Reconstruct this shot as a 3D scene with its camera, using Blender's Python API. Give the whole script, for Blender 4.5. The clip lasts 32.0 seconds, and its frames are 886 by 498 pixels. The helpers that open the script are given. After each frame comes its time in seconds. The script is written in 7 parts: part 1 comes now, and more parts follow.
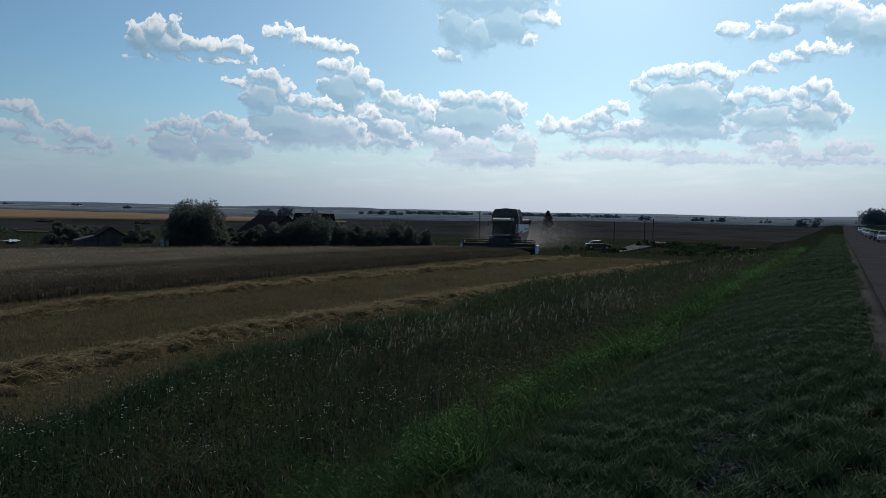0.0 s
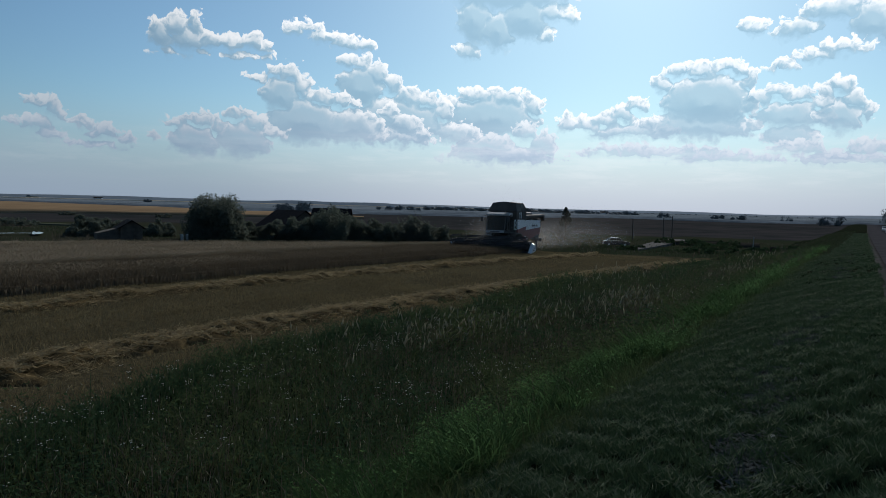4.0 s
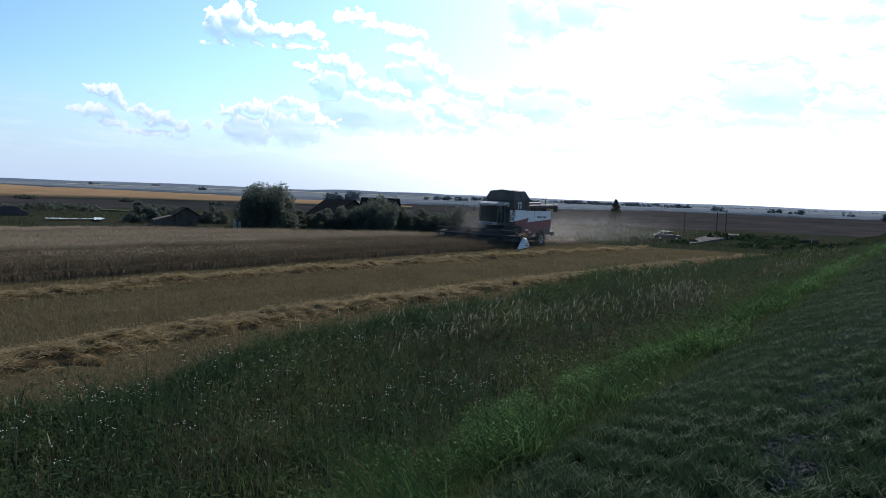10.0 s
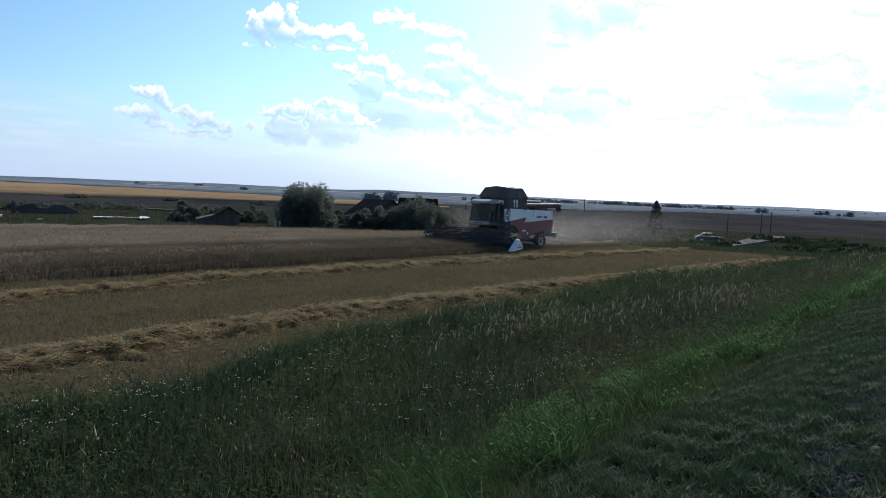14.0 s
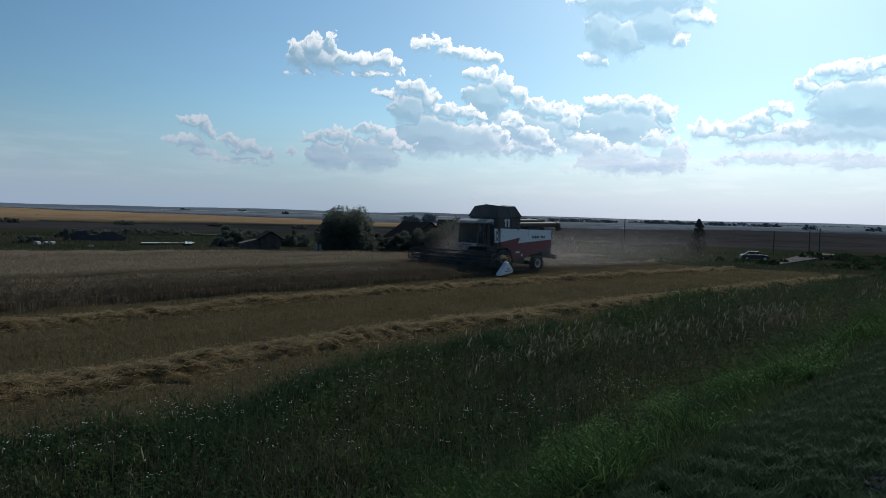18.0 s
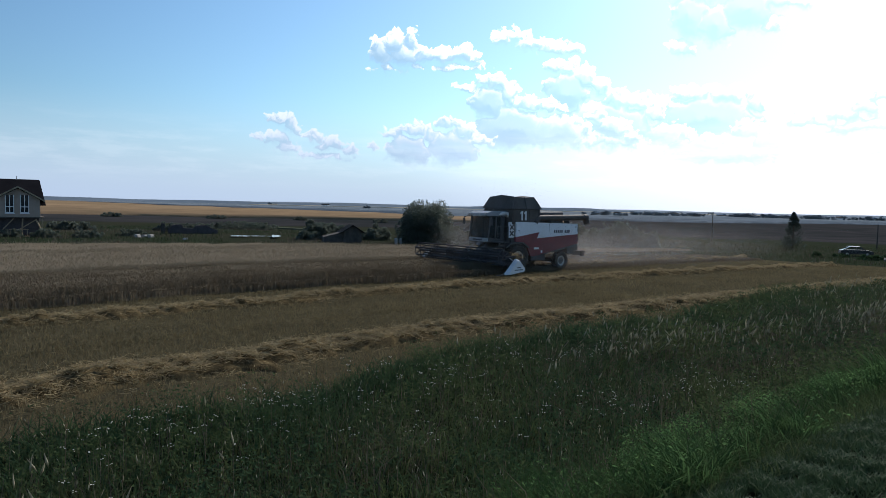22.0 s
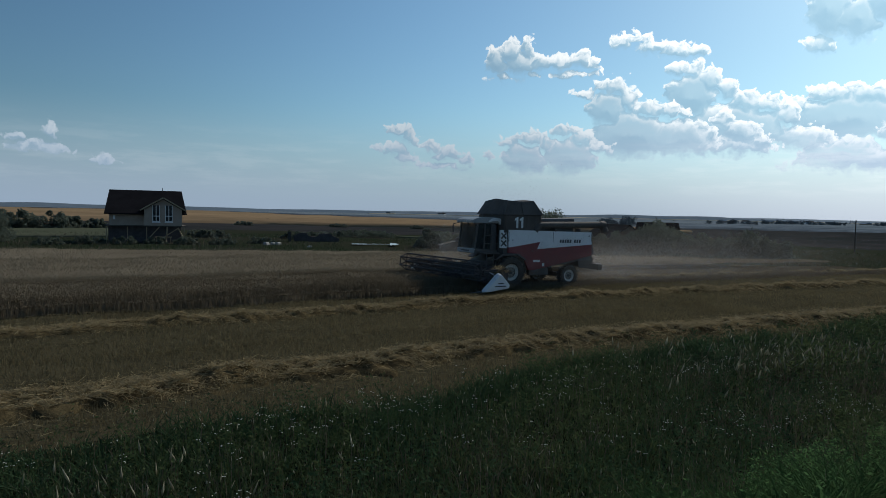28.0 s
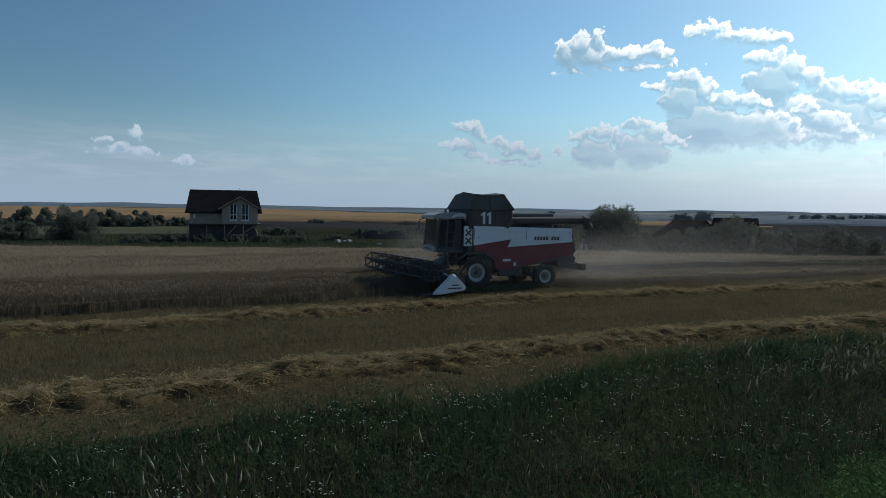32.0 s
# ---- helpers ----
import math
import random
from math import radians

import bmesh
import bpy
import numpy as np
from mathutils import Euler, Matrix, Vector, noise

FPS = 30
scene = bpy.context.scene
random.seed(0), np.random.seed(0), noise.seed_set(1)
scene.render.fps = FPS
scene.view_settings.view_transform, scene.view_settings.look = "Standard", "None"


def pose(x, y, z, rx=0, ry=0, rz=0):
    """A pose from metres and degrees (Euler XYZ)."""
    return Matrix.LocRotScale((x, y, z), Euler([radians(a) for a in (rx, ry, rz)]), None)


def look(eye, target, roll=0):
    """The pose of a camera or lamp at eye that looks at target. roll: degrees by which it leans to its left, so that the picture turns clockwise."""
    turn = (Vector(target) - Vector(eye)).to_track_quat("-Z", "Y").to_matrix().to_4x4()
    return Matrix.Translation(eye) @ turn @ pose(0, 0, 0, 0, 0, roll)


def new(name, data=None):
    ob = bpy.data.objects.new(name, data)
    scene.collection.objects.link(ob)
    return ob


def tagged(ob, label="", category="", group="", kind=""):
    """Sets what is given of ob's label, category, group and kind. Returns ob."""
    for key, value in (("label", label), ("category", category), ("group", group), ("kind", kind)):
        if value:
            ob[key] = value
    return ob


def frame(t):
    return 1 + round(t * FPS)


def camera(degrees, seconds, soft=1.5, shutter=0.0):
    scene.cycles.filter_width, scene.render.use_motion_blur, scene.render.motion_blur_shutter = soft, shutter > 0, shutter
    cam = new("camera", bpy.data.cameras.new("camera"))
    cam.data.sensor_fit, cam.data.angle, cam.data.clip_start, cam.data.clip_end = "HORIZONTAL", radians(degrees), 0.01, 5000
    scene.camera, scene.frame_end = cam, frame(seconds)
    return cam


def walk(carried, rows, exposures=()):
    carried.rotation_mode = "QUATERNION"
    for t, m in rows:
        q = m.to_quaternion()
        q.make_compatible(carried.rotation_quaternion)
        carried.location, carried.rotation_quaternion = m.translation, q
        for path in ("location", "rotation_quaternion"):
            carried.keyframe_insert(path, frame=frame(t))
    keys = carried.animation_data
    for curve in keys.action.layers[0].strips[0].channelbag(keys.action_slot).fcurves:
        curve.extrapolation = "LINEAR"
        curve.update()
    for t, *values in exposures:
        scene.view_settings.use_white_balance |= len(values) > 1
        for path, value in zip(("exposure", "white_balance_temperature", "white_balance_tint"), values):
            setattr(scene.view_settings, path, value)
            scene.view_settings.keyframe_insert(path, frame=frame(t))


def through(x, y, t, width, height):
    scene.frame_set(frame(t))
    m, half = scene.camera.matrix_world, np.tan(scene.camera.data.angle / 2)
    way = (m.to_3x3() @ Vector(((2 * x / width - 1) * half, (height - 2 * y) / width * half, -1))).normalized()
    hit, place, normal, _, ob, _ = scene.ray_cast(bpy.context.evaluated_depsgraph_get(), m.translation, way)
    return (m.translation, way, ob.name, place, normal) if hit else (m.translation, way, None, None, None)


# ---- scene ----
EYE = 4.03
cam = camera(65.4, 32.0, soft=0.7)
ROWS = [
    (0.0, pose(0, 0, EYE, 86.89, -1.07, 28.06)),
    (0.5, pose(0, 0, EYE, 87.01, -1.07, 28.42)),
    (1.0, pose(0, 0, EYE, 86.57, -1.34, 29.06)),
    (1.5, pose(0, 0, EYE, 86.66, -1.35, 28.99)),
    (2.0, pose(0, 0, EYE, 86.65, -1.31, 29.53)),
    (2.5, pose(0, 0, EYE, 86.64, -1.36, 29.26)),
    (4.5, pose(0, 0, EYE, 86.39, -1.65, 29.82)),
    (5.0, pose(0, 0, EYE, 86.47, -1.63, 30.55)),
    (5.5, pose(0, 0, EYE, 87.01, -1.87, 30.83)),
    (6.0, pose(0, 0, EYE, 86.57, -1.95, 30.88)),
    (6.5, pose(0, 0, EYE, 86.02, -1.95, 31.04)),
    (7.0, pose(0, 0, EYE, 85.75, -1.66, 31.65)),
    (7.5, pose(0, 0, EYE, 85.86, -1.68, 31.63)),
    (8.0, pose(0, 0, EYE, 85.93, -1.77, 32.07)),
    (8.5, pose(0, 0, EYE, 85.64, -1.86, 32.43)),
    (9.0, pose(0, 0, EYE, 85.95, -1.84, 32.54)),
    (9.5, pose(0, 0, EYE, 85.94, -1.95, 32.82)),
    (10.0, pose(0, 0, EYE, 85.61, -2.10, 33.46)),
    (10.5, pose(0, 0, EYE, 85.30, -2.02, 34.15)),
    (11.0, pose(0, 0, EYE, 85.50, -1.76, 34.41)),
    (11.5, pose(0, 0, EYE, 86.02, -1.98, 34.42)),
    (12.0, pose(0, 0, EYE, 85.90, -2.01, 34.51)),
    (12.5, pose(0, 0, EYE, 85.71, -2.38, 34.86)),
    (13.0, pose(0, 0, EYE, 85.26, -2.49, 35.47)),
    (13.5, pose(0, 0, EYE, 85.44, -2.32, 36.19)),
    (15.5, pose(0, 0, EYE, 85.58, -2.33, 36.98)),
    (16.0, pose(0, 0, EYE, 86.35, -2.15, 36.81)),
    (16.5, pose(0, 0, EYE, 86.54, -2.27, 38.05)),
    (17.0, pose(0, 0, EYE, 86.94, -1.46, 38.40)),
    (17.5, pose(0, 0, EYE, 86.88, -1.41, 39.78)),
    (18.0, pose(0, 0, EYE, 87.22, -1.42, 39.77)),
    (18.5, pose(0, 0, EYE, 87.73, -1.11, 41.51)),
    (19.0, pose(0, 0, EYE, 87.40, -1.43, 42.30)),
    (19.5, pose(0, 0, EYE, 86.87, -1.01, 42.77)),
    (20.0, pose(0, 0, EYE, 86.63, -0.85, 43.19)),
    (20.5, pose(0, 0, EYE, 86.80, -1.12, 43.26)),
    (21.0, pose(0, 0, EYE, 86.77, -1.14, 43.71)),
    (21.5, pose(0, 0, EYE, 86.70, -1.21, 44.52)),
    (22.0, pose(0, 0, EYE, 86.55, -1.27, 46.35)),
    (22.5, pose(0, 0, EYE, 86.94, -1.21, 48.81)),
    (23.0, pose(0, 0, EYE, 87.16, -0.77, 48.93)),
    (23.5, pose(0, 0, EYE, 87.39, -0.76, 50.03)),
    (24.0, pose(0, 0, EYE, 87.80, -0.61, 49.85)),
    (24.5, pose(0, 0, EYE, 87.59, -0.81, 51.12)),
    (25.0, pose(0, 0, EYE, 86.45, -0.96, 51.98)),
    (25.5, pose(0, 0, EYE, 86.55, -0.43, 53.05)),
    (26.0, pose(0, 0, EYE, 86.96, -0.91, 54.09)),
    (26.5, pose(0, 0, EYE, 86.58, -1.07, 54.58)),
    (28.5, pose(0, 0, EYE, 87.25, -0.83, 56.69)),
    (29.0, pose(0, 0, EYE, 86.16, 0.06, 57.58)),
    (29.5, pose(0, 0, EYE, 87.29, -0.85, 57.84)),
    (30.0, pose(0, 0, EYE, 86.77, -0.92, 59.24)),
    (30.5, pose(0, 0, EYE, 87.41, -0.49, 59.43)),
    (31.0, pose(0, 0, EYE, 87.28, -1.10, 60.17)),
    (31.5, pose(0, 0, EYE, 86.76, -1.16, 60.26)),
    (32.0, pose(0, 0, EYE, 86.74, -0.74, 61.55)),
]
EXPOSURES = [(0.0, -0.3, 6500, 12), (5.0, -0.28, 6500, 12), (6.5, -0.2, 6500, 12), (7.0, 0.72, 6500, 17), (10.4, 0.76, 6500, 17), (10.6, 1.0, 6500, 17), (11.0, 1.12, 6500, 17), (11.3, 1.0, 6500, 17), (11.6, 0.74, 6500, 17), (12.0, 0.68, 6500, 17), (13.0, 0.76, 6500, 17), (13.5, 0.76, 6500, 17), (15.5, 0.68, 6500, 17), (15.8, 0.4, 6500, 12), (16.0, 0.2, 6500, 12), (17.0, -0.05, 6500, 12), (19.0, -0.08, 6500, 12), (20.0, 0.2, 6500, 12), (21.0, 0.12, 6500, 12), (21.5, 0.2, 6500, 12), (22.0, 0.6, 6500, 15), (22.5, 0.3, 6500, 12), (23.0, 0.2, 6500, 12), (23.5, 0.0, 6500, 12), (24.0, -0.12, 6500, 9), (25.0, -0.17, 6500, 9), (26.0, -0.1, 6500, 9), (29.0, -0.08, 6500, 9), (32.0, 0.05, 6500, 9)]
walk(cam, ROWS, EXPOSURES)

# ---------------------------------------------------------------- sky and sun
SUN_YAW, SUN_EL = 14.0, 34.0


class Nodes:
    """Short hand for building node trees."""

    def __init__(self, tree):
        self.tree = tree

    def add(self, kind, **props):
        n = self.tree.nodes.new(kind)
        for k, v in props.items():
            setattr(n, k, v)
        return n

    def link(self, a, b):
        self.tree.links.new(a, b)

    def put(self, sock, v):
        if isinstance(v, (int, float, tuple)):
            sock.default_value = v
        else:
            self.link(v, sock)

    def math(self, op, a, b=0.0, c=0.0, clamp=False):
        n = self.add("ShaderNodeMath", operation=op, use_clamp=clamp)
        for s, v in zip(n.inputs, (a, b, c)):
            self.put(s, v)
        return n.outputs[0]

    def vmath(self, op, a, b=(0, 0, 0), c=(0, 0, 0)):
        n = self.add("ShaderNodeVectorMath", operation=op)
        for s, v in zip(n.inputs, (a, b, c)):
            self.put(s, v)
        return n.outputs["Value"] if op in ("LENGTH", "DOT_PRODUCT", "DISTANCE") else n.outputs["Vector"]

    def noise(self, vec, scale, detail=4.0, rough=0.55, dist=0.0):
        n = self.add("ShaderNodeTexNoise")
        self.put(n.inputs["Vector"], vec)
        for k, v in (("Scale", scale), ("Detail", detail), ("Roughness", rough), ("Distortion", dist)):
            n.inputs[k].default_value = v
        return n.outputs[0]

    def smooth(self, v, lo, hi, a=0.0, b=1.0):
        n = self.add("ShaderNodeMapRange", interpolation_type="SMOOTHSTEP")
        for s, x in zip(n.inputs, (v, lo, hi, a, b)):
            self.put(s, x)
        return n.outputs[0]

    def mix(self, fac, a, b, blend="MIX"):
        n = self.add("ShaderNodeMix", data_type="RGBA", blend_type=blend)
        self.put(n.inputs[0], fac)
        for s, v in ((n.inputs[6], a), (n.inputs[7], b)):
            self.put(s, (*v, 1.0) if isinstance(v, tuple) and len(v) == 3 else v)
        return n.outputs[2]


def cloud_depth(nd, p, blobs, base=None):
    """Depth inside a cumulus cloud, in degrees, for a sky place p = (bearing, height)."""
    depth = None
    for yaw, el, rx, ry in blobs:
        q = nd.vmath("MULTIPLY_ADD", p, (1 / rx, 1 / ry, 0), (-yaw / rx, -el / ry, 0))
        d = nd.math("MULTIPLY_ADD", nd.vmath("LENGTH", q), -min(rx, ry), min(rx, ry))
        depth = d if depth is None else nd.math("SMOOTH_MAX", depth, d, 0.16)
    if base is not None:
        el = nd.add("ShaderNodeSeparateXYZ")
        nd.link(p, el.inputs[0])
        depth = nd.math("MINIMUM", depth, nd.math("MULTIPLY_ADD", el.outputs[1], 0.8, -base * 0.8))
    return depth


def build_world():
    world = bpy.data.worlds.new("sky")
    scene.world = world
    world.use_nodes = True
    tree = world.node_tree
    tree.nodes.clear()
    nd = Nodes(tree)
    coord = nd.add("ShaderNodeTexCoord").outputs["Generated"]
    xyz = nd.add("ShaderNodeSeparateXYZ")
    nd.link(coord, xyz.inputs[0])
    yaw = nd.math("MULTIPLY", nd.math("ARCTAN2", nd.math("MULTIPLY", xyz.outputs[0], -1.0), xyz.outputs[1]), 57.2958)
    el = nd.math("MULTIPLY", nd.math("ARCSINE", xyz.outputs[2]), 57.2958)
    comb = nd.add("ShaderNodeCombineXYZ")
    nd.link(yaw, comb.inputs[0])
    nd.link(el, comb.inputs[1])
    flat = comb.outputs[0]
    # the place is shifted a little by noise, so that no heap is round
    wob = nd.add("ShaderNodeTexNoise", noise_dimensions="2D")
    nd.link(flat, wob.inputs["Vector"])
    wob.inputs["Scale"].default_value, wob.inputs["Detail"].default_value = 0.9, 4.0
    p = nd.vmath("ADD", flat, nd.vmath("MULTIPLY_ADD", wob.outputs["Color"], (1.1, 0.9, 0), (-0.55, -0.45, 0)))

    sky = nd.add("ShaderNodeTexSky", sky_type="NISHITA", sun_disc=False)
    sky.sun_elevation, sky.sun_rotation = radians(SUN_EL), radians(-SUN_YAW)
    sky.air_density, sky.dust_density, sky.ozone_density, sky.altitude = 1.0, 1.0, 2.0, 150.0
    colour = nd.mix(1.0, sky.outputs[0], (0.615, 0.862, 0.945), "MULTIPLY")
    wide = nd.smooth(nd.vmath("DOT_PRODUCT", coord, (-math.sin(radians(SUN_YAW)), math.cos(radians(SUN_YAW)), 0.3)), 0.2, 1.0, 0.74, 1.06)
    colour = nd.mix(1.0, colour, wide, "MULTIPLY")

    # glow round the sun behind thin cloud
    s = (-math.sin(radians(SUN_YAW)) * math.cos(radians(SUN_EL)), math.cos(radians(SUN_YAW)) * math.cos(radians(SUN_EL)), math.sin(radians(SUN_EL)))
    near_sun = nd.smooth(nd.vmath("DOT_PRODUCT", coord, s), 0.67, 1.0)

    def cells(q, scale):
        v = nd.add("ShaderNodeTexVoronoi", voronoi_dimensions="2D", feature="SMOOTH_F1")
        nd.link(q, v.inputs["Vector"])
        v.inputs["Scale"].default_value, v.inputs["Smoothness"].default_value = scale, 0.35
        return v.outputs["Distance"]

    def billows(q):
        """Cauliflower heads: rounded cells at two sizes."""
        two = nd.math("MULTIPLY_ADD", cells(q, 2.9), -0.26, nd.math("MULTIPLY", cells(q, 1.15), -0.5))
        return nd.math("ADD", two, 0.37)

    # ragged filaments, finer than the heads
    fray = nd.math("MULTIPLY_ADD", nd.noise(flat, 2.8, 6.0, 0.62), 0.44, -0.22)
    lift = (-0.1, 0.34, 0)
    heads = nd.math("ADD", billows(p), fray)
    over = nd.math("MULTIPLY_ADD", billows(nd.vmath("ADD", p, lift)), -0.8, nd.math("MULTIPLY", heads, 0.8))
    veil = nd.noise(nd.vmath("MULTIPLY", flat, (0.35, 0.8, 1.0)), 0.5, 4.0, 0.55)
    shade = nd.mix(near_sun, (2.2, 3.6, 4.9), (4.3, 7.0, 8.9))
    glow = nd.mix(near_sun, (3.0, 4.4, 5.6), (5.9, 8.6, 10.2))
    bright = nd.mix(near_sun, (7.4, 8.0, 8.4), (15.0, 15.4, 15.6))
    for base, soft, blobs in CLOUDS:
        depth = cloud_depth(nd, p, blobs, base)
        edge = nd.smooth(depth, 0.15, 0.85, 1.0, 0.12)
        body = nd.math("MULTIPLY_ADD", heads, edge, nd.math("ADD", depth, 0.14))
        slope = nd.math("SUBTRACT", depth, cloud_depth(nd, nd.vmath("ADD", p, lift), blobs, base))
        rise = nd.math("MULTIPLY_ADD", over, edge, slope)
        # crisp where it heaps up into the light, dissolving below
        alpha = nd.smooth(body, 0.0, nd.smooth(slope, -0.3, 0.05, 0.95 * soft, 0.14 * soft))
        rim = nd.math("MULTIPLY", nd.smooth(body, 0.05, 0.4, 1.0, 0.0), nd.smooth(rise, -0.12, 0.16))
        lit = nd.math("MULTIPLY", nd.smooth(rise, 0.05, 0.42), nd.smooth(body, 0.25, 1.15, 0.95, 0.0))
        white = nd.math("DIVIDE", nd.math("MAXIMUM", rim, lit), soft)
        inside = nd.mix(nd.smooth(rise, -0.3, 0.3), shade, glow)
        cloud = nd.mix(white, inside, bright)
        thick = nd.smooth(nd.math("ADD", white, nd.math("MULTIPLY", veil, 0.8)), 0.2, 0.7, 0.78 / soft, 0.98)
        colour = nd.mix(nd.math("MULTIPLY", alpha, thick), colour, cloud)

    # pale haze and faint streaks of far cloud over the horizon
    long = nd.vmath("MULTIPLY", flat, (0.22, 1.3, 1.0))
    streak = nd.smooth(nd.noise(long, 0.9, 5.0, 0.6), 0.42, 0.68)
    band = nd.math("MULTIPLY", nd.smooth(el, 1.0, 3.0), nd.smooth(el, 4.0, 7.5, 1.0, 0.0))
    haze = nd.mix(near_sun, (3.35, 4.35, 5.8), (8.9, 9.6, 11.8))
    colour = nd.mix(nd.smooth(el, 0.0, 9.0, 0.88, 0.0), colour, haze)
    colour = nd.mix(nd.math("MULTIPLY", nd.math("MULTIPLY", streak, band), nd.smooth(near_sun, 0.0, 0.8, 0.10, 0.2)), colour, bright)
    bg = nd.add("ShaderNodeBackground")
    nd.link(colour, bg.inputs[0])
    bg.inputs[1].default_value = 0.1
    out = nd.add("ShaderNodeOutputWorld")
    nd.link(bg.outputs[0], out.inputs[0])


CLOUDS = []


def cumulus(base, soft, *blobs):
    CLOUDS.append((base, soft, blobs))


# each cloud, the farthest first: its flat base, how soft it is, then its heaps as bearing, height, half width and half height in degrees
cumulus(None, 1.6, (13.0, 4.7, 4.71, 0.57), (8.4, 4.3, 3.65, 0.56), (-0.6, 4.1, 3.14, 0.48), (16.1, 5.0, 1.50, 0.36), (25.2, 4.2, 4.17, 0.64))
cumulus(5.3, 1.0, (29.0, 8.5, 1.11, 0.67), (26.7, 9.0, 1.48, 0.80), (24.4, 8.9, 1.47, 0.80), (22.3, 8.2, 0.91, 0.89), (25.7, 7.3, 3.93, 1.90))
cumulus(3.4, 1.3, (26.1, 4.9, 2.78, 1.10), (22.9, 6.1, 1.01, 0.91), (21.4, 5.1, 1.10, 1.18), (24.2, 4.3, 3.69, 0.92))
cumulus(4.9, 1.0, (37.7, 11.4, 0.68, 0.56), (36.4, 11.3, 1.00, 0.65), (35.3, 10.5, 1.15, 1.01), (34.0, 9.8, 0.83, 0.84), (36.4, 9.5, 1.92, 1.77), (32.6, 8.8, 1.16, 0.76), (31.2, 8.5, 1.21, 0.72), (29.8, 7.7, 1.02, 0.90), (33.6, 6.7, 4.06, 2.18), (28.9, 6.0, 1.86, 1.10))
cumulus(4.9, 1.0, (34.1, 7.5, 0.78, 0.77), (32.8, 6.6, 1.11, 0.82), (31.6, 5.9, 0.84, 0.55), (33.0, 5.5, 2.32, 0.82))
cumulus(4.6, 1.0, (44.6, 9.7, 0.69, 0.34), (43.0, 10.3, 0.88, 0.56), (42.0, 10.1, 0.79, 0.78), (41.3, 9.2, 0.89, 1.05), (42.7, 8.5, 1.67, 1.49), (39.6, 8.4, 1.08, 0.71), (38.1, 8.3, 0.77, 0.71), (36.8, 8.1, 0.41, 0.45), (40.9, 6.4, 3.13, 2.05), (37.3, 6.1, 2.74, 1.54))
cumulus(3.2, 1.2, (50.7, 5.8, 0.73, 0.47), (49.0, 6.3, 1.03, 0.64), (47.6, 5.8, 0.63, 0.78), (49.3, 4.6, 1.98, 1.38), (46.1, 6.8, 0.85, 0.52), (44.8, 6.2, 0.87, 0.70), (43.7, 5.5, 0.70, 0.53), (45.7, 4.8, 2.15, 1.59), (42.9, 5.4, 0.44, 0.27))
cumulus(None, 0.9, (51.7, 12.3, 0.95, 1.20), (50.7, 13.0, 1.04, 0.96), (49.3, 13.4, 0.45, 0.69), (49.7, 12.1, 1.46, 0.98), (48.0, 12.2, 1.25, 0.70), (46.6, 12.2, 1.18, 0.62), (45.1, 12.4, 0.94, 0.63), (44.1, 12.1, 0.48, 0.42), (51.1, 11.1, 1.12, 0.29), (49.0, 11.3, 1.23, 0.25), (45.8, 11.3, 1.62, 0.21))
cumulus(None, 0.9, (41.8, 13.6, 0.79, 0.54), (40.7, 13.8, 0.62, 0.42), (39.4, 13.2, 1.08, 0.55), (37.7, 12.8, 1.27, 0.60), (36.2, 12.7, 0.91, 0.52))
cumulus(None, 1.4, (59.5, 6.7, 0.90, 0.43), (58.8, 6.2, 0.64, 0.79), (60.0, 5.2, 1.31, 0.55), (59.2, 4.5, 0.88, 0.60), (58.3, 5.9, 0.29, 0.32))
cumulus(None, 1.3, (56.9, 5.4, 0.73, 0.41), (55.6, 4.8, 1.13, 0.58), (54.3, 4.5, 0.69, 0.46), (55.8, 4.0, 1.65, 0.33), (52.5, 4.9, 0.35, 0.25))
cumulus(None, 1.0, (27.3, 14.9, 1.52, 2.11), (25.4, 14.1, 1.47, 1.70), (23.2, 15.1, 2.05, 1.89), (21.2, 15.5, 1.58, 0.92), (19.6, 15.2, 0.89, 0.66), (21.7, 13.8, 0.82, 0.68), (27.8, 12.6, 0.92, 0.87), (24.6, 17.0, 5.01, 1.64), (25.6, 19.0, 3.65, 1.60))
cumulus(5.6, 1.0, (19.5, 6.9, 0.90, 0.72), (17.9, 6.8, 1.12, 0.71), (16.6, 7.2, 0.97, 0.71), (15.3, 7.6, 0.96, 0.79), (14.0, 8.3, 0.78, 0.61), (14.6, 6.3, 3.47, 0.88))
cumulus(5.4, 1.0, (12.3, 9.9, 0.76, 0.77), (11.2, 10.9, 1.08, 0.54), (9.5, 10.8, 1.23, 0.66), (8.1, 11.0, 1.00, 0.49), (6.9, 10.9, 0.87, 0.53), (6.1, 9.9, 0.55, 0.98), (9.0, 8.5, 3.42, 2.11), (9.6, 6.7, 4.10, 1.37))
cumulus(4.4, 1.1, (5.3, 8.6, 0.93, 0.74), (3.8, 8.9, 1.05, 0.65), (2.5, 8.7, 1.10, 0.56), (1.3, 8.2, 0.79, 0.56), (3.1, 7.3, 2.53, 1.22), (3.1, 5.8, 1.86, 1.39))
cumulus(5.8, 1.0, (-0.0, 9.3, 0.77, 0.66), (0.8, 8.9, 0.57, 0.63), (-0.9, 8.3, 0.76, 0.85), (-1.6, 7.5, 0.44, 0.70), (-0.1, 7.1, 1.54, 1.42))
cumulus(None, 1.5, (3.0, 5.0, 1.86, 0.58), (0.4, 4.4, 1.42, 0.40), (-2.0, 4.9, 1.35, 0.55))
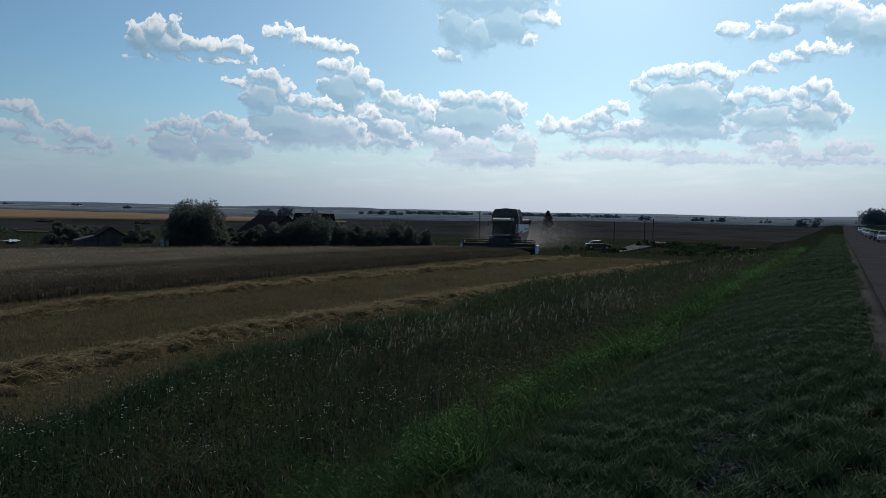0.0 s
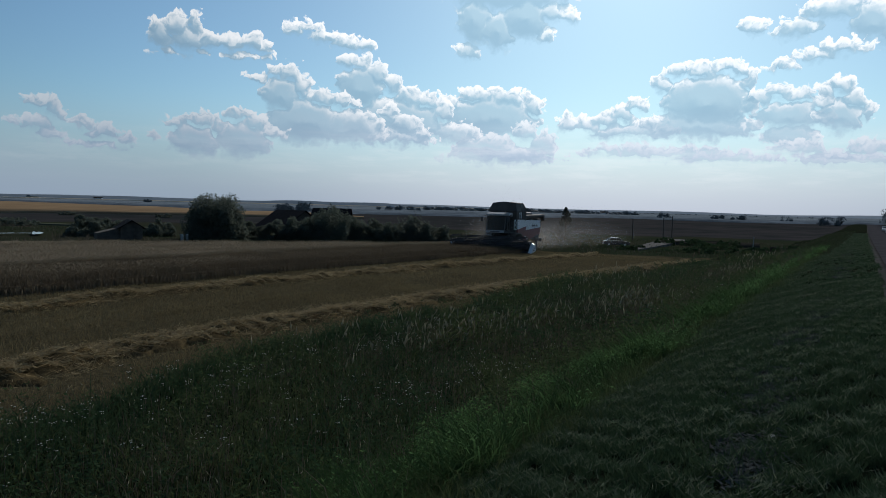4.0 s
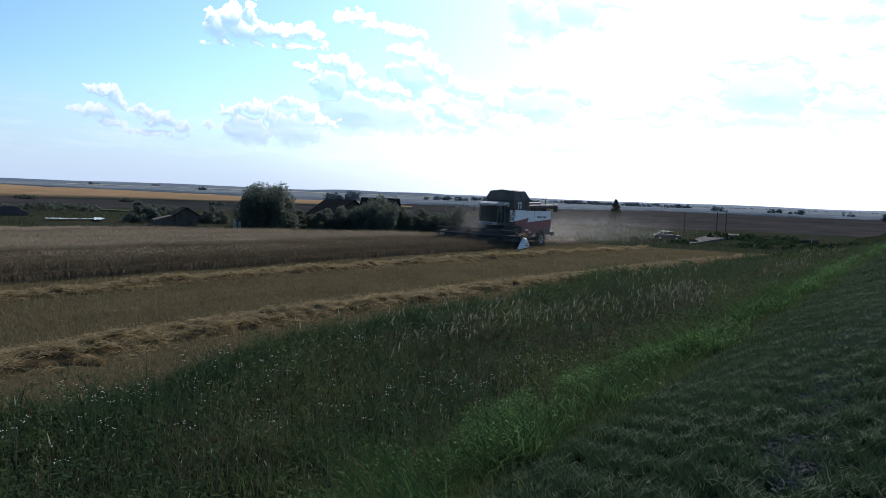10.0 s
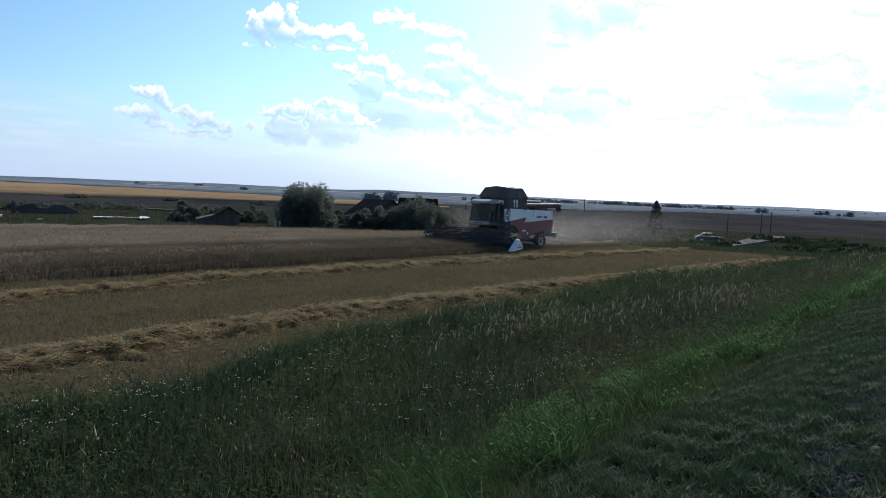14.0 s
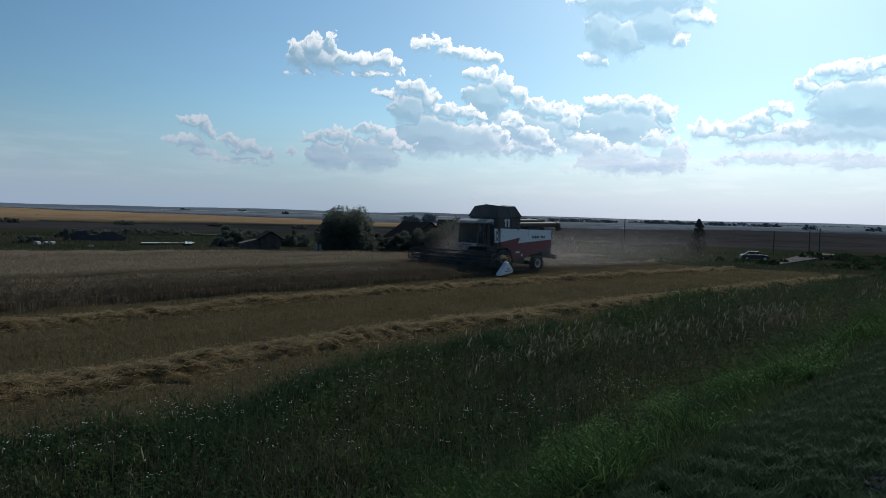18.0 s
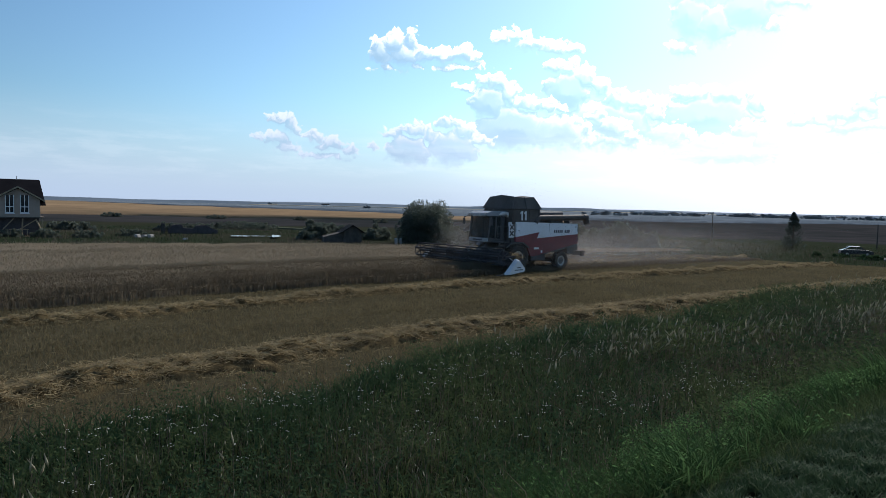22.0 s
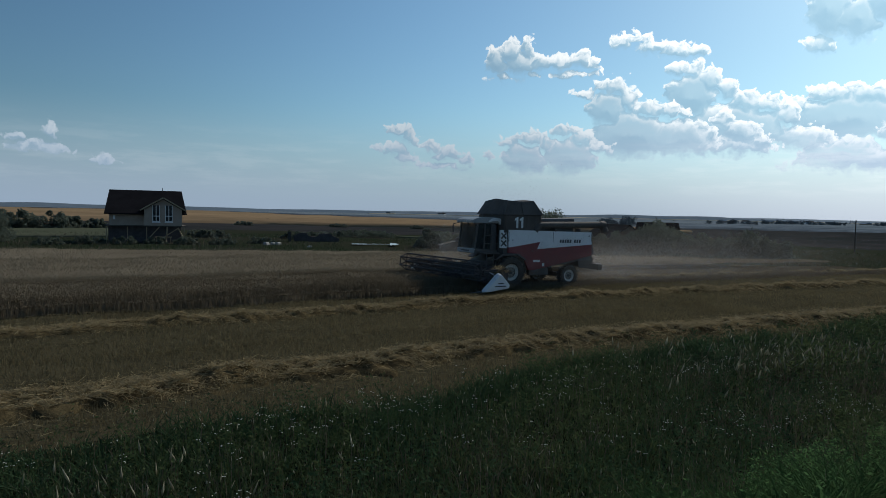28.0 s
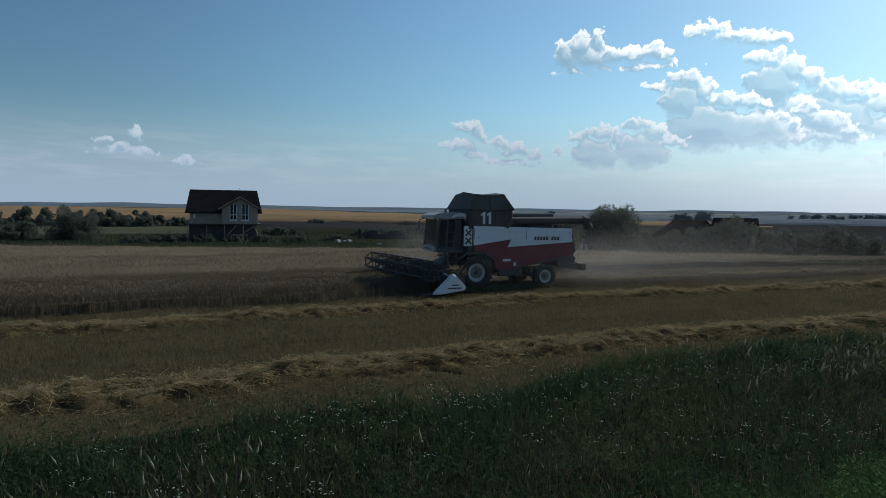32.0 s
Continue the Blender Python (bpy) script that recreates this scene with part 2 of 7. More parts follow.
cumulus(None, 1.0, (5.9, 13.7, 0.85, 0.63), (3.1, 13.4, 1.48, 0.77), (1.9, 13.5, 0.87, 0.53), (0.6, 14.5, 2.12, 0.90), (-1.7, 13.5, 1.48, 1.47), (-3.5, 12.8, 1.94, 1.45))
cumulus(None, 1.0, (3.7, 10.9, 1.12, 0.36), (1.5, 11.5, 1.44, 0.50), (0.0, 11.9, 1.61, 0.57))
cumulus(None, 1.5, (85.5, 5.5, 0.38, 0.58), (87.6, 4.7, 0.44, 0.33), (87.0, 4.1, 1.26, 0.37), (85.5, 4.1, 1.37, 0.50), (82.1, 3.5, 0.56, 0.26))
build_world()

sun = new("sun", bpy.data.lights.new("sun", "SUN"))
sun.data.energy, sun.data.angle, sun.data.color = 2.8, radians(1.5), (1.0, 0.93, 0.82)
sun.matrix_world = look((0, 0, 60), (60 * math.sin(radians(SUN_YAW)) * math.cos(radians(SUN_EL)), -60 * math.cos(radians(SUN_YAW)) * math.cos(radians(SUN_EL)), 60 - 60 * math.sin(radians(SUN_EL))))

# ---------------------------------------------------------------- materials


def material(name, a, b=None, rough=0.8, scale=4.0, fine=40.0, bump=0.0, metal=0.0, island=0.0, through=0.0, spec=0.15):
    """A painted or grown surface: two tones mixed by coarse and fine noise, relief, and a change from piece to piece."""
    m = bpy.data.materials.new(name)
    m.use_nodes = True
    nd = Nodes(m.node_tree)
    bsdf = m.node_tree.nodes["Principled BSDF"]
    where = nd.add("ShaderNodeTexCoord").outputs["Object"]
    b = b or tuple(c * 0.7 for c in a)
    coarse = nd.noise(where, scale, 4.0)
    grain = nd.noise(where, fine, 3.0)
    fac = nd.smooth(nd.math("MULTIPLY_ADD", grain, 0.5, nd.math("MULTIPLY", coarse, 0.6)), 0.38, 0.72)
    if island:
        rnd = nd.add("ShaderNodeNewGeometry").outputs["Random Per Island"]
        fac = nd.math("MULTIPLY_ADD", rnd, island, nd.math("MULTIPLY", fac, 1.0 - island), clamp=True)
    colour = nd.mix(fac, a, b)
    nd.link(colour, bsdf.inputs["Base Color"])
    nd.put(bsdf.inputs["Roughness"], nd.smooth(grain, 0.3, 0.7, max(rough - 0.1, 0.03), min(rough + 0.1, 1.0)))
    bsdf.inputs["Metallic"].default_value = metal
    bsdf.inputs["Specular IOR Level"].default_value = spec
    if bump:
        bn = nd.add("ShaderNodeBump")
        bn.inputs["Strength"].default_value, bn.inputs["Distance"].default_value = 0.6, bump
        nd.put(bn.inputs["Height"], nd.math("ADD", grain, coarse))
        nd.link(bn.outputs[0], bsdf.inputs["Normal"])
    if through:
        tr = nd.add("ShaderNodeBsdfTranslucent")
        nd.link(colour, tr.inputs[0])
        ms = nd.add("ShaderNodeMixShader")
        ms.inputs[0].default_value = through
        nd.link(bsdf.outputs[0], ms.inputs[1])
        nd.link(tr.outputs[0], ms.inputs[2])
        nd.link(ms.outputs[0], m.node_tree.nodes["Material Output"].inputs[0])
    return m


SOIL = material("stubble_soil", (0.076, 0.066, 0.040), (0.048, 0.042, 0.026), 0.95, 0.35, 9.0, 0.03, spec=0.0)
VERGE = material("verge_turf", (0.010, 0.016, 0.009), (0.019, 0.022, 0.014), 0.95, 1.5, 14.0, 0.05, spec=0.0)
MEADOW = material("meadow", (0.020, 0.030, 0.017), (0.034, 0.034, 0.024), 0.95, 0.03, 0.6, 0.1, spec=0.0)
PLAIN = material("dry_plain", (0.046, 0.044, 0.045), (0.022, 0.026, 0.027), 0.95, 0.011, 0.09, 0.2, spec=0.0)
GOLD = material("ripe_field", (0.30, 0.210, 0.125), (0.185, 0.130, 0.080), 0.95, 0.004, 0.05, 0.1, spec=0.0)
PALE = material("pale_field", (0.42, 0.38, 0.30), (0.34, 0.31, 0.25), 0.95, 0.004, 0.05, 0.1, spec=0.0)
# blue and pale far tones with the distance haze put into the colour
HAZED_BLUE = material("hazed_blue", (0.105, 0.14, 0.175), (0.145, 0.18, 0.215), 1.0, 0.002, 0.02, spec=0.0)
HAZED_PALE = material("hazed_pale", (0.18, 0.225, 0.27), (0.23, 0.275, 0.32), 1.0, 0.002, 0.02, spec=0.0)
# foliage lightened and blued: the haze before it is part of this colour
WOODS_HAZED = material("hazed_woods", (0.11, 0.135, 0.145), (0.14, 0.168, 0.18), 1.0, 0.05, 1.0, island=0.6, spec=0.0)
ASPHALT = material("asphalt", (0.06, 0.06, 0.065), (0.04, 0.04, 0.045), 0.9, 0.4, 60.0, 0.004, spec=0.0)
GRAVEL = material("gravel", (0.075, 0.074, 0.072), (0.05, 0.049, 0.048), 0.95, 0.6, 20.0, 0.02, spec=0.0)
CONCRETE = material("concrete", (0.36, 0.35, 0.33), (0.24, 0.235, 0.225), 0.9, 0.8, 30.0, 0.01)
STRAW = material("straw", (0.40, 0.325, 0.19), (0.19, 0.15, 0.084), 0.8, 1.0, 10.0, island=0.75, through=0.45, spec=0.05)
STUBBLE = material("stubble_straw", (0.182, 0.152, 0.085), (0.096, 0.081, 0.047), 0.85, 0.25, 5.0, island=0.6, through=0.4, spec=0.05)
# dark tone that stands for shade in the hollows between straws
HEAP_SHADE = material("straw_heap_shade", (0.120, 0.092, 0.048), (0.046, 0.036, 0.020), 0.95, 2.5, 30.0, 0.05, spec=0.0)
WHEAT = material("ripe_wheat", (0.222, 0.190, 0.136), (0.166, 0.142, 0.102), 0.9, 0.3, 6.0, island=0.3, through=0.3, spec=0.0)
# darker wheat tone: the shade under the ears is put into the colour
WHEAT_SHADE = material("wheat_shade", (0.170, 0.143, 0.105), (0.134, 0.111, 0.081), 0.95, 0.22, 3.0, 0.05, spec=0.0)
SWATHE_STRAW = material("ripe_wheat_stems", (0.22, 0.186, 0.134), (0.146, 0.121, 0.086), 0.9, 0.5, 9.0, island=0.7, through=0.4, spec=0.0)
# darker stem tone, with the shade among the stems coloured in
SWATHE_SHADE = material("wheat_stem_shade", (0.136, 0.117, 0.085), (0.105, 0.089, 0.064), 0.95, 0.4, 6.0, 0.1, spec=0.0)
THATCH = material("dead_thatch", (0.095, 0.105, 0.105), (0.045, 0.050, 0.050), 0.9, 2.0, 20.0, island=0.8, spec=0.02)
MOWN = material("mown_grass", (0.020, 0.046, 0.024), (0.058, 0.092, 0.050), 0.85, 3.0, 20.0, island=0.7, through=0.35, spec=0.02)
HAY = material("dry_clippings", (0.18, 0.215, 0.15), (0.082, 0.112, 0.070), 0.85, 1.0, 20.0, island=0.7, through=0.4, spec=0.05)
LUSH = material("lush_grass", (0.066, 0.128, 0.048), (0.028, 0.058, 0.023), 0.9, 0.8, 12.0, island=0.6, through=0.5, spec=0.0)
LUSH_HERB = material("lush_herbs", (0.125, 0.225, 0.086), (0.040, 0.085, 0.036), 0.9, 0.8, 12.0, island=0.6, through=0.5, spec=0.0)
WEED = material("rank_weeds", (0.046, 0.080, 0.031), (0.074, 0.088, 0.043), 0.85, 0.5, 9.0, island=0.6, through=0.4, spec=0.02)
WEED_DARK = material("dark_herbs", (0.030, 0.064, 0.031), (0.046, 0.072, 0.036), 0.85, 0.6, 9.0, island=0.6, through=0.35, spec=0.02)
DRY_STEM = material("dry_stems", (0.135, 0.118, 0.088), (0.078, 0.068, 0.055), 0.85, 1.0, 9.0, island=0.7, through=0.25)
SEED = material("seed_heads", (0.42, 0.41, 0.31), (0.27, 0.26, 0.195), 0.9, 2.0, 20.0, island=0.6, through=0.45, spec=0.0)
PETAL = material("white_flowers", (0.72, 0.72, 0.68), (0.52, 0.52, 0.48), 0.7, 2.0, 20.0, island=0.5, through=0.3)
# both leaf tones are raised to include the haze of dusty air
LEAF = material("hazed_bush_leaves", (0.125, 0.145, 0.118), (0.092, 0.112, 0.092), 0.9, 0.6, 6.0, island=0.4, through=0.5, spec=0.0)
LEAF_GREY = material("hazed_willow_leaves", (0.125, 0.142, 0.118), (0.092, 0.108, 0.092), 0.9, 0.6, 6.0, island=0.4, through=0.5, spec=0.0)
NEEDLE = material("conifer_needles", (0.062, 0.082, 0.068), (0.042, 0.060, 0.050), 0.85, 0.8, 8.0, island=0.5, through=0.35, spec=0.02)
BARK = material("bark", (0.09, 0.07, 0.05), (0.045, 0.035, 0.027), 0.95, 3.0, 25.0, 0.03)
WATER = material("pond_water", (0.03, 0.04, 0.04), (0.02, 0.028, 0.03), 0.06, 0.2, 2.0, 0.004, spec=0.6)
OLD_WOOD = material("weathered_boards", (0.12, 0.105, 0.09), (0.06, 0.052, 0.046), 0.95, 1.5, 25.0, 0.01)
NEW_WOOD = material("raw_timber", (0.38, 0.30, 0.20), (0.24, 0.18, 0.12), 0.85, 1.5, 25.0, 0.006)
SIDING = material("ochre_siding", (0.40, 0.315, 0.255), (0.33, 0.257, 0.208), 0.8, 1.0, 20.0, 0.004)
ROOFING = material("dark_roofing", (0.018, 0.017, 0.019), (0.011, 0.0105, 0.012), 0.8, 0.8, 15.0, 0.01, spec=0.02)
FRAME_WHITE = material("white_frames", (0.78, 0.78, 0.76), (0.66, 0.66, 0.64), 0.5, 3.0, 30.0)
BRICK_DARK = material("dark_masonry", (0.05, 0.043, 0.038), (0.028, 0.025, 0.023), 0.95, 2.0, 20.0, 0.02)
GLASS = material("window_glass", (0.045, 0.058, 0.062), (0.03, 0.04, 0.043), 0.1, 1.0, 5.0, spec=0.5)
RED = material("red_paint", (0.23, 0.034, 0.042), (0.17, 0.030, 0.035), 0.4, 1.2, 14.0, 0.001, spec=0.5)
WHITE = material("white_paint", (0.80, 0.80, 0.81), (0.68, 0.67, 0.66), 0.35, 1.0, 14.0, 0.001, spec=0.5)
GREY = material("grey_paint", (0.14, 0.14, 0.145), (0.09, 0.088, 0.088), 0.55, 1.2, 16.0, 0.002)
DARK = material("dark_steel", (0.095, 0.092, 0.092), (0.13, 0.118, 0.107), 0.6, 2.0, 20.0, 0.003, metal=0.2)
HOPPER = material("hopper_sheet", (0.125, 0.108, 0.096), (0.08, 0.068, 0.06), 0.65, 1.0, 14.0, 0.004)
RUBBER = material("tyre_rubber", (0.045, 0.042, 0.039), (0.09, 0.078, 0.064), 0.9, 2.5, 20.0, 0.004)
RIM = material("rim_paint", (0.64, 0.61, 0.55), (0.45, 0.43, 0.39), 0.55, 3.0, 20.0)
LAMP = material("lamp_glass", (0.55, 0.55, 0.55), (0.42, 0.42, 0.42), 0.15, 3.0, 20.0, spec=0.7)
MARK = material("grey_lettering", (0.10, 0.10, 0.11), (0.075, 0.075, 0.08), 0.6, 3.0, 20.0)
SILVER = material("silver_paint", (0.50, 0.51, 0.53), (0.42, 0.43, 0.45), 0.3, 1.0, 10.0, metal=0.5, spec=0.6)
BODY_DARK = material("dark_car_paint", (0.03, 0.032, 0.04), (0.02, 0.022, 0.028), 0.25, 1.0, 10.0, spec=0.6)
BODY_WHITE = material("white_car_paint", (0.66, 0.67, 0.68), (0.58, 0.58, 0.6), 0.3, 1.0, 10.0, spec=0.6)
DUST = material("dust", (0.68, 0.635, 0.60), (0.58, 0.54, 0.505), 1.0, 1.0, 5.0, through=0.5, spec=0.0)
MEADOW_GRASS = material("meadow_grass", (0.036, 0.058, 0.028), (0.054, 0.060, 0.036), 0.85, 0.1, 3.0, island=0.6, through=0.3, spec=0.02)
PALE_GREY = material("pale_grey_paint", (0.40, 0.40, 0.40), (0.30, 0.30, 0.295), 0.45, 1.0, 14.0, 0.001)
# far plain, with the haze that lies over it coloured in
HAZE_FIELD = material("haze_toned_plain", (0.21, 0.25, 0.28), (0.085, 0.105, 0.12), 0.95, 0.02, 0.12, spec=0.0)
EARTH = material("earth_bank", (0.050, 0.045, 0.038), (0.030, 0.032, 0.024), 0.95, 0.6, 8.0, 0.08, spec=0.0)
RIM_DUST = material("dusty_rim", (0.36, 0.33, 0.28), (0.22, 0.20, 0.17), 0.85, 4.0, 25.0, 0.004)
DARK_PANE = material("dark_window_glass", (0.018, 0.022, 0.026), (0.012, 0.015, 0.018), 0.12, 1.0, 5.0, spec=0.3)
DRY_MEADOW = material("pale_meadow", (0.095, 0.10, 0.07), (0.066, 0.075, 0.05), 0.95, 0.03, 0.6, 0.1, spec=0.0)
BASE_WALL = material("basement_blocks", (0.105, 0.092, 0.094), (0.065, 0.058, 0.060), 0.95, 2.0, 20.0, 0.02)
TRACK = material("track_gravel", (0.17, 0.165, 0.158), (0.11, 0.107, 0.103), 0.95, 0.3, 8.0, 0.02, spec=0.0)
STONE = material("pale_stone", (0.52, 0.51, 0.48), (0.36, 0.35, 0.33), 0.9, 20.0, 90.0, 0.004)
BLACK = material("black_paint", (0.042, 0.041, 0.046), (0.070, 0.064, 0.060), 0.6, 2.0, 20.0, 0.003)


def thin(m, clear):
    """Let part of the light straight through a material, as fine airborne dust does."""
    nd = Nodes(m.node_tree)
    out = m.node_tree.nodes["Material Output"].inputs[0]
    ms = nd.add("ShaderNodeMixShader")
    ms.inputs[0].default_value = clear
    nd.link(out.links[0].from_socket, ms.inputs[1])
    nd.link(nd.add("ShaderNodeBsdfTransparent").outputs[0], ms.inputs[2])
    nd.link(ms.outputs[0], out)


thin(DUST, 0.74)
thin(GLASS, 0.5)

# ---------------------------------------------------------------- mesh tools
rng = np.random.default_rng(7)


def solid(name, bm, mat, parent=None, label="", smooth=False):
    """Link a bmesh as one mesh object, under a thing or a part where one is given."""
    me = bpy.data.meshes.new(name)
    bm.normal_update()
    bm.to_mesh(me)
    bm.free()
    me.materials.append(mat)
    if smooth:
        me.polygons.foreach_set("use_smooth", [True] * len(me.polygons))
    ob = new(name, me)
    if parent is not None:
        ob.parent = parent
    return tagged(ob, label)


part = solid


def box(bm, x0, x1, y0, y1, z0, z1, bevel=0.0, m=None):
    """A box between two corners, with eased edges."""
    made = bmesh.ops.create_cube(bm, size=1.0, matrix=Matrix.Translation(((x0 + x1) / 2, (y0 + y1) / 2, (z0 + z1) / 2)) @ Matrix.Diagonal((x1 - x0, y1 - y0, z1 - z0, 1)))
    vs = made["verts"]
    if bevel:
        es = list({e for v in vs for e in v.link_edges})
        out = bmesh.ops.bevel(bm, geom=es, offset=bevel, segments=1, affect="EDGES")
        vs = list({v for f in out["faces"] for v in f.verts} | {v for v in vs if v.is_valid})
    if m is not None:
        bmesh.ops.transform(bm, matrix=m, verts=vs)
    return bm


def rod(bm, a, b, r0, r1=None, n=8, caps=True):
    """A round bar from a to b."""
    a, b = Vector(a), Vector(b)
    d = b - a
    m = Matrix.Translation((a + b) / 2) @ d.to_track_quat("Z", "Y").to_matrix().to_4x4()
    bmesh.ops.create_cone(bm, cap_ends=caps, segments=n, radius1=r0, radius2=r0 if r1 is None else r1, depth=d.length, matrix=m)
    return bm


def beam(bm, a, b, w, h):
    """A square bar from a to b."""
    a, b = Vector(a), Vector(b)
    d = b - a
    m = Matrix.Translation((a + b) / 2) @ d.to_track_quat("Z", "Y").to_matrix().to_4x4() @ Matrix.Diagonal((w, h, d.length, 1))
    bmesh.ops.create_cube(bm, size=1.0, matrix=m)
    return bm


def prism(bm, outline, axis, a, b):
    """A plate or block: the outline (two coordinates a corner) pushed from a to b along an axis."""
    def at(p, h):
        return {"x": (h, p[0], p[1]), "y": (p[0], h, p[1]), "z": (p[0], p[1], h)}[axis]
    lo = [bm.verts.new(at(p, a)) for p in outline]
    hi = [bm.verts.new(at(p, b)) for p in outline]
    n = len(outline)
    bm.faces.new(lo)
    bm.faces.new(hi[::-1])
    for i in range(n):
        bm.faces.new((lo[i], hi[i], hi[(i + 1) % n], lo[(i + 1) % n]))
    bmesh.ops.recalc_face_normals(bm, faces=bm.faces)
    return bm


def bm_new():
    return bmesh.new()


def raw(name, verts, faces, mat, smooth=False):
    """One mesh object from arrays of corners and of equal-sided faces."""
    me = bpy.data.meshes.new(name)
    k = faces.shape[1]
    me.vertices.add(len(verts))
    me.vertices.foreach_set("co", np.ascontiguousarray(verts, dtype=np.float32).ravel())
    me.loops.add(faces.size)
    me.loops.foreach_set("vertex_index", np.ascontiguousarray(faces, dtype=np.int32).ravel())
    me.polygons.add(len(faces))
    me.polygons.foreach_set("loop_start", np.arange(0, faces.size, k, dtype=np.int32))
    me.polygons.foreach_set("loop_total", np.full(len(faces), k, dtype=np.int32))
    if smooth:
        me.polygons.foreach_set("use_smooth", np.ones(len(faces), dtype=bool))
    me.update(calc_edges=True)
    me.materials.append(mat)
    return new(name, me)


def blades(base, height, width, lean, droop=0.35):
    """Corners and faces of grass blades, one a base point: a bent, tapering strip of three triangles."""
    n = len(base)
    turn = rng.uniform(0, 2 * np.pi, n)
    tilt = rng.uniform(0, 2 * np.pi, n)
    side = np.stack([np.cos(turn), np.sin(turn), np.zeros(n)], 1) * (width / 2)[:, None]
    off = np.stack([np.cos(tilt), np.sin(tilt), np.zeros(n)], 1) * (lean * height)[:, None]
    up = np.zeros((n, 3))
    up[:, 2] = height
    mid = base + off * 0.4 + up * 0.6
    tip = base + off * (1 + droop) + up
    v = np.stack([base - side, base + side, mid + side * 0.75, mid - side * 0.75, tip], 1).reshape(-1, 3)
    i = np.arange(n)[:, None] * 5
    f = np.concatenate([i + [0, 1, 2], i + [0, 2, 3], i + [3, 2, 4]], 0)
    return v, f


def spindles(base, height, radius, lean_v):
    """Corners and faces of small heads: slim three-sided spindles that stand on their base points."""
    n = len(base)
    turn = rng.uniform(0, np.pi, n)
    z = np.zeros(n)
    tip = base + lean_v
    mid = base + lean_v * 0.4
    ring = [mid + np.stack([np.cos(turn + a) * radius, np.sin(turn + a) * radius, z], 1) for a in (0.0, 2.094, 4.189)]
    v = np.stack([base, *ring, tip], 1).reshape(-1, 3)
    i = np.arange(n)[:, None] * 5
    f = np.concatenate([i + q for q in ([0, 2, 1], [0, 3, 2], [0, 1, 3], [4, 1, 2], [4, 2, 3], [4, 3, 1])], 0)
    return v, f


def spikes(base, height, width, lean):
    """Corners and faces of short blades: one leaning triangle each."""
    n = len(base)
    turn, tilt = rng.uniform(0, 2 * np.pi, n), rng.uniform(0, 2 * np.pi, n)
    side = np.stack([np.cos(turn), np.sin(turn), np.zeros(n)], 1) * (width / 2)[:, None]
    tip = base + np.stack([np.cos(tilt) * lean * height, np.sin(tilt) * lean * height, height], 1)
    return np.stack([base - side, base + side, tip], 1).reshape(-1, 3), np.arange(n * 3).reshape(-1, 3)


def stalks(base, height, width, lean):
    """Corners and faces of cut stalks: one leaning strip of two triangles each."""
    n = len(base)
    turn, tilt = rng.uniform(0, 2 * np.pi, n), rng.uniform(0, 2 * np.pi, n)
    side = np.stack([np.cos(turn), np.sin(turn), np.zeros(n)], 1) * (width / 2)[:, None]
    tip = base + np.stack([np.cos(tilt) * lean * height, np.sin(tilt) * lean * height, height], 1)
    v = np.stack([base - side, base + side, tip + side, tip - side], 1).reshape(-1, 3)
    i = np.arange(n)[:, None] * 4
    return v, np.concatenate([i + [0, 1, 2], i + [0, 2, 3]], 0)


def join(*sets):
    vs, fs, k = [], [], 0
    for v, f in sets:
        vs.append(v)
        fs.append(f + k)
        k += len(v)
    return np.concatenate(vs), np.concatenate(fs)


def flat_straws(base, length, width, rise, combed=9.0):
    """Corners and faces of loose straws: thin bars lying at all angles, or combed along y by the mower's draught."""
    n = len(base)
    turn = np.pi / 2 + rng.normal(0, combed, n)
    d = np.stack([np.cos(turn), np.sin(turn), rise], 1) * (length / 2)[:, None]
    side = np.stack([-np.sin(turn), np.cos(turn), np.zeros(n)], 1) * (width / 2)[:, None]
    side[:, 2] = width * rng.uniform(-0.5, 0.5, n)
    v = np.stack([base - d - side, base - d + side, base + d + side, base + d - side], 1).reshape(-1, 3)
    i = np.arange(n)[:, None] * 4
    f = np.concatenate([i + [0, 1, 2], i + [0, 2, 3]], 0)
    return v, f


def hills(x, y, size, seed):
    """Smooth random heights, about -1 to 1, for arrays of places."""
    r = np.random.default_rng(seed)
    out = np.zeros_like(x, dtype=float)
    for k in range(7):
        a = r.uniform(0, 2 * np.pi)
        w = 2 * np.pi / (size * r.uniform(0.55, 1.7))
        out += np.sin((x * np.cos(a) + y * np.sin(a)) * w + r.uniform(0, 7))
    return out / 3.5


def patch(x, y, size, seed):
    return 0.5 + 0.5 * np.clip(hills(x, y, size, seed), -1, 1)


def bearing(yaw, dist):
    """A place by its bearing (degrees left of the road's line) and distance from where the film was taken."""
    return -math.sin(radians(yaw)) * dist, math.cos(radians(yaw)) * dist

# ---------------------------------------------------------------- the lie of the land
ROAD_Z = 2.43
EDGE_Y = np.array([-60.0, -5.0, 8.0, 20.0, 33.0, 41.0, 50.0, 58.0, 66.0, 74.0])
EDGE_X = np.array([-95.0, -69.0, -63.0, -58.0, -53.0, -48.0, -41.5, -37.0, -33.5, -20.0])


def road_x(y):
    """How far the road has veered off at y."""
    return 0.035 * y


def road_dip(y):
    """How far the road has come down from its bank at y."""
    return np.interp(y, [8, 40, 80, 150, 300, 600], [0, 0.35, 1.0, 1.9, 2.4, 2.5])


def crest(x, y):
    """Metres beyond the far edge of the grain field (negative inside it)."""
    return np.maximum(np.interp(y, EDGE_Y, EDGE_X) - x, (y - 68.0 - 0.25 * (x + 20)) * 0.8)


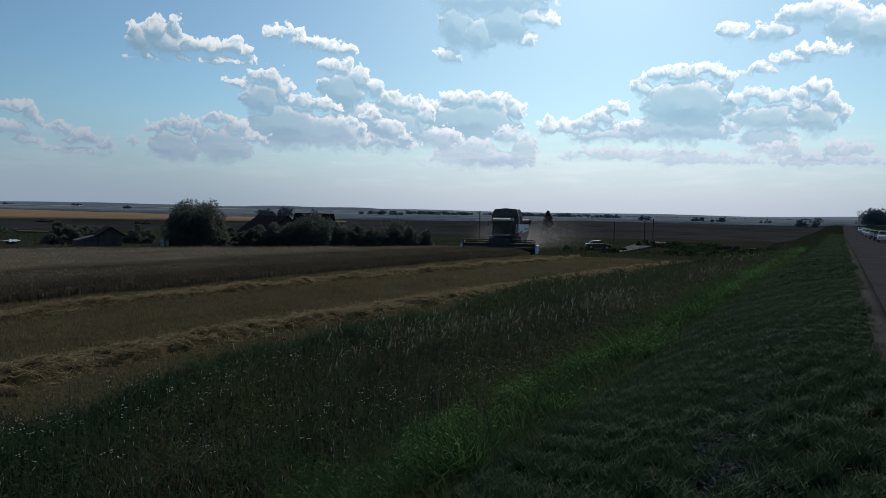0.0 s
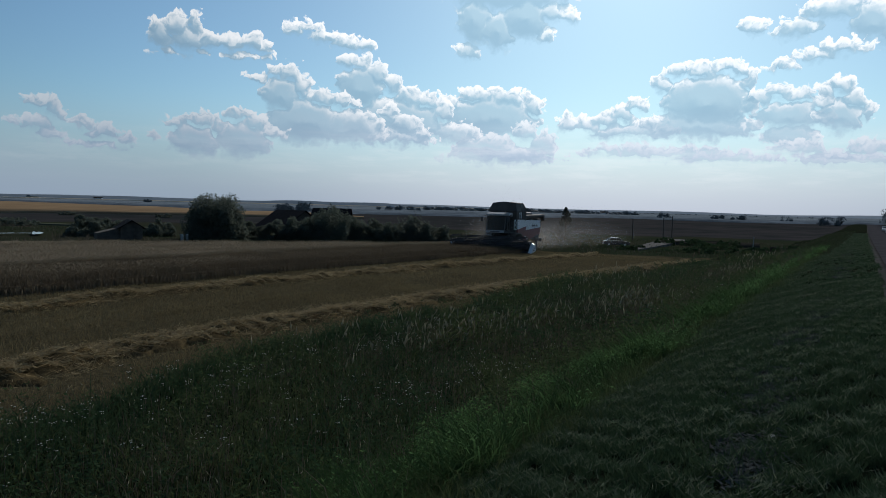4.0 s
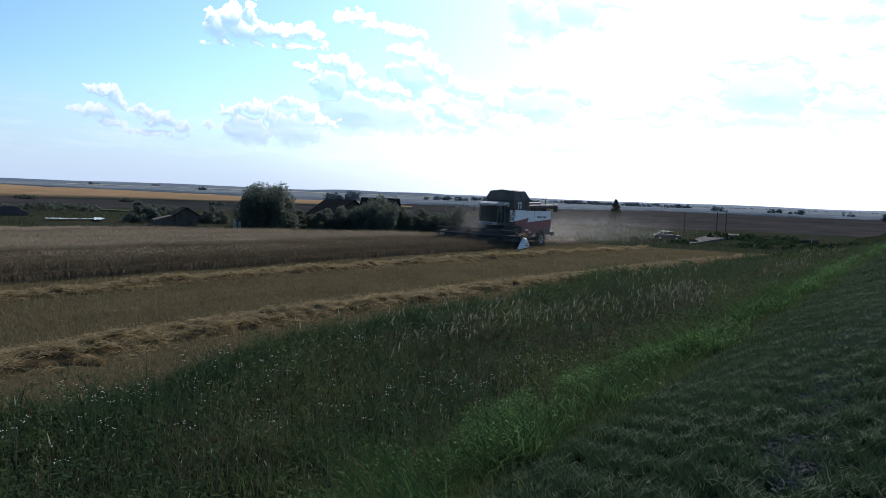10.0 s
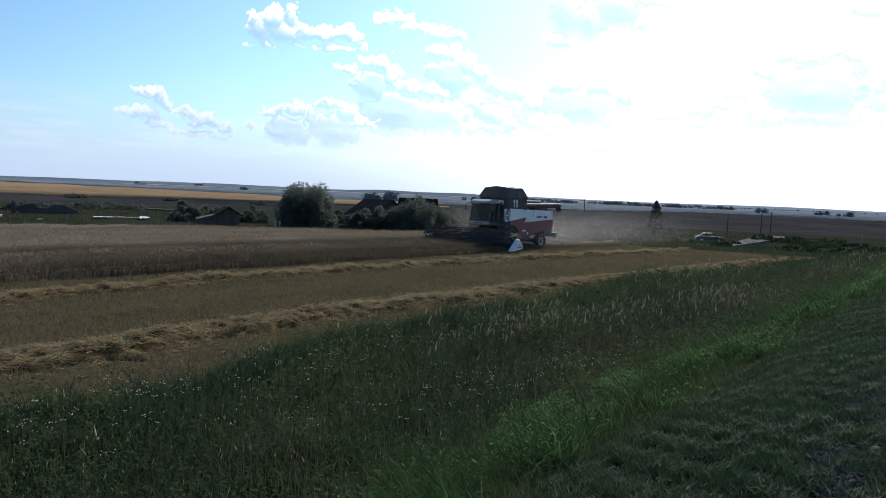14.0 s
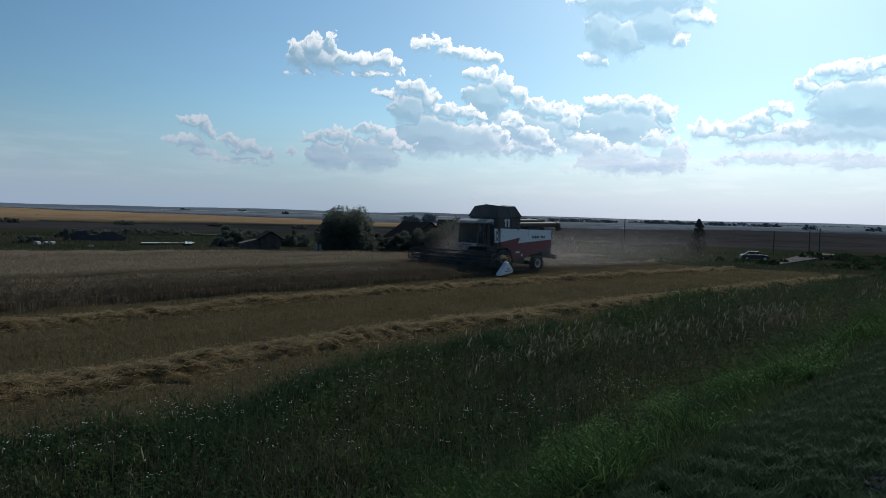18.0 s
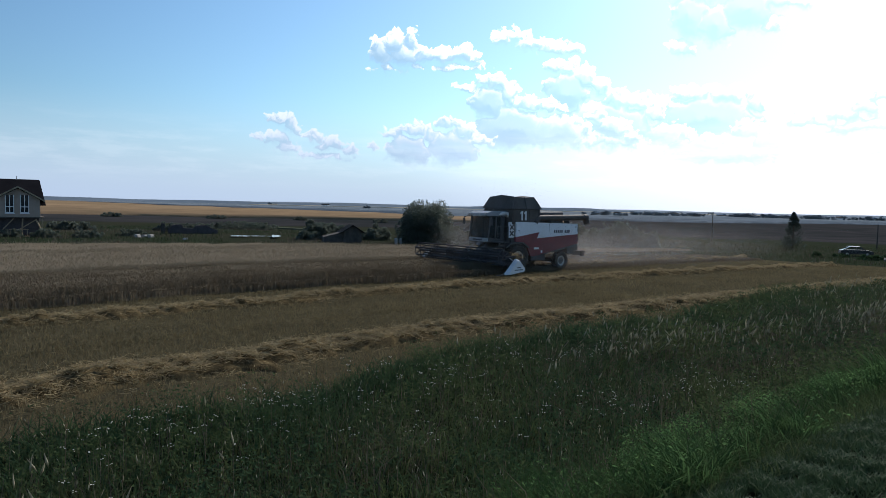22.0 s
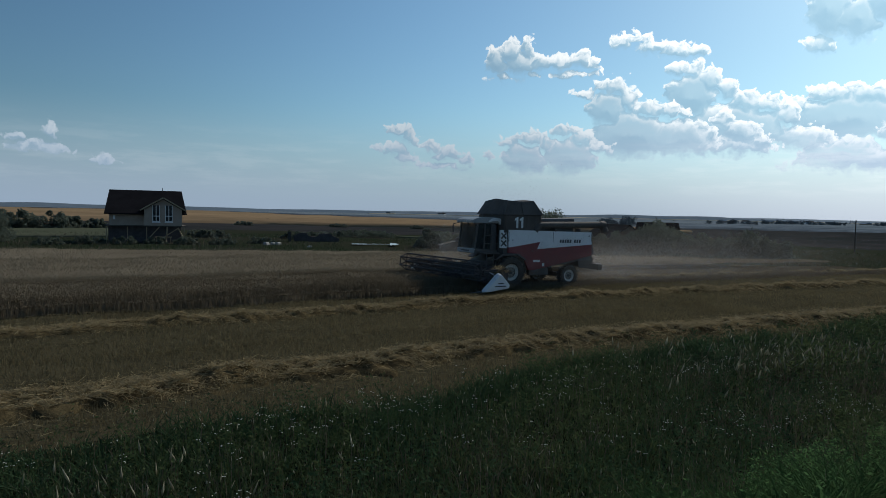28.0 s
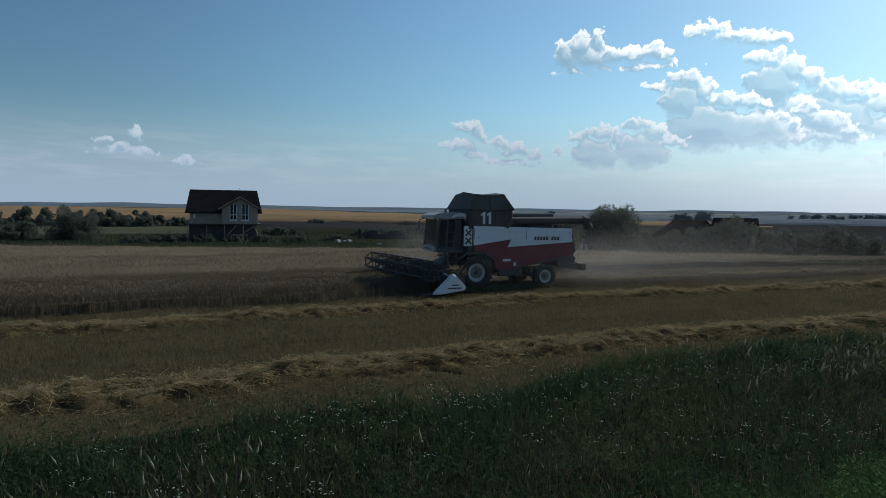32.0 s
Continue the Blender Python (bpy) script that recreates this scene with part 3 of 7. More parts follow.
def land(x, y):
    """Height of the ground."""
    x, y = np.asarray(x, float), np.asarray(y, float)
    xs = x - road_x(y)
    bank = np.interp(xs, [-12, -9, -6, -4.2, -2.7, -1.2, 0.4, 9.5, 11, 15], [0, 0.02, 0.22, 0.75, 1.6, 2.1, 2.38, 2.38, 2.1, 0.6])
    bank = bank * (1 - np.clip(road_dip(y) / 2.38, 0, 1.2))
    out = crest(x, y)
    low = -1.0 * np.clip((out - 4.0 - 8.0 * np.clip((y - 55.0) / 12.0, 0, 1)) / 14.0, 0, 1) * np.clip((-xs - 4) / 10.0, 0, 1)
    d = np.hypot(x, y)
    rough = 0.05 * hills(x, y, 6.0, 3) * np.clip(1 - d / 150, 0, 1) + 0.35 * hills(x, y, 90.0, 5) * np.clip((d - 90) / 200, 0, 1) * np.clip((-xs - 6) / 30, 0, 1)
    sag = -np.interp(y, [36, 51, 66, 76, 95], [0, 0.06, 0.26, 0.45, 0.8]) * np.clip((-xs - 6) / 5, 0, 1) * np.clip((400 - y) / 200, 0, 1)
    return bank + low + rough + sag


def build_ground():
    def axis(fine, reach):
        a = np.arange(-fine, fine + 0.01, 1.0)
        far, s = [fine], 1.0
        while far[-1] < reach:
            s *= 1.13
            far.append(min(far[-1] + s, reach))
        far = np.array(far[1:])
        return np.concatenate([-far[::-1], a, far])
    gx, gy = axis(80.0, 4700.0), axis(90.0, 4700.0)
    x, y = np.meshgrid(gx, gy)
    z = land(x, y)
    v = np.stack([x, y, z], -1).reshape(-1, 3)
    nx, ny = len(gx), len(gy)
    i = (np.arange(ny - 1)[:, None] * nx + np.arange(nx - 1)[None, :]).ravel()
    f = np.stack([i, i + 1, i + nx + 1, i + nx], 1)
    ob = raw("ground", v, f, SOIL, smooth=True)
    me = ob.data
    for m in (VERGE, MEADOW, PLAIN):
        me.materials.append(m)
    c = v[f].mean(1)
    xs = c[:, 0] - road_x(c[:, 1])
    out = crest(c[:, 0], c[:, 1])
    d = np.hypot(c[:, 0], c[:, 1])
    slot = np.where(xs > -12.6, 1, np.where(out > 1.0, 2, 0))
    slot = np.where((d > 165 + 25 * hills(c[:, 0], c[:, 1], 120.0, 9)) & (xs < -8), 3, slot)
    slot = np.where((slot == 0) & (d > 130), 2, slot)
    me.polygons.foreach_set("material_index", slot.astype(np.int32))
    tagged(ob, "stubble field, grassy verge and dry plain in one sheet", "ground", kind="structure")


build_ground()


def build_road():
    y = np.concatenate([np.arange(-60, 100, 4.0), np.arange(100, 900, 25.0)])
    def strip(name, a, b, lift, mat, label, cat):
        xa, xb = a + road_x(y), b + road_x(y)
        top = np.concatenate([np.stack([xa, y, ROAD_Z - road_dip(y) + lift], 1), np.stack([xb, y, ROAD_Z - road_dip(y) + lift], 1)])
        bot = top - [0, 0, 0.25]
        v = np.concatenate([top, bot])
        n = len(y)
        i = np.arange(n - 1)
        f = np.concatenate([np.stack(q, 1) for q in ((i, i + n, i + n + 1, i + 1), (i + 2 * n, i, i + 1, i + 2 * n + 1), (i + n, i + 3 * n, i + 3 * n + 1, i + n + 1))])
        return tagged(raw(name, v, f, mat), label, cat, kind="structure")
    strip("road", 0.75, 8.3, 0.03, ASPHALT, "worn grey asphalt country road on a low bank", "road")
    strip("road_shoulder", 0.45, 0.75, 0.0, GRAVEL, "narrow gravel shoulder along the asphalt", "shoulder")


build_road()


def sheet(name, yaw0, yaw1, d0, d1, mat, label, lift=0.25, n=40):
    """A far field that lies on the plain between two bearings and two distances."""
    yaw = np.linspace(yaw0, yaw1, n)
    rows = []
    for k in (-0.001, *np.linspace(0, 1, 7)):
        dd = (d0(yaw) if callable(d0) else d0) * (1 - k) + (d1(yaw) if callable(d1) else d1) * k
        px, py = -np.sin(np.radians(yaw)) * dd, np.cos(np.radians(yaw)) * dd
        rows.append(np.stack([px, py, land(px, py) + (lift + dd * 0.0004 if k >= 0 else -0.6)], 1))
    v = np.concatenate(rows)
    i = (np.arange(7)[:, None] * n + np.arange(n - 1)[None, :]).ravel()
    f = np.stack([i, i + 1, i + n + 1, i + n], 1)
    return tagged(raw(name, v, f, mat), label, "field", kind="structure")


def gold_reach(a):
    """How far out the ripe field runs at a bearing."""
    return np.interp(a, [36, 44, 50, 55, 60, 63, 68, 72, 76], [300, 420, 460, 545, 640, 720, 850, 1250, 1900])


sheet("ripe_field", 36.0, 125.0, 285.0, gold_reach, GOLD, "far ripe grain field, deep gold, across the plain", 0.5)
sheet("hazy_plain", 45.0, 80.0, lambda a: gold_reach(a) + 12, 2900.0, HAZE_FIELD, "blue-grey plain beyond the ripe field, haze in its colour", 0.5)
sheet("hazy_plain", -9.0, 47.0, lambda a: 500 - 110 * np.clip((a - 15) / 12, 0, 1), 2900.0, HAZE_FIELD, "pale blue-grey far plain, haze in its colour", 0.7)
sheet("pale_track", 56.0, 60.4, lambda a: 150.0 + 1.2 * (a - 56), lambda a: 157.0 + 1.2 * (a - 56), DRY_MEADOW, "pale trodden track across the low meadow", 0.2)
sheet("dry_meadow", 79.0, 112.0, 128.0, 178.0, DRY_MEADOW, "pale drying meadow beyond the house", 0.12)
sheet("mown_field", 20.0, 62.0, 1750.0, 2200.0, PALE, "pale mown field far out on the plain", 1.3)


def ridge(name, yaw0, yaw1, dist, top, bumps, mat, label, seed):
    """A long low line of hills far off, with depth."""
    yaw = np.linspace(yaw0, yaw1, 160)
    h = top * (0.72 + 0.28 * hills(yaw, 0 * yaw, bumps, seed)) * np.clip((yaw - yaw0) / 6, 0, 1) * np.clip((yaw1 - yaw) / 6, 0, 1)
    rows = []
    for dd, k in ((dist - 250, 0.0), (dist - 120, 0.75), (dist, 1.0), (dist + 200, 0.0)):
        rows.append(np.stack([-np.sin(np.radians(yaw)) * dd, np.cos(np.radians(yaw)) * dd, k * h - 1.2], 1))
    v = np.concatenate(rows)
    n = len(yaw)
    i = (np.arange(3)[:, None] * n + np.arange(n - 1)[None, :]).ravel()
    f = np.stack([i, i + 1, i + n + 1, i + n], 1)
    return tagged(raw(name, v, f, mat, smooth=True), label, "hills", kind="structure")


ridge("backdrop_hills", 28.0, 150.0, 3000.0, 19.0, 9.0, HAZED_BLUE, "low wooded hills, blue with distance", 11)
ridge("backdrop_far_hills", -60.0, 75.0, 3900.0, 16.0, 14.0, HAZED_PALE, "pale hazy hills along the horizon", 12)

# ---------------------------------------------------------------- the combine harvester (it drives towards -Y)


def wheel(name, parent, x, y, r, w, rim_r, side):
    hub = new(name)
    hub.parent = parent
    hub.matrix_basis = pose(x, y, r)
    bm = bm_new()
    prof = [(rim_r, 0.42), (rim_r + 0.06, 0.5), (r - 0.09, 0.5), (r - 0.03, 0.42), (r - 0.02, 0.2)]
    ring = prof + [(a, -b) for a, b in prof[::-1]]
    n = 28
    vs = [[bm.verts.new((b * w, math.cos(2 * math.pi * k / n) * a, math.sin(2 * math.pi * k / n) * a)) for a, b in ring] for k in range(n)]
    for k in range(n):
        for j in range(len(ring)):
            q = (vs[k][j], vs[(k + 1) % n][j], vs[(k + 1) % n][(j + 1) % len(ring)], vs[k][(j + 1) % len(ring)])
            bm.faces.new(q)
    bmesh.ops.recalc_face_normals(bm, faces=bm.faces)
    lugs = 20
    for k in range(lugs):
        for s in (-1, 1):
            t = 2 * math.pi * (k + (0.5 if s > 0 else 0)) / lugs
            m = Matrix.Rotation(t, 4, "X") @ Matrix.Translation((s * w * 0.25, 0, r - 0.015)) @ Matrix.Rotation(s * 0.6, 4, "Z") @ Matrix.Diagonal((w * 0.55, 0.055, 0.07, 1))
            bmesh.ops.create_cube(bm, size=1.0, matrix=m)
    part("tyre", bm, RUBBER, hub, "dusty black lugged tyre")
    bm = bm_new()
    sx = side
    for a, b, x0, x1 in ((rim_r + 0.01, rim_r + 0.01, -0.34 * w, 0.36 * w),):
        rod(bm, (x0 * sx, 0, 0), (x1 * sx, 0, 0), a, b, 24, caps=False)
    rod(bm, (0.36 * w * sx, 0, 0), (0.24 * w * sx, 0, 0), rim_r + 0.01, rim_r * 0.66, 28, caps=False)
    part("rim", bm, RIM, hub, "cream painted steel rim")
    bm = bm_new()
    rod(bm, (0.02 * w * sx, 0, 0), (0.2 * w * sx, 0, 0), rim_r * 0.72, rim_r * 0.6, 24)
    part("wheel_disc", bm, RIM_DUST, hub, "dusty brown wheel disc")
    bm = bm_new()
    rod(bm, (0.2 * w * sx, 0, 0), (0.34 * w * sx, 0, 0), rim_r * 0.26, rim_r * 0.2, 16)
    part("hub_cap", bm, DARK, hub)
    for k in range(8):
        t = 2 * math.pi * k / 8
        bm = bm_new()
        rod(bm, (0.2 * w * sx, math.cos(t) * rim_r * 0.46, math.sin(t) * rim_r * 0.46), (0.27 * w * sx, math.cos(t) * rim_r * 0.5, math.sin(t) * rim_r * 0.5), 0.022, n=6)
        part("wheel_nut", bm, DARK, hub)
    return hub


HEADER_TURN = 7.0


def build_combine():
    c = new("combine_harvester")
    tagged(c, "dusty red and white combine harvester cutting ripe wheat", "combine harvester")
    # body of the threshing unit, under the side panels
    bm = bm_new()
    prism(bm, [(-4.2, 1.1), (-4.2, 3.1), (1.55, 3.02), (1.62, 1.9), (0.6, 1.35), (-2.4, 0.95)], "x", -1.4, 1.4)
    part("body", bm, DARK, c, "dark grey steel threshing body")
    # side panels: white above, red below, one set a side
    for s in (1, -1):
        x0, x1 = (1.41, 1.53) if s > 0 else (-1.53, -1.41)
        bm = bm_new()
        prism(bm, [(-3.95, 3.16), (1.66, 3.06), (1.66, 2.36), (-2.1, 2.1), (-1.9, 2.5), (-3.85, 2.2), (-3.95, 2.2)], "x", x0, x1)
        part("upper_panel", bm, WHITE, c, "white painted upper side panel")
        bm = bm_new()
        prism(bm, [(-3.95, 2.196), (-3.85, 2.196), (-1.905, 2.494), (-2.105, 2.096), (1.66, 2.352), (1.66, 1.72), (-2.35, 0.92), (-2.65, 0.95), (-2.95, 1.6), (-3.4, 1.85), (-3.95, 1.9)], "x", x0, x1)
        part("lower_panel", bm, RED, c, "dark red lower side panel")
        for (ya, yb, za, zb, mt, nm) in ((-2.35, -1.9, 1.38, 1.5, FRAME_WHITE, "sticker"), (-1.75, -1.6, 1.14, 1.32, FRAME_WHITE, "sticker")):
            bm = bm_new()
            xs = 1.533 if s > 0 else -1.541
            box(bm, xs, xs + 0.008, ya, yb, za, zb)
            part(nm, bm, mt, c, "small pale sticker")
        for yy, zz in ((-3.7, 2.6), (-2.4, 2.0), (1.45, 2.85), (1.45, 1.9), (-1.0, 1.75)):
            bm = bm_new()
            rod(bm, (1.53 * s, yy, zz), (1.55 * s, yy, zz), 0.035, n=8)
            part("panel_latch", bm, DARK, c)
        for a, b in ((-3.97, -3.93), (-1.05, -1.03), (1.62, 1.66)):
            bm = bm_new()
            box(bm, min(1.53 * s, 1.54 * s), max(1.53 * s, 1.54 * s), a, b, 2.52, 3.04)
            part("panel_seam", bm, GREY, c)
        # ladder-like grille behind the cab
        bm = bm_new()
        box(bm, min(1.30 * s, 1.42 * s), max(1.30 * s, 1.42 * s), -4.42, -4.0, 2.15, 3.14, 0.01)
        part("engine_grille", bm, WHITE, c, "white panel with dark slanting louvres")
        for k in range(2):
            for q in (-1, 1):
                bm = bm_new()
                zc = 2.42 + 0.4 * k
                beam(bm, (1.43 * s, -4.36, zc - 0.15 * q), (1.43 * s, -4.06, zc + 0.15 * q), 0.02, 0.08)
                part("louvre", bm, DARK, c)
    # lettering on the flank: plain upright bars, one a character
    for k in range(8):
        yc = -0.6 + 0.17 * k + (0.14 if k > 4 else 0.0)
        part("lettering_bar", prism(bm_new(), [(yc, 2.45), (yc + 0.12, 2.455), (yc + 0.135, 2.64), (yc + 0.015, 2.635)], "x", 1.532, 1.537), MARK, c, "grey lettering bar")
    # grain tank: upright walls and folded cover
    bm = bm_new()
    box(bm, -1.45, 1.45, -4.2, -1.8, 3.0, 3.98, 0.03)
    part("grain_tank", bm, HOPPER, c, "dark grey steel grain tank")
    bm = bm_new()
    z0, z1 = 3.98, 4.72
    low = [bm.verts.new((x, y, z0)) for x, y in ((-1.5, -4.32), (1.5, -4.32), (1.5, -1.72), (-1.5, -1.72))]
    top = [bm.verts.new((x, y, z)) for x, y, z in ((-1.2, -3.92, z1 + 0.03), (0, -3.95, z1 + 0.16), (1.2, -3.9, z1 + 0.05), (1.22, -3.03, z1), (1.2, -2.2, z1 + 0.06), (0, -2.15, z1 + 0.14), (-1.2, -2.2, z1 + 0.02), (-1.22, -3.03, z1 - 0.04))]
    mid = [bm.verts.new((x, y, z0)) for x, y in ((0, -4.32), (1.5, -3.03), (0, -1.72), (-1.5, -3.03))]
    centre = bm.verts.new((0, -3.03, z1 + 0.04))
    rim = [low[0], mid[0], low[1], mid[1], low[2], mid[2], low[3], mid[3]]
    for k in range(8):
        bm.faces.new((rim[k], rim[(k + 1) % 8], top[(k + 1) % 8], top[k]))
        bm.faces.new((top[k], top[(k + 1) % 8], centre))
    bm.faces.new(rim[::-1])
    bmesh.ops.recalc_face_normals(bm, faces=bm.faces)
    part("tank_cover", bm, HOPPER, c, "dark folding tank cover, raised like a tent")
    for k, yy in enumerate((-3.9, -3.03, -2.2)):
        for s in (1, -1):
            bm = bm_new()
            beam(bm, (1.51 * s, yy * 1.0 + (-0.38 if k == 0 else 0.45 if k == 2 else 0), 4.0), (1.22 * s, yy, 4.74), 0.04, 0.04)
            part("cover_rib", bm, DARK, c)
    for s in (1, -1):
        for yy in (-4.1, -2.75, -1.95):
            bm = bm_new()
            beam(bm, (1.46 * s, yy, 3.1), (1.46 * s, yy, 3.96), 0.04, 0.05)
            part("tank_stiffener", bm, HOPPER, c)
    for yy in (-3.46, -3.14):
        bm = bm_new()
        prism(bm, [(yy, 3.26), (yy + 0.13, 3.26), (yy + 0.13, 3.86), (yy + 0.04, 3.86), (yy - 0.1, 3.75), (yy - 0.1, 3.66), (yy, 3.7)], "x", 1.462, 1.468)
        part("tank_number", bm, FRAME_WHITE, c, "white painted numeral one")
    # cab
    cab = part("cab", box(bm_new(), -0.88, 0.88, -4.78, -4.33, 1.95, 3.45, 0.05), GREY, c, "dark cab with large windows")
    for s in (1, -1):
        for a, b in (((0.95 * s, -5.73, 2.1), (0.98 * s, -5.58, 3.5)), ((0.97 * s, -4.75, 2.0), (0.97 * s, -4.71, 3.5)), ((0.97 * s, -5.20, 2.0), (0.98 * s, -5.14, 3.5))):
            bm = bm_new()
            beam(bm, a, b, 0.07, 0.08)
            part("cab_pillar", bm, DARK, cab)
        bm = bm_new()
        prism(bm, [(-5.69, 2.15), (-4.77, 2.05), (-4.74, 3.45), (-5.56, 3.45)], "x", 0.88 * s, 0.945 * s)
        part("side_window", bm, GLASS, cab, "dark tinted side window")
    bm = bm_new()
    prism(bm, [(-0.88, 2.15), (0.88, 2.15), (0.88, 3.45), (-0.88, 3.45)], "y", -5.66, -5.64)
    part("windscreen", bm, GLASS, cab, "large dark windscreen")
    bm = bm_new()
    box(bm, -1.0, 1.0, -5.75, -4.33, 1.84, 2.06, 0.04)
    part("cab_floor", bm, DARK, cab)
    bm = bm_new()
    prism(bm, [(-5.94, 3.5), (-5.90, 3.66), (-5.48, 3.8), (-4.50, 3.82), (-4.25, 3.7), (-4.25, 3.48)], "x", -0.98, 0.98)
    bmesh.ops.bevel(bm, geom=list(bm.edges), offset=0.04, segments=2, affect="EDGES")
    part("cab_roof", bm, PALE_GREY, cab, "pale grey moulded cab roof")
    bm = bm_new()
    prism(bm, [(-4.95, 3.60), (-4.75, 3.74), (-4.42, 3.80), (-4.18, 3.74), (-4.06, 3.56), (-4.04, 3.28), (-4.18, 3.28), (-4.21, 3.5), (-4.36, 3.62), (-4.7, 3.6), (-4.92, 3.54)], "x", 0.80, 1.06)
    bmesh.ops.bevel(bm, geom=list(bm.edges), offset=0.02, segments=1, affect="EDGES")
    part("air_duct", bm, WHITE, cab, "white bent air duct behind the cab roof")
    # inside the cab
    bm = bm_new()
    box(bm, -0.28, 0.28, -5.05, -4.55, 2.06, 2.5, 0.05)
    box(bm, -0.28, 0.28, -4.68, -4.52, 2.5, 3.15, 0.05)
    part("driver_seat", bm, DARK, cab, "dark empty driver seat")
    bm = bm_new()
    rod(bm, (0, -5.45, 2.06), (0, -5.3, 2.72), 0.05, n=8)
    for k in range(12):
        a, b = 2 * math.pi * k / 12, 2 * math.pi * (k + 1) / 12
        rod(bm, (0.2 * math.cos(a), -5.29 + 0.07 * math.sin(a), 2.73 + 0.17 * math.sin(a)), (0.2 * math.cos(b), -5.29 + 0.07 * math.sin(b), 2.73 + 0.17 * math.sin(b)), 0.018, n=6)
    part("steering_wheel", bm, BLACK, cab)
    part("console", box(bm_new(), 0.42, 0.66, -5.25, -4.7, 2.06, 2.68, 0.04), GREY, cab)
    for k in range(4):
        bm = bm_new()
        rod(bm, (-0.75 + 0.5 * k, -5.95, 3.57), (-0.75 + 0.5 * k, -5.90, 3.57), 0.07, n=10)
        part("work_light", bm, LAMP, cab)
    bm = bm_new()
    rod(bm, (0.75, -5.20, 3.8), (0.75, -5.20, 3.98), 0.06, 0.05, 10)
    part("beacon", bm, DARK, cab)
    for s in (1, -1):
        bm = bm_new()
        rod(bm, (1.0 * s, -5.69, 3.5), (1.42 * s, -5.87, 3.4), 0.02)
        rod(bm, (1.42 * s, -5.87, 3.42), (1.42 * s, -5.87, 2.95), 0.02)
        box(bm, min(1.30 * s, 1.52 * s), max(1.30 * s, 1.52 * s), -5.89, -5.86, 2.92, 3.32, 0.02)
        part("mirror", bm, DARK, cab, "black mirror on a bent arm")
    bm = bm_new()
    box(bm, -0.95, 0.95, -5.84, -5.69, 1.86, 2.1, 0.03)
    part("front_apron", bm, PALE_GREY, c, "pale grey apron below the windscreen")
    part("lettering_bar", box(bm_new(), -0.5, 0.5, -5.846, -5.838, 1.94, 2.02), MARK, c, "grey lettering bar")
    bm = bm_new()
    box(bm, 0.95, 1.55, -5.48, -4.50, 1.83, 1.9, 0.01)
    part("platform", bm, DARK, c)
    for yy in (-5.48, -5.03, -4.57):
        bm = bm_new()
        rod(bm, (1.52, yy, 1.88), (1.52, yy, 2.85), 0.018, n=6)
        part("rail_post", bm, DARK, c)
    bm = bm_new()
    rod(bm, (1.52, -5.48, 2.85), (1.52, -4.57, 2.85), 0.018, n=6)
    rod(bm, (1.52, -5.48, 2.4), (1.52, -4.57, 2.4), 0.018, n=6)
    part("guard_rail", bm, DARK, c)
    bm = bm_new()
    for s in (-0.22, 0.22):
        beam(bm, (1.62, -5.13 + s, 0.7), (1.58, -5.13 + s, 1.9), 0.03, 0.06)
    for k in range(4):
        box(bm, 1.5, 1.7, -5.28, -4.98, 0.75 + 0.3 * k, 0.78 + 0.3 * k)
    part("ladder", bm, DARK, c)
    # unloading auger, folded along the side, and the straw elevator beside it
    bm = bm_new()
    rod(bm, (1.32, -2.0, 3.42), (1.32, 2.4, 3.5), 0.2, n=18)
    rod(bm, (1.32, 2.35, 3.5), (1.32, 2.7, 3.48), 0.23, n=18)
    rod(bm, (1.32, 2.55, 3.5), (1.34, 2.72, 3.1), 0.2, 0.24, 14)
    rod(bm, (1.32, -2.2, 3.1), (1.32, -1.85, 3.45), 0.25, 0.22, 14)
    auger = part("unloading_auger", bm, HOPPER, c, "long grey unloading tube folded along the side")
    for yy in (-0.9, 0.8):
        bm = bm_new()
        box(bm, 1.05, 1.55, yy - 0.04, yy + 0.04, 3.08, 3.26, 0.01)
        part("auger_rest", bm, DARK, c)
    bm = bm_new()
    rod(bm, (0.75, -1.8, 3.7), (0.75, 0.85, 3.74), 0.13, n=14)
    box(bm, 0.45, 1.05, -1.75, 0.7, 3.0, 3.52, 0.03)
    part("engine_hood", bm, GREY, c)
    bm = bm_new()
    rod(bm, (-0.6, -1.6, 3.05), (-0.6, -1.6, 3.95), 0.09, n=12)
    part("exhaust", bm, DARK, c)
    # rear hood, chopper and spreader
    bm = bm_new()
    prism(bm, [(1.4, 3.0), (1.72, 2.9), (2.0, 1.9), (1.7, 1.45), (0.7, 1.4)], "x", -1.3, 1.3)
    part("rear_hood", bm, GREY, c)
    bm = bm_new()
    prism(bm, [(0.9, 1.4), (1.7, 1.75), (2.05, 1.5), (1.75, 0.95), (1.0, 1.05)], "x", -1.25, 1.25)
    part("straw_chopper", bm, DARK, c)
    for k in range(5):
        bm = bm_new()
        x = -1.1 + 0.55 * k
        prism(bm, [(1.8, 1.0), (2.55, 0.8), (2.55, 1.15), (1.9, 1.35)], "x", x - 0.02, x + 0.02)
        part("spreader_fin", bm, DARK, c)
    bm = bm_new()
    box(bm, -1.3, 1.3, 1.75, 2.6, 1.16, 1.22, 0.01)
    part("spreader_plate", bm, DARK, c)
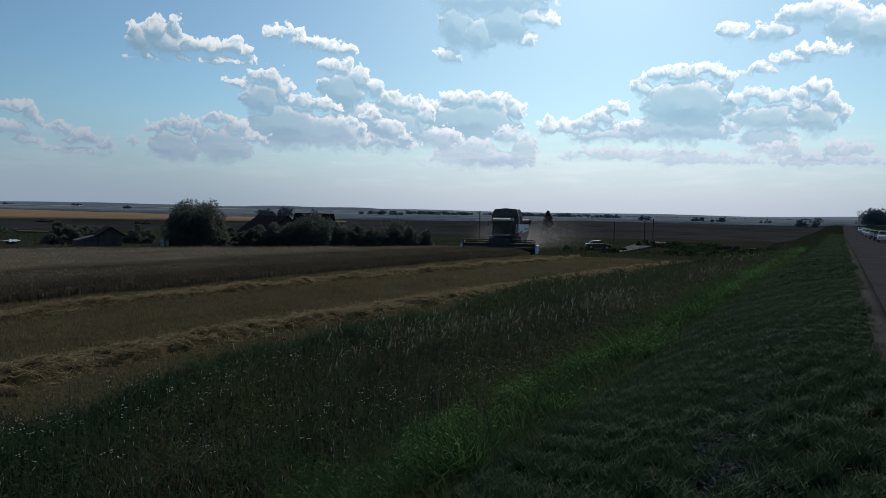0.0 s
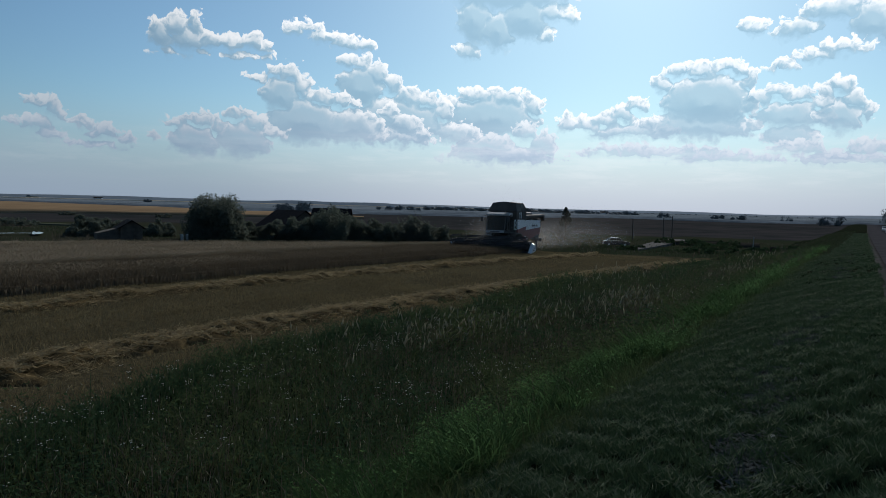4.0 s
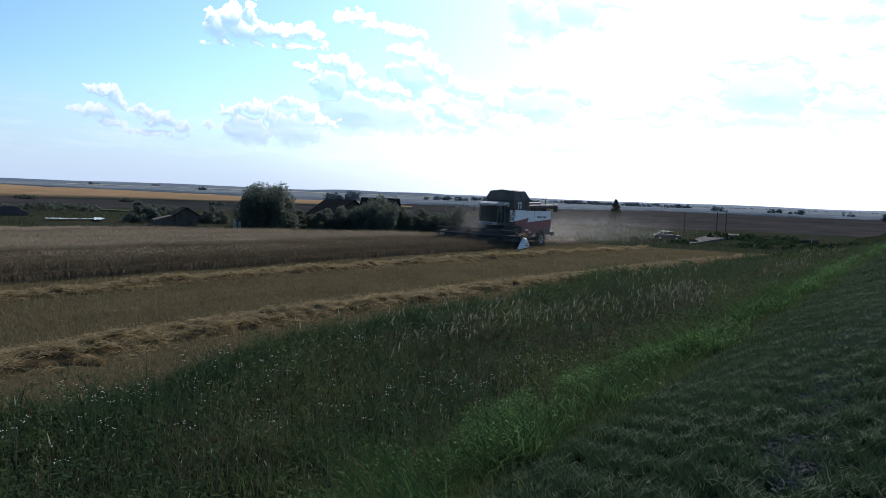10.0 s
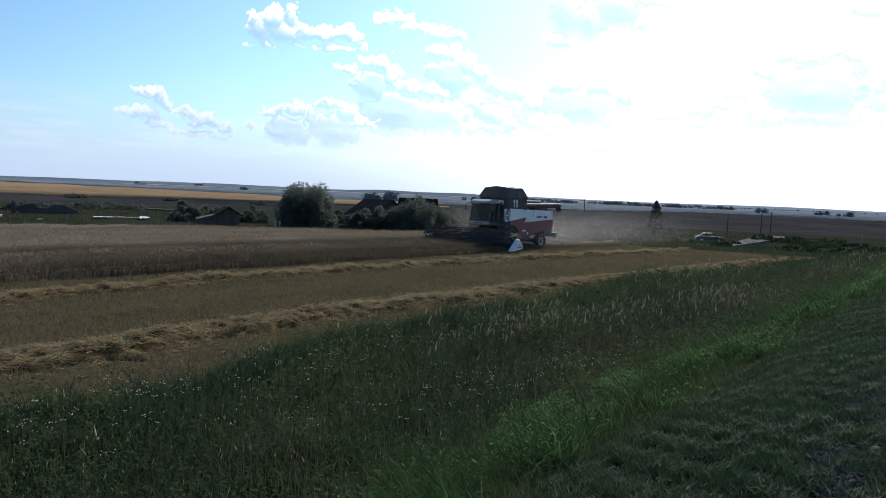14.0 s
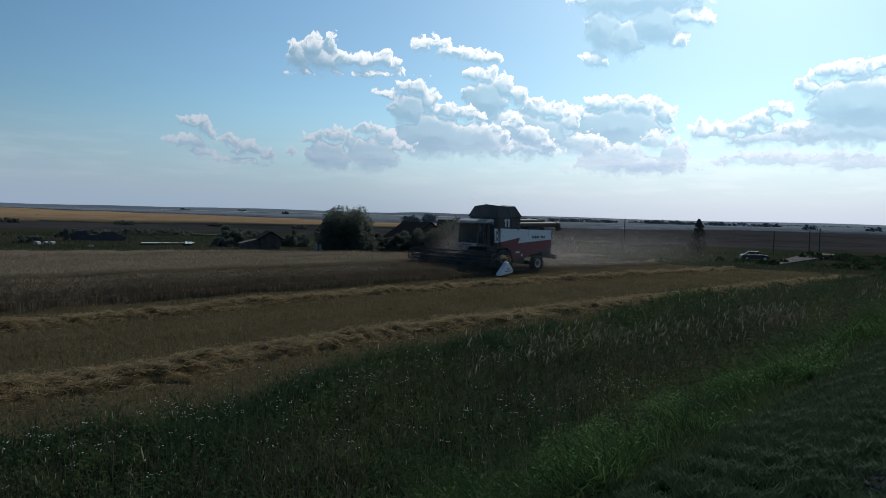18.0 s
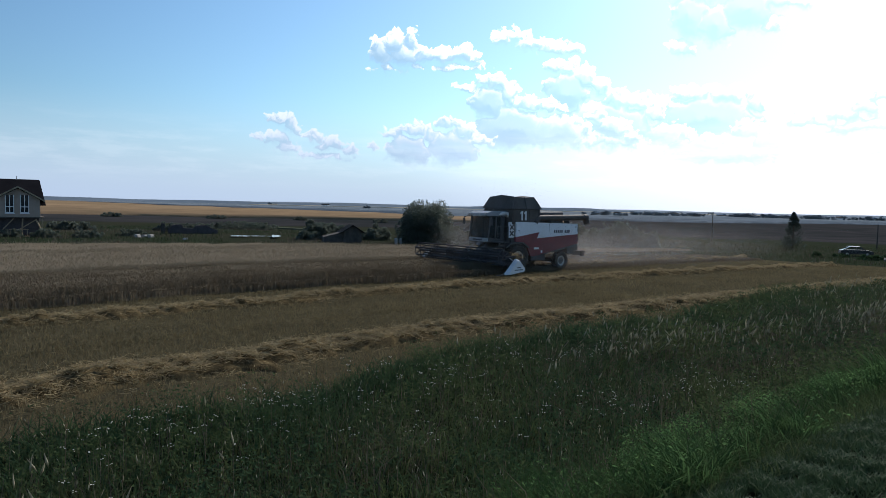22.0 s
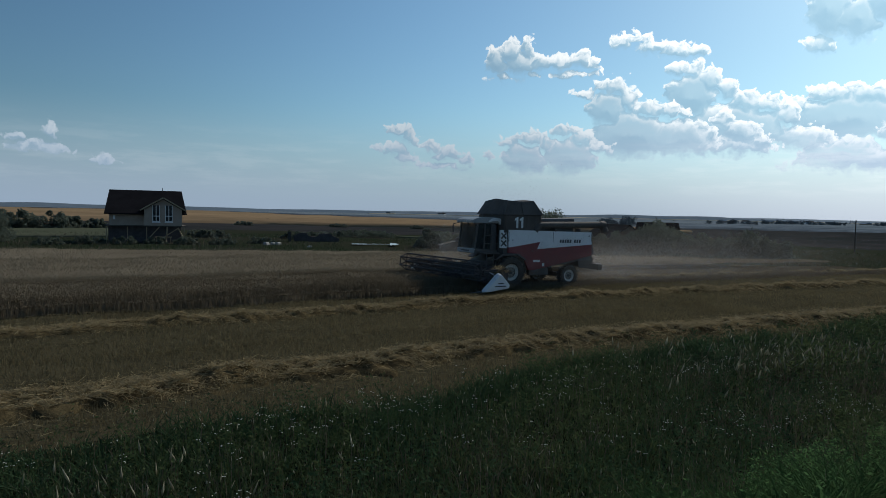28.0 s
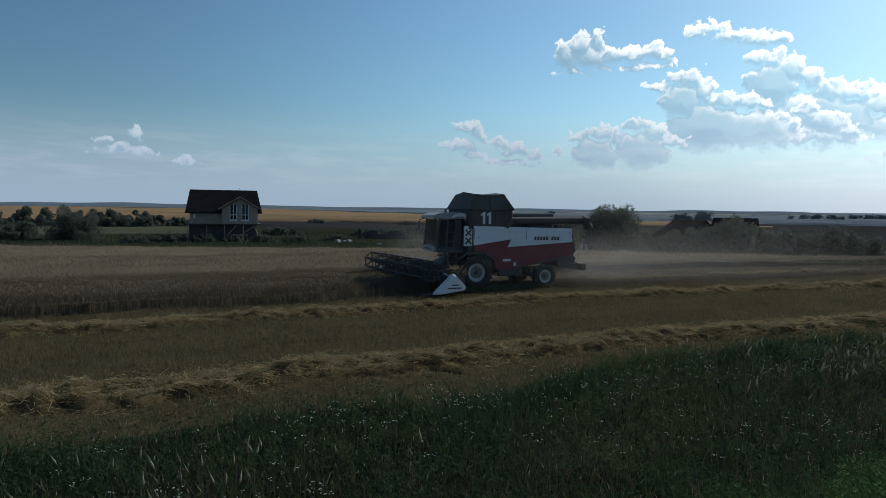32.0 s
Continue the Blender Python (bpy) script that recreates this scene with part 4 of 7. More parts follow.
    for s in (1, -1):
        bm = bm_new()
        box(bm, min(1.22 * s, 1.34 * s), max(1.22 * s, 1.34 * s), 2.3, 2.62, 0.85, 1.2, 0.02)
        part("tail_board", bm, DARK, c)
        bm = bm_new()
        box(bm, min(0.9 * s, 1.2 * s), max(0.9 * s, 1.2 * s), 1.98, 2.03, 2.0, 2.12, 0.01)
        part("tail_light", bm, RED, c)
    # axles and wheels
    bm = bm_new()
    box(bm, -1.3, 1.3, -4.1, -3.6, 0.6, 1.1, 0.04)
    part("front_axle", bm, DARK, c)
    bm = bm_new()
    box(bm, -1.25, 1.25, -0.12, 0.12, 0.45, 0.72, 0.03)
    beam(bm, (0, -0.1, 0.6), (0, -0.6, 1.5), 0.3, 0.2)
    part("rear_axle", bm, DARK, c)
    for s in (1, -1):
        W_FRONT.append(wheel("front_wheel", c, 1.46 * s, -3.84, 0.85, 0.6, 0.46, s))
        W_REAR.append(wheel("rear_wheel", c, 1.52 * s, 0.0, 0.6, 0.42, 0.34, s))
        bm = bm_new()
        prism(bm, [(-4.8, 1.55), (-4.4, 1.82), (-3.35, 1.86), (-2.85, 1.55), (-2.9, 1.48), (-3.4, 1.78), (-4.35, 1.74), (-4.75, 1.5)], "x", 1.0 * s, 1.62 * s)
        part("mudguard", bm, DARK, c)
        bm = bm_new()
        box(bm, min(1.1 * s, 1.4 * s), max(1.1 * s, 1.4 * s), -2.5, -1.2, 0.62, 1.3, 0.04)
        part("side_gearbox", bm, DARK, c)
        bm = bm_new()
        rod(bm, (1.36 * s, -2.2, 1.05), (1.46 * s, -2.2, 1.05), 0.26, n=18)
        part("belt_pulley", bm, GREY, c)
        bm = bm_new()
        rod(bm, (1.36 * s, -1.2, 1.2), (1.46 * s, -1.2, 1.2), 0.18, n=16)
        part("belt_pulley", bm, GREY, c)
    # feeder house and header
    bm = bm_new()
    prism(bm, [(-3.9, 1.95), (-5.6, 1.15), (-5.75, 0.45), (-3.9, 1.0)], "x", -0.75, 0.75)
    part("feeder_house", bm, DARK, c)
    h = new("header")
    h.parent = c
    h.matrix_basis = pose(0, -6.42, 0, 0, 0, HEADER_TURN) @ pose(0, 6.9, 0)
    bm = bm_new()
    prism(bm, [(-6.35, 0.3), (-6.3, 1.25), (-6.42, 1.28), (-6.5, 0.55), (-6.75, 0.28), (-7.5, 0.2), (-7.5, 0.14), (-6.6, 0.18)], "x", -3.85, 3.85)
    part("header_trough", bm, BLACK, h, "dark steel header trough, dusty")
    bm = bm_new()
    rod(bm, (-3.8, -6.85, 0.6), (3.8, -6.85, 0.6), 0.2, n=14)
    for k in range(28):
        a = k * 0.9
        s = -1 if k < 13 else 1
        x = -3.7 + 0.265 * k
        for q in range(10):
            t = a + s * q * 0.63
            xa = x + 0.026 * q
            beam(bm, (xa, -6.85 + 0.2 * math.cos(t), 0.6 + 0.2 * math.sin(t)), (xa, -6.85 + 0.3 * math.cos(t), 0.6 + 0.3 * math.sin(t)), 0.02, 0.19)
    part("cross_auger", bm, GREY, h)
    bm = bm_new()
    for k in range(46):
        x = -3.8 + 7.6 * k / 45
        prism(bm, [(x - 0.03, -7.5), (x + 0.03, -7.5), (x + 0.008, -7.64), (x - 0.008, -7.64)], "z", 0.14, 0.18)
    tagged(part("cutter_bar", bm, BLACK, h), kind="stuff")
    # crop dividers: a white shield at each end
    for s in (1, -1):
        bm = bm_new()
        prism(bm, [(-8.0, 0.1), (-7.0, 1.02), (-6.85, 1.05), (-6.25, 0.45), (-6.3, 0.25), (-7.85, 0.06)], "x", 3.87 * s, 4.2 * s)
        for v in bm.verts:
            if abs(v.co.x) > 4.1:
                v.co.y = -7.05 + (v.co.y + 7.05) * 0.86
                v.co.z = 0.42 + (v.co.z - 0.42) * 0.86
        bmesh.ops.bevel(bm, geom=list(bm.edges), offset=0.03, segments=2, affect="EDGES")
        part("crop_divider", bm, WHITE, h, "white pointed crop divider with grey lettering bars")
        for k, (ya, yb, zz) in enumerate(((-7.3, -6.6, 0.36), (-7.1, -6.75, 0.5))):
            bm = bm_new()
            box(bm, min(4.202 * s, 4.208 * s), max(4.202 * s, 4.208 * s), ya, yb, zz, zz + 0.055)
            part("lettering_bar", bm, GREY, h)
        bm = bm_new()
        rod(bm, (3.93 * s, -7.9, 0.12), (3.9 * s, -8.6, 0.1), 0.05, 0.015, 8)
        part("divider_nose", bm, GREY, h)
        bm = bm_new()
        beam(bm, (3.8 * s, -6.4, 1.2), (3.8 * s, -7.75, 1.1), 0.09, 0.12)
        part("reel_arm", bm, BLACK, h)
        bm = bm_new()
        rod(bm, (3.8 * s, -6.5, 0.6), (3.8 * s, -7.4, 1.1), 0.035, n=8)
        part("reel_ram", bm, SILVER, h)
        bm = bm_new()
        prism(bm, [(-7.0, 0.95), (-6.3, 1.25), (-6.2, 0.9), (-6.3, 0.3), (-7.4, 0.2)], "x", 3.78 * s, 3.84 * s)
        part("header_end", bm, BLACK, h)
    # a heap of caught straw on the near end of the header
    v, f = flat_straws(np.stack([rng.normal(3.7, 0.12, 260), rng.normal(-6.6, 0.22, 260), 1.05 + abs(rng.normal(0, 0.12, 260))], 1), rng.uniform(0.2, 0.5, 260), np.full(260, 0.012), rng.uniform(-0.8, 0.8, 260))
    ob = raw("caught_straw", v, f, STRAW)
    ob.parent = h
    tagged(ob, "tangle of straw caught on the header", kind="stuff")
    # reel: turns on its own axis
    reel = new("reel")
    reel.parent = c
    reel.matrix_basis = pose(0, -6.42, 0, 0, 0, HEADER_TURN) @ pose(0, -0.95, 1.12)
    bm = bm_new()
    rod(bm, (-3.75, 0, 0), (3.75, 0, 0), 0.06, n=10)
    part("reel_shaft", bm, BLACK, reel)
    for k in range(6):
        t = 2 * math.pi * k / 6
        cy, cz = 0.47 * math.cos(t), 0.47 * math.sin(t)
        bm = bm_new()
        rod(bm, (-3.75, cy, cz), (3.75, cy, cz), 0.042, n=6)
        for j in range(37):
            x = -3.65 + 0.2 * j
            beam(bm, (x, cy, cz), (x, cy + 0.05, cz - 0.2), 0.012, 0.012)
        part("tine_bar", bm, BLACK, reel, "black reel bar with hanging tines")
    for j in range(6):
        x = -3.75 + 1.5 * j
        for k in range(6):
            t, u = 2 * math.pi * k / 6, 2 * math.pi * (k + 1) / 6
            part("reel_spoke", beam(bm_new(), (x, 0, 0), (x, 0.47 * math.cos(t), 0.47 * math.sin(t)), 0.04, 0.06), BLACK, reel)
            part("reel_brace", beam(bm_new(), (x, 0.47 * math.cos(t), 0.47 * math.sin(t)), (x, 0.47 * math.cos(u), 0.47 * math.sin(u)), 0.035, 0.05), BLACK, reel)
    bm = bm_new()
    box(bm, -3.98, -3.93, -7.3, -6.95, 0.75, 1.2, 0.01)
    part("marker_plate", bm, FRAME_WHITE, h, "small white marker plate")
    REEL.append(reel)
    return c


W_FRONT, W_REAR, REEL = [], [], []
COMBINE = build_combine()


def enlarge(thing, s):
    """Bring a built thing to its true size."""
    for ob in thing.children_recursive:
        if ob.data is not None:
            ob.data.transform(Matrix.Scale(s, 4))
        ob.matrix_basis.translation *= s


SIZE = 1.02
enlarge(COMBINE, SIZE)
# seconds, where the rear axle then is, and the machine's heading: it swings in from the headland and follows the slant of the rows
DRIVE = [(0.0, -31.03, 75.88, 9.5), (1.0, -30.10, 73.62, 5.2), (2.0, -29.48, 71.43, 2.0), (4.5, -28.53, 66.18, -1.6), (6.0, -28.53, 63.96, -3.2), (8.0, -28.53, 60.83, -6.2), (10.0, -28.72, 57.63, -8.0), (12.0, -28.93, 54.30, -8.4), (13.5, -29.13, 52.00, -8.4), (15.5, -29.41, 49.12, -8.4), (17.0, -29.59, 46.94, -8.4), (19.0, -29.82, 43.74, -8.4), (21.0, -30.05, 40.39, -8.4), (23.0, -30.22, 36.91, -8.4), (25.0, -30.40, 33.60, -8.4), (26.5, -30.53, 31.17, -8.4), (28.5, -30.68, 27.96, -8.4), (30.0, -30.80, 25.47, -8.4), (32.0, -30.95, 22.27, -8.4)]


def drive_x(y):
    """Where the machine's line lies at y."""
    return np.interp(-np.asarray(y, float), [-r[2] for r in DRIVE], [r[1] for r in DRIVE])


def drive_y(t):
    return float(np.interp(t, [r[0] for r in DRIVE], [r[2] for r in DRIVE]))


def drive_t(y):
    return float(np.interp(-y, [-r[2] for r in DRIVE], [r[0] for r in DRIVE]))

# ---------------------------------------------------------------- grain, stubble, straw
CUT_X0, CUT_X1 = -35.7, -28.5


def slant(y):
    """How far the drilled rows have veered at y."""
    return 0.07 * np.maximum(y - 17.0, 0)


def scatter(n, x0, x1, y0, y1):
    x, y = rng.uniform(x0, x1, n), rng.uniform(y0, y1, n)
    return x, y


def on_land(x, y, lift=0.0):
    return np.stack([x, y, land(x, y) + lift], 1)


def wheat_set(x, y, z, scale=1.0, stems=True):
    """Stalks with bent ears at the given places."""
    n = len(x)
    base = np.stack([x, y, z], 1)
    h = (rng.uniform(0.5, 0.61, n)) * np.clip((CUT_X1 + slant(y) + 0.1 - x) / 0.8, 0.6, 1.08) + 0.04 * hills(x, y, 7.0, 21)
    st = stalks(base, h, rng.uniform(0.012, 0.02, n) * scale, rng.uniform(0.02, 0.16, n))
    tilt = rng.uniform(0, 2 * np.pi, n)
    top = base + np.stack([0 * h, 0 * h, h * 0.96], 1)
    lean = np.stack([np.cos(tilt) * 0.05, np.sin(tilt) * 0.05, rng.uniform(0.04, 0.09, n)], 1) * scale
    if not stems:
        return spikes(top, lean[:, 2] * 1.6, rng.uniform(0.014, 0.024, n) * scale, rng.uniform(0.3, 1.2, n))
    ears = spindles(top, h, rng.uniform(0.008, 0.013, n) * scale, lean)
    return join(st, ears)


def build_wheat():
    # sheet for the close-packed stalks, coloured as their shade, then the ears themselves
    xs, ys = np.arange(-96, CUT_X0 + 0.6, 0.7), np.arange(-40, 70, 0.7)
    x, y = np.meshgrid(xs, ys)
    x = x + slant(y) * np.clip((x + 60) / 24, 0, 1)
    z = land(x, y) + 0.555 + 0.04 * hills(x, y, 7.0, 21) + rng.uniform(-0.02, 0.02, x.shape)
    v = np.stack([x, y, z], -1).reshape(-1, 3)
    nx, ny = len(xs), len(ys)
    i = (np.arange(ny - 1)[:, None] * nx + np.arange(nx - 1)[None, :]).ravel()
    f = np.stack([i, i + 1, i + nx + 1, i + nx], 1)
    c = v[f].mean(1)
    keep = crest(c[:, 0], c[:, 1]) < 0.0
    ob = raw("wheat_bed", v, f[keep], WHEAT_SHADE)
    x, y = [], []
    for n, x0, x1, y0, y1 in ((60000, -37.0, CUT_X0, -40, 68), (130000, -52, -36.0, -40, 64), (90000, -96, -50, -40, 42)):
        a, b = scatter(n, x0, x1, y0, y1)
        a = a + slant(b) * np.clip((a + 60) / 24, 0, 1)
        x.append(a)
        y.append(b)
    x, y = np.concatenate(x), np.concatenate(y)
    ok = crest(x, y) < 0.3
    x, y = x[ok], y[ok]
    v, f = wheat_set(x, y, land(x, y), 1.2, False)
    w = tagged(raw("wheat_crop", v, f, WHEAT), "standing ripe wheat, dull gold-brown, uncut", "wheat", kind="stuff")
    ob.parent = w
    # the uncut swathe ahead of where the machine ends
    n = 44000
    x, y = scatter(n, CUT_X0, CUT_X1, -40, 13.0)
    x[: n // 3] = CUT_X1 - abs(rng.normal(0, 1.3, n // 3))
    v, f = wheat_set(x, y, land(x, y), 1.5)
    w2 = tagged(raw("wheat_crop", v, f, SWATHE_STRAW), "standing ripe wheat along the cut edge", "wheat", kind="stuff")
    v, f = bed(CUT_X0, CUT_X1 - 0.1, -40, 13.0)
    ob = raw("wheat_bed", v, f, SWATHE_SHADE)
    ob.parent = w2


def bed(x0, x1, y0, y1):
    xs, ys = np.concatenate([np.linspace(x0, x1 - 2.6, 12), np.linspace(x1 - 2.3, x1, 7)]), np.arange(y0, y1 + 0.01, 1.0 if y1 - y0 > 3 else (y1 - y0) / 2)
    x, y = np.meshgrid(xs, ys)
    taper = np.clip((x1 + 0.02 - x) / 2.4, 0, 1) ** 0.7
    x = x + slant(y)
    z = land(x, y) + (0.55 + rng.uniform(-0.03, 0.03, x.shape)) * taper
    v = np.stack([x, y, z], -1).reshape(-1, 3)
    nx, ny = len(xs), len(ys)
    i = (np.arange(ny - 1)[:, None] * nx + np.arange(nx - 1)[None, :]).ravel()
    return v, np.stack([i, i + 1, i + nx + 1, i + nx], 1)


build_wheat()

# the swathe that falls to the header while the film runs: metre-long pieces, drawn down to stubble height as the cutter bar reaches them
SWATHE, LAID = [], []


def build_swathe():
    y = 13.0
    while y < 66.0:
        n = 840
        px, py = scatter(n, CUT_X0, CUT_X1, y, y + 1.0)
        px[:330] = CUT_X1 - abs(rng.normal(0, 1.3, 330))
        px += slant(py)
        v, f = wheat_set(px, py, land(px, py), 1.5)
        bv, bf = bed(CUT_X0, CUT_X1 - 0.1, y, y + 1.0)
        ob = tagged(raw("wheat_swathe", v, f, SWATHE_STRAW), "strip of ripe wheat that the machine is cutting", "wheat", "strips of wheat being cut", "stuff")
        under = raw("wheat_bed", bv, bf, SWATHE_SHADE)
        under.parent = ob
        SWATHE.append((ob, y + 0.5))
        y += 1.0


build_swathe()


def windrow_line(k, y):
    """Where the straw rows of the earlier passes lie; they swing out at the field's end."""
    x0, y0, slope = ((-16.1, 17.0, 0.13), (-25.2, 22.0, 0.125))[k]
    return x0 + slope * np.maximum(y - y0, 0) ** 1.0 + 0.12 * np.sin(y * 0.9 + k)


def windrow(x, y, half, tall, straws, name, label):
    """A low tangled heap of straw along the line (x, y): a chaffy core, coloured dark as shade in the hollows, under
    tufts of loose straws.
    """
    prof = np.array([-1.0, -0.75, -0.45, -0.15, 0.15, 0.45, 0.7, 0.84, 0.92])
    lift = np.array([0.0, 0.32, 0.68, 0.94, 1.0, 0.9, 0.72, 0.4, 0.0])
    c = len(prof)
    px = x[:, None] + prof[None, :] * half * (1 + 0.3 * hills(y, 0 * y, 1.3, 31))[:, None]
    py = np.repeat(y[:, None], c, 1)
    def swell(a, b):
        return 0.55 + 0.42 * np.clip(hills(a, b, 1.7, 32), -1, 1) + 0.4 * np.clip(hills(a, b, 0.6, 33), -1, 1)
    pz = land(px, py) - 0.03 + lift[None, :] * tall * swell(px, py) + rng.uniform(-0.04, 0.04, px.shape) * (lift > 0)[None, :]
    v = np.stack([px, py, pz - 0.02 * (lift == 0)[None, :]], -1).reshape(-1, 3)
    n = len(y)
    i = (np.arange(n - 1)[:, None] * c + np.arange(c - 1)[None, :]).ravel()
    f = np.stack([i, i + 1, i + c + 1, i + c], 1)
    heap = raw(name, v, f, HEAP_SHADE)
    k = rng.integers(0, n, straws)
    u = np.clip(rng.normal(-0.15, 0.55, straws), -1.7, 1.6)
    bx = x[k] + u * half
    by = y[k] + rng.uniform(-0.2, 0.2, straws)
    tuft = 0.5 + 0.5 * np.clip(hills(bx, by, 0.55, 34) + 0.6 * hills(bx, by, 2.4, 35), -1, 1)
    ok = tuft > rng.uniform(-0.1, 0.7, straws) + 0.22 * (u > 0.55)
    bx, by, u = bx[ok], by[ok], u[ok]
    m = len(bx)
    h = np.interp(u, prof, lift, left=0, right=0) * tall * swell(bx, by)
    bz = land(bx, by) + h + rng.uniform(0.0, 0.08, m) + 0.01
    sv, sf = flat_straws(np.stack([bx, by, bz], 1), rng.uniform(0.10, 0.32, m), rng.uniform(0.008, 0.014, m), rng.normal(0, 0.3, m), 1.15)
    loose = raw("loose_straw", sv, sf, STRAW)
    loose.parent = heap
    return tagged(heap, label, "straw row", kind="stuff")


for k, (half, tall, straws) in enumerate(((1.15, 0.27, 130000), (1.0, 0.25, 80000))):
    yy = np.arange(-22, 62 + 3 * k, 0.16)
    windrow(windrow_line(k, yy), yy, half, tall, straws, "straw_row", "long row of pale threshed straw on the stubble")


def build_laid_row():
    """Straw that the machine lays behind itself, in metre-long pieces."""
    y = 25.0
    while y < 68.0:
        yy = np.arange(y, y + 1.21, 0.15)
        ob = windrow(drive_x(yy) + 0.3 + 0.1 * np.sin(yy), yy, 0.8, 0.26, 800, "fresh_straw", "fresh straw laid behind the machine")
        tagged(ob, group="pieces of fresh straw row")
        LAID.append((ob, y + 0.5))
        y += 1.0


build_laid_row()


def build_stubble():
    sets = []
    for n, x0, x1, y0, y1, s in ((84000, -20.5, -11.5, -14, 30, 0.8), (62000, -28.6, -20.0, -14, 32, 0.95), (36000, -28.6, -9.0, 30, 66, 1.4)):
        x, y = scatter(n, x0, x1, y0, y1)
        x = np.round(x / 0.16) * 0.16 + rng.normal(0, 0.02, n)
        ok = (x < -12.2 + 0.14 * np.maximum(y - 32, 0) + 0.5 * hills(x, y, 4.0, 41)) & (crest(x, y) < 0.5)
        x, y = x[ok], y[ok]
        m = len(x)
        sets.append(stalks(on_land(x, y), rng.uniform(0.05, 0.14, m) * (0.7 + 0.6 * patch(x, y, 5.0, 42)), rng.uniform(0.010, 0.017, m) * s, rng.uniform(0.1, 0.8, m)))
    v, f = join(*sets)
    tagged(raw("stubble", v, f, STUBBLE), "short cut wheat stubble in rows, gold brown", "stubble", kind="stuff")
    n = 60000
    x, y = scatter(n, -28.4, -11.5, -14, 58)
    lane = 0.5 + 0.5 * np.sin(x * 3.1 + 0.5 * np.sin(y * 0.2) + 1.2 * hills(x, y, 9.0, 43))
    ok = (lane * patch(x, y * 0.3, 2.2, 44) > rng.uniform(0.1, 0.75, n)) & (x < -12.2 + 0.14 * np.maximum(y - 32, 0)) & (crest(x, y) < 0.3)
    x, y = x[ok], y[ok]
    n = len(x)
    v, f = flat_straws(on_land(x, y, 0.05) + np.stack([0 * x, 0 * x, rng.uniform(0, 0.06, n)], 1), rng.uniform(0.1, 0.34, n), rng.uniform(0.007, 0.014, n), rng.normal(0, 0.12, n), 0.9)
    tagged(raw("scattered_straw", v, f, STUBBLE), "loose straw scattered over the stubble", "straw", kind="stuff")


build_stubble()


# ---------------------------------------------------------------- verge, ditch and weeds


def weed_edge(y):
    return -12.8 + 0.14 * np.maximum(y - 32, 0) + 0.45 * np.sin(y * 0.31) + 0.3 * np.sin(y * 0.83 + 1)


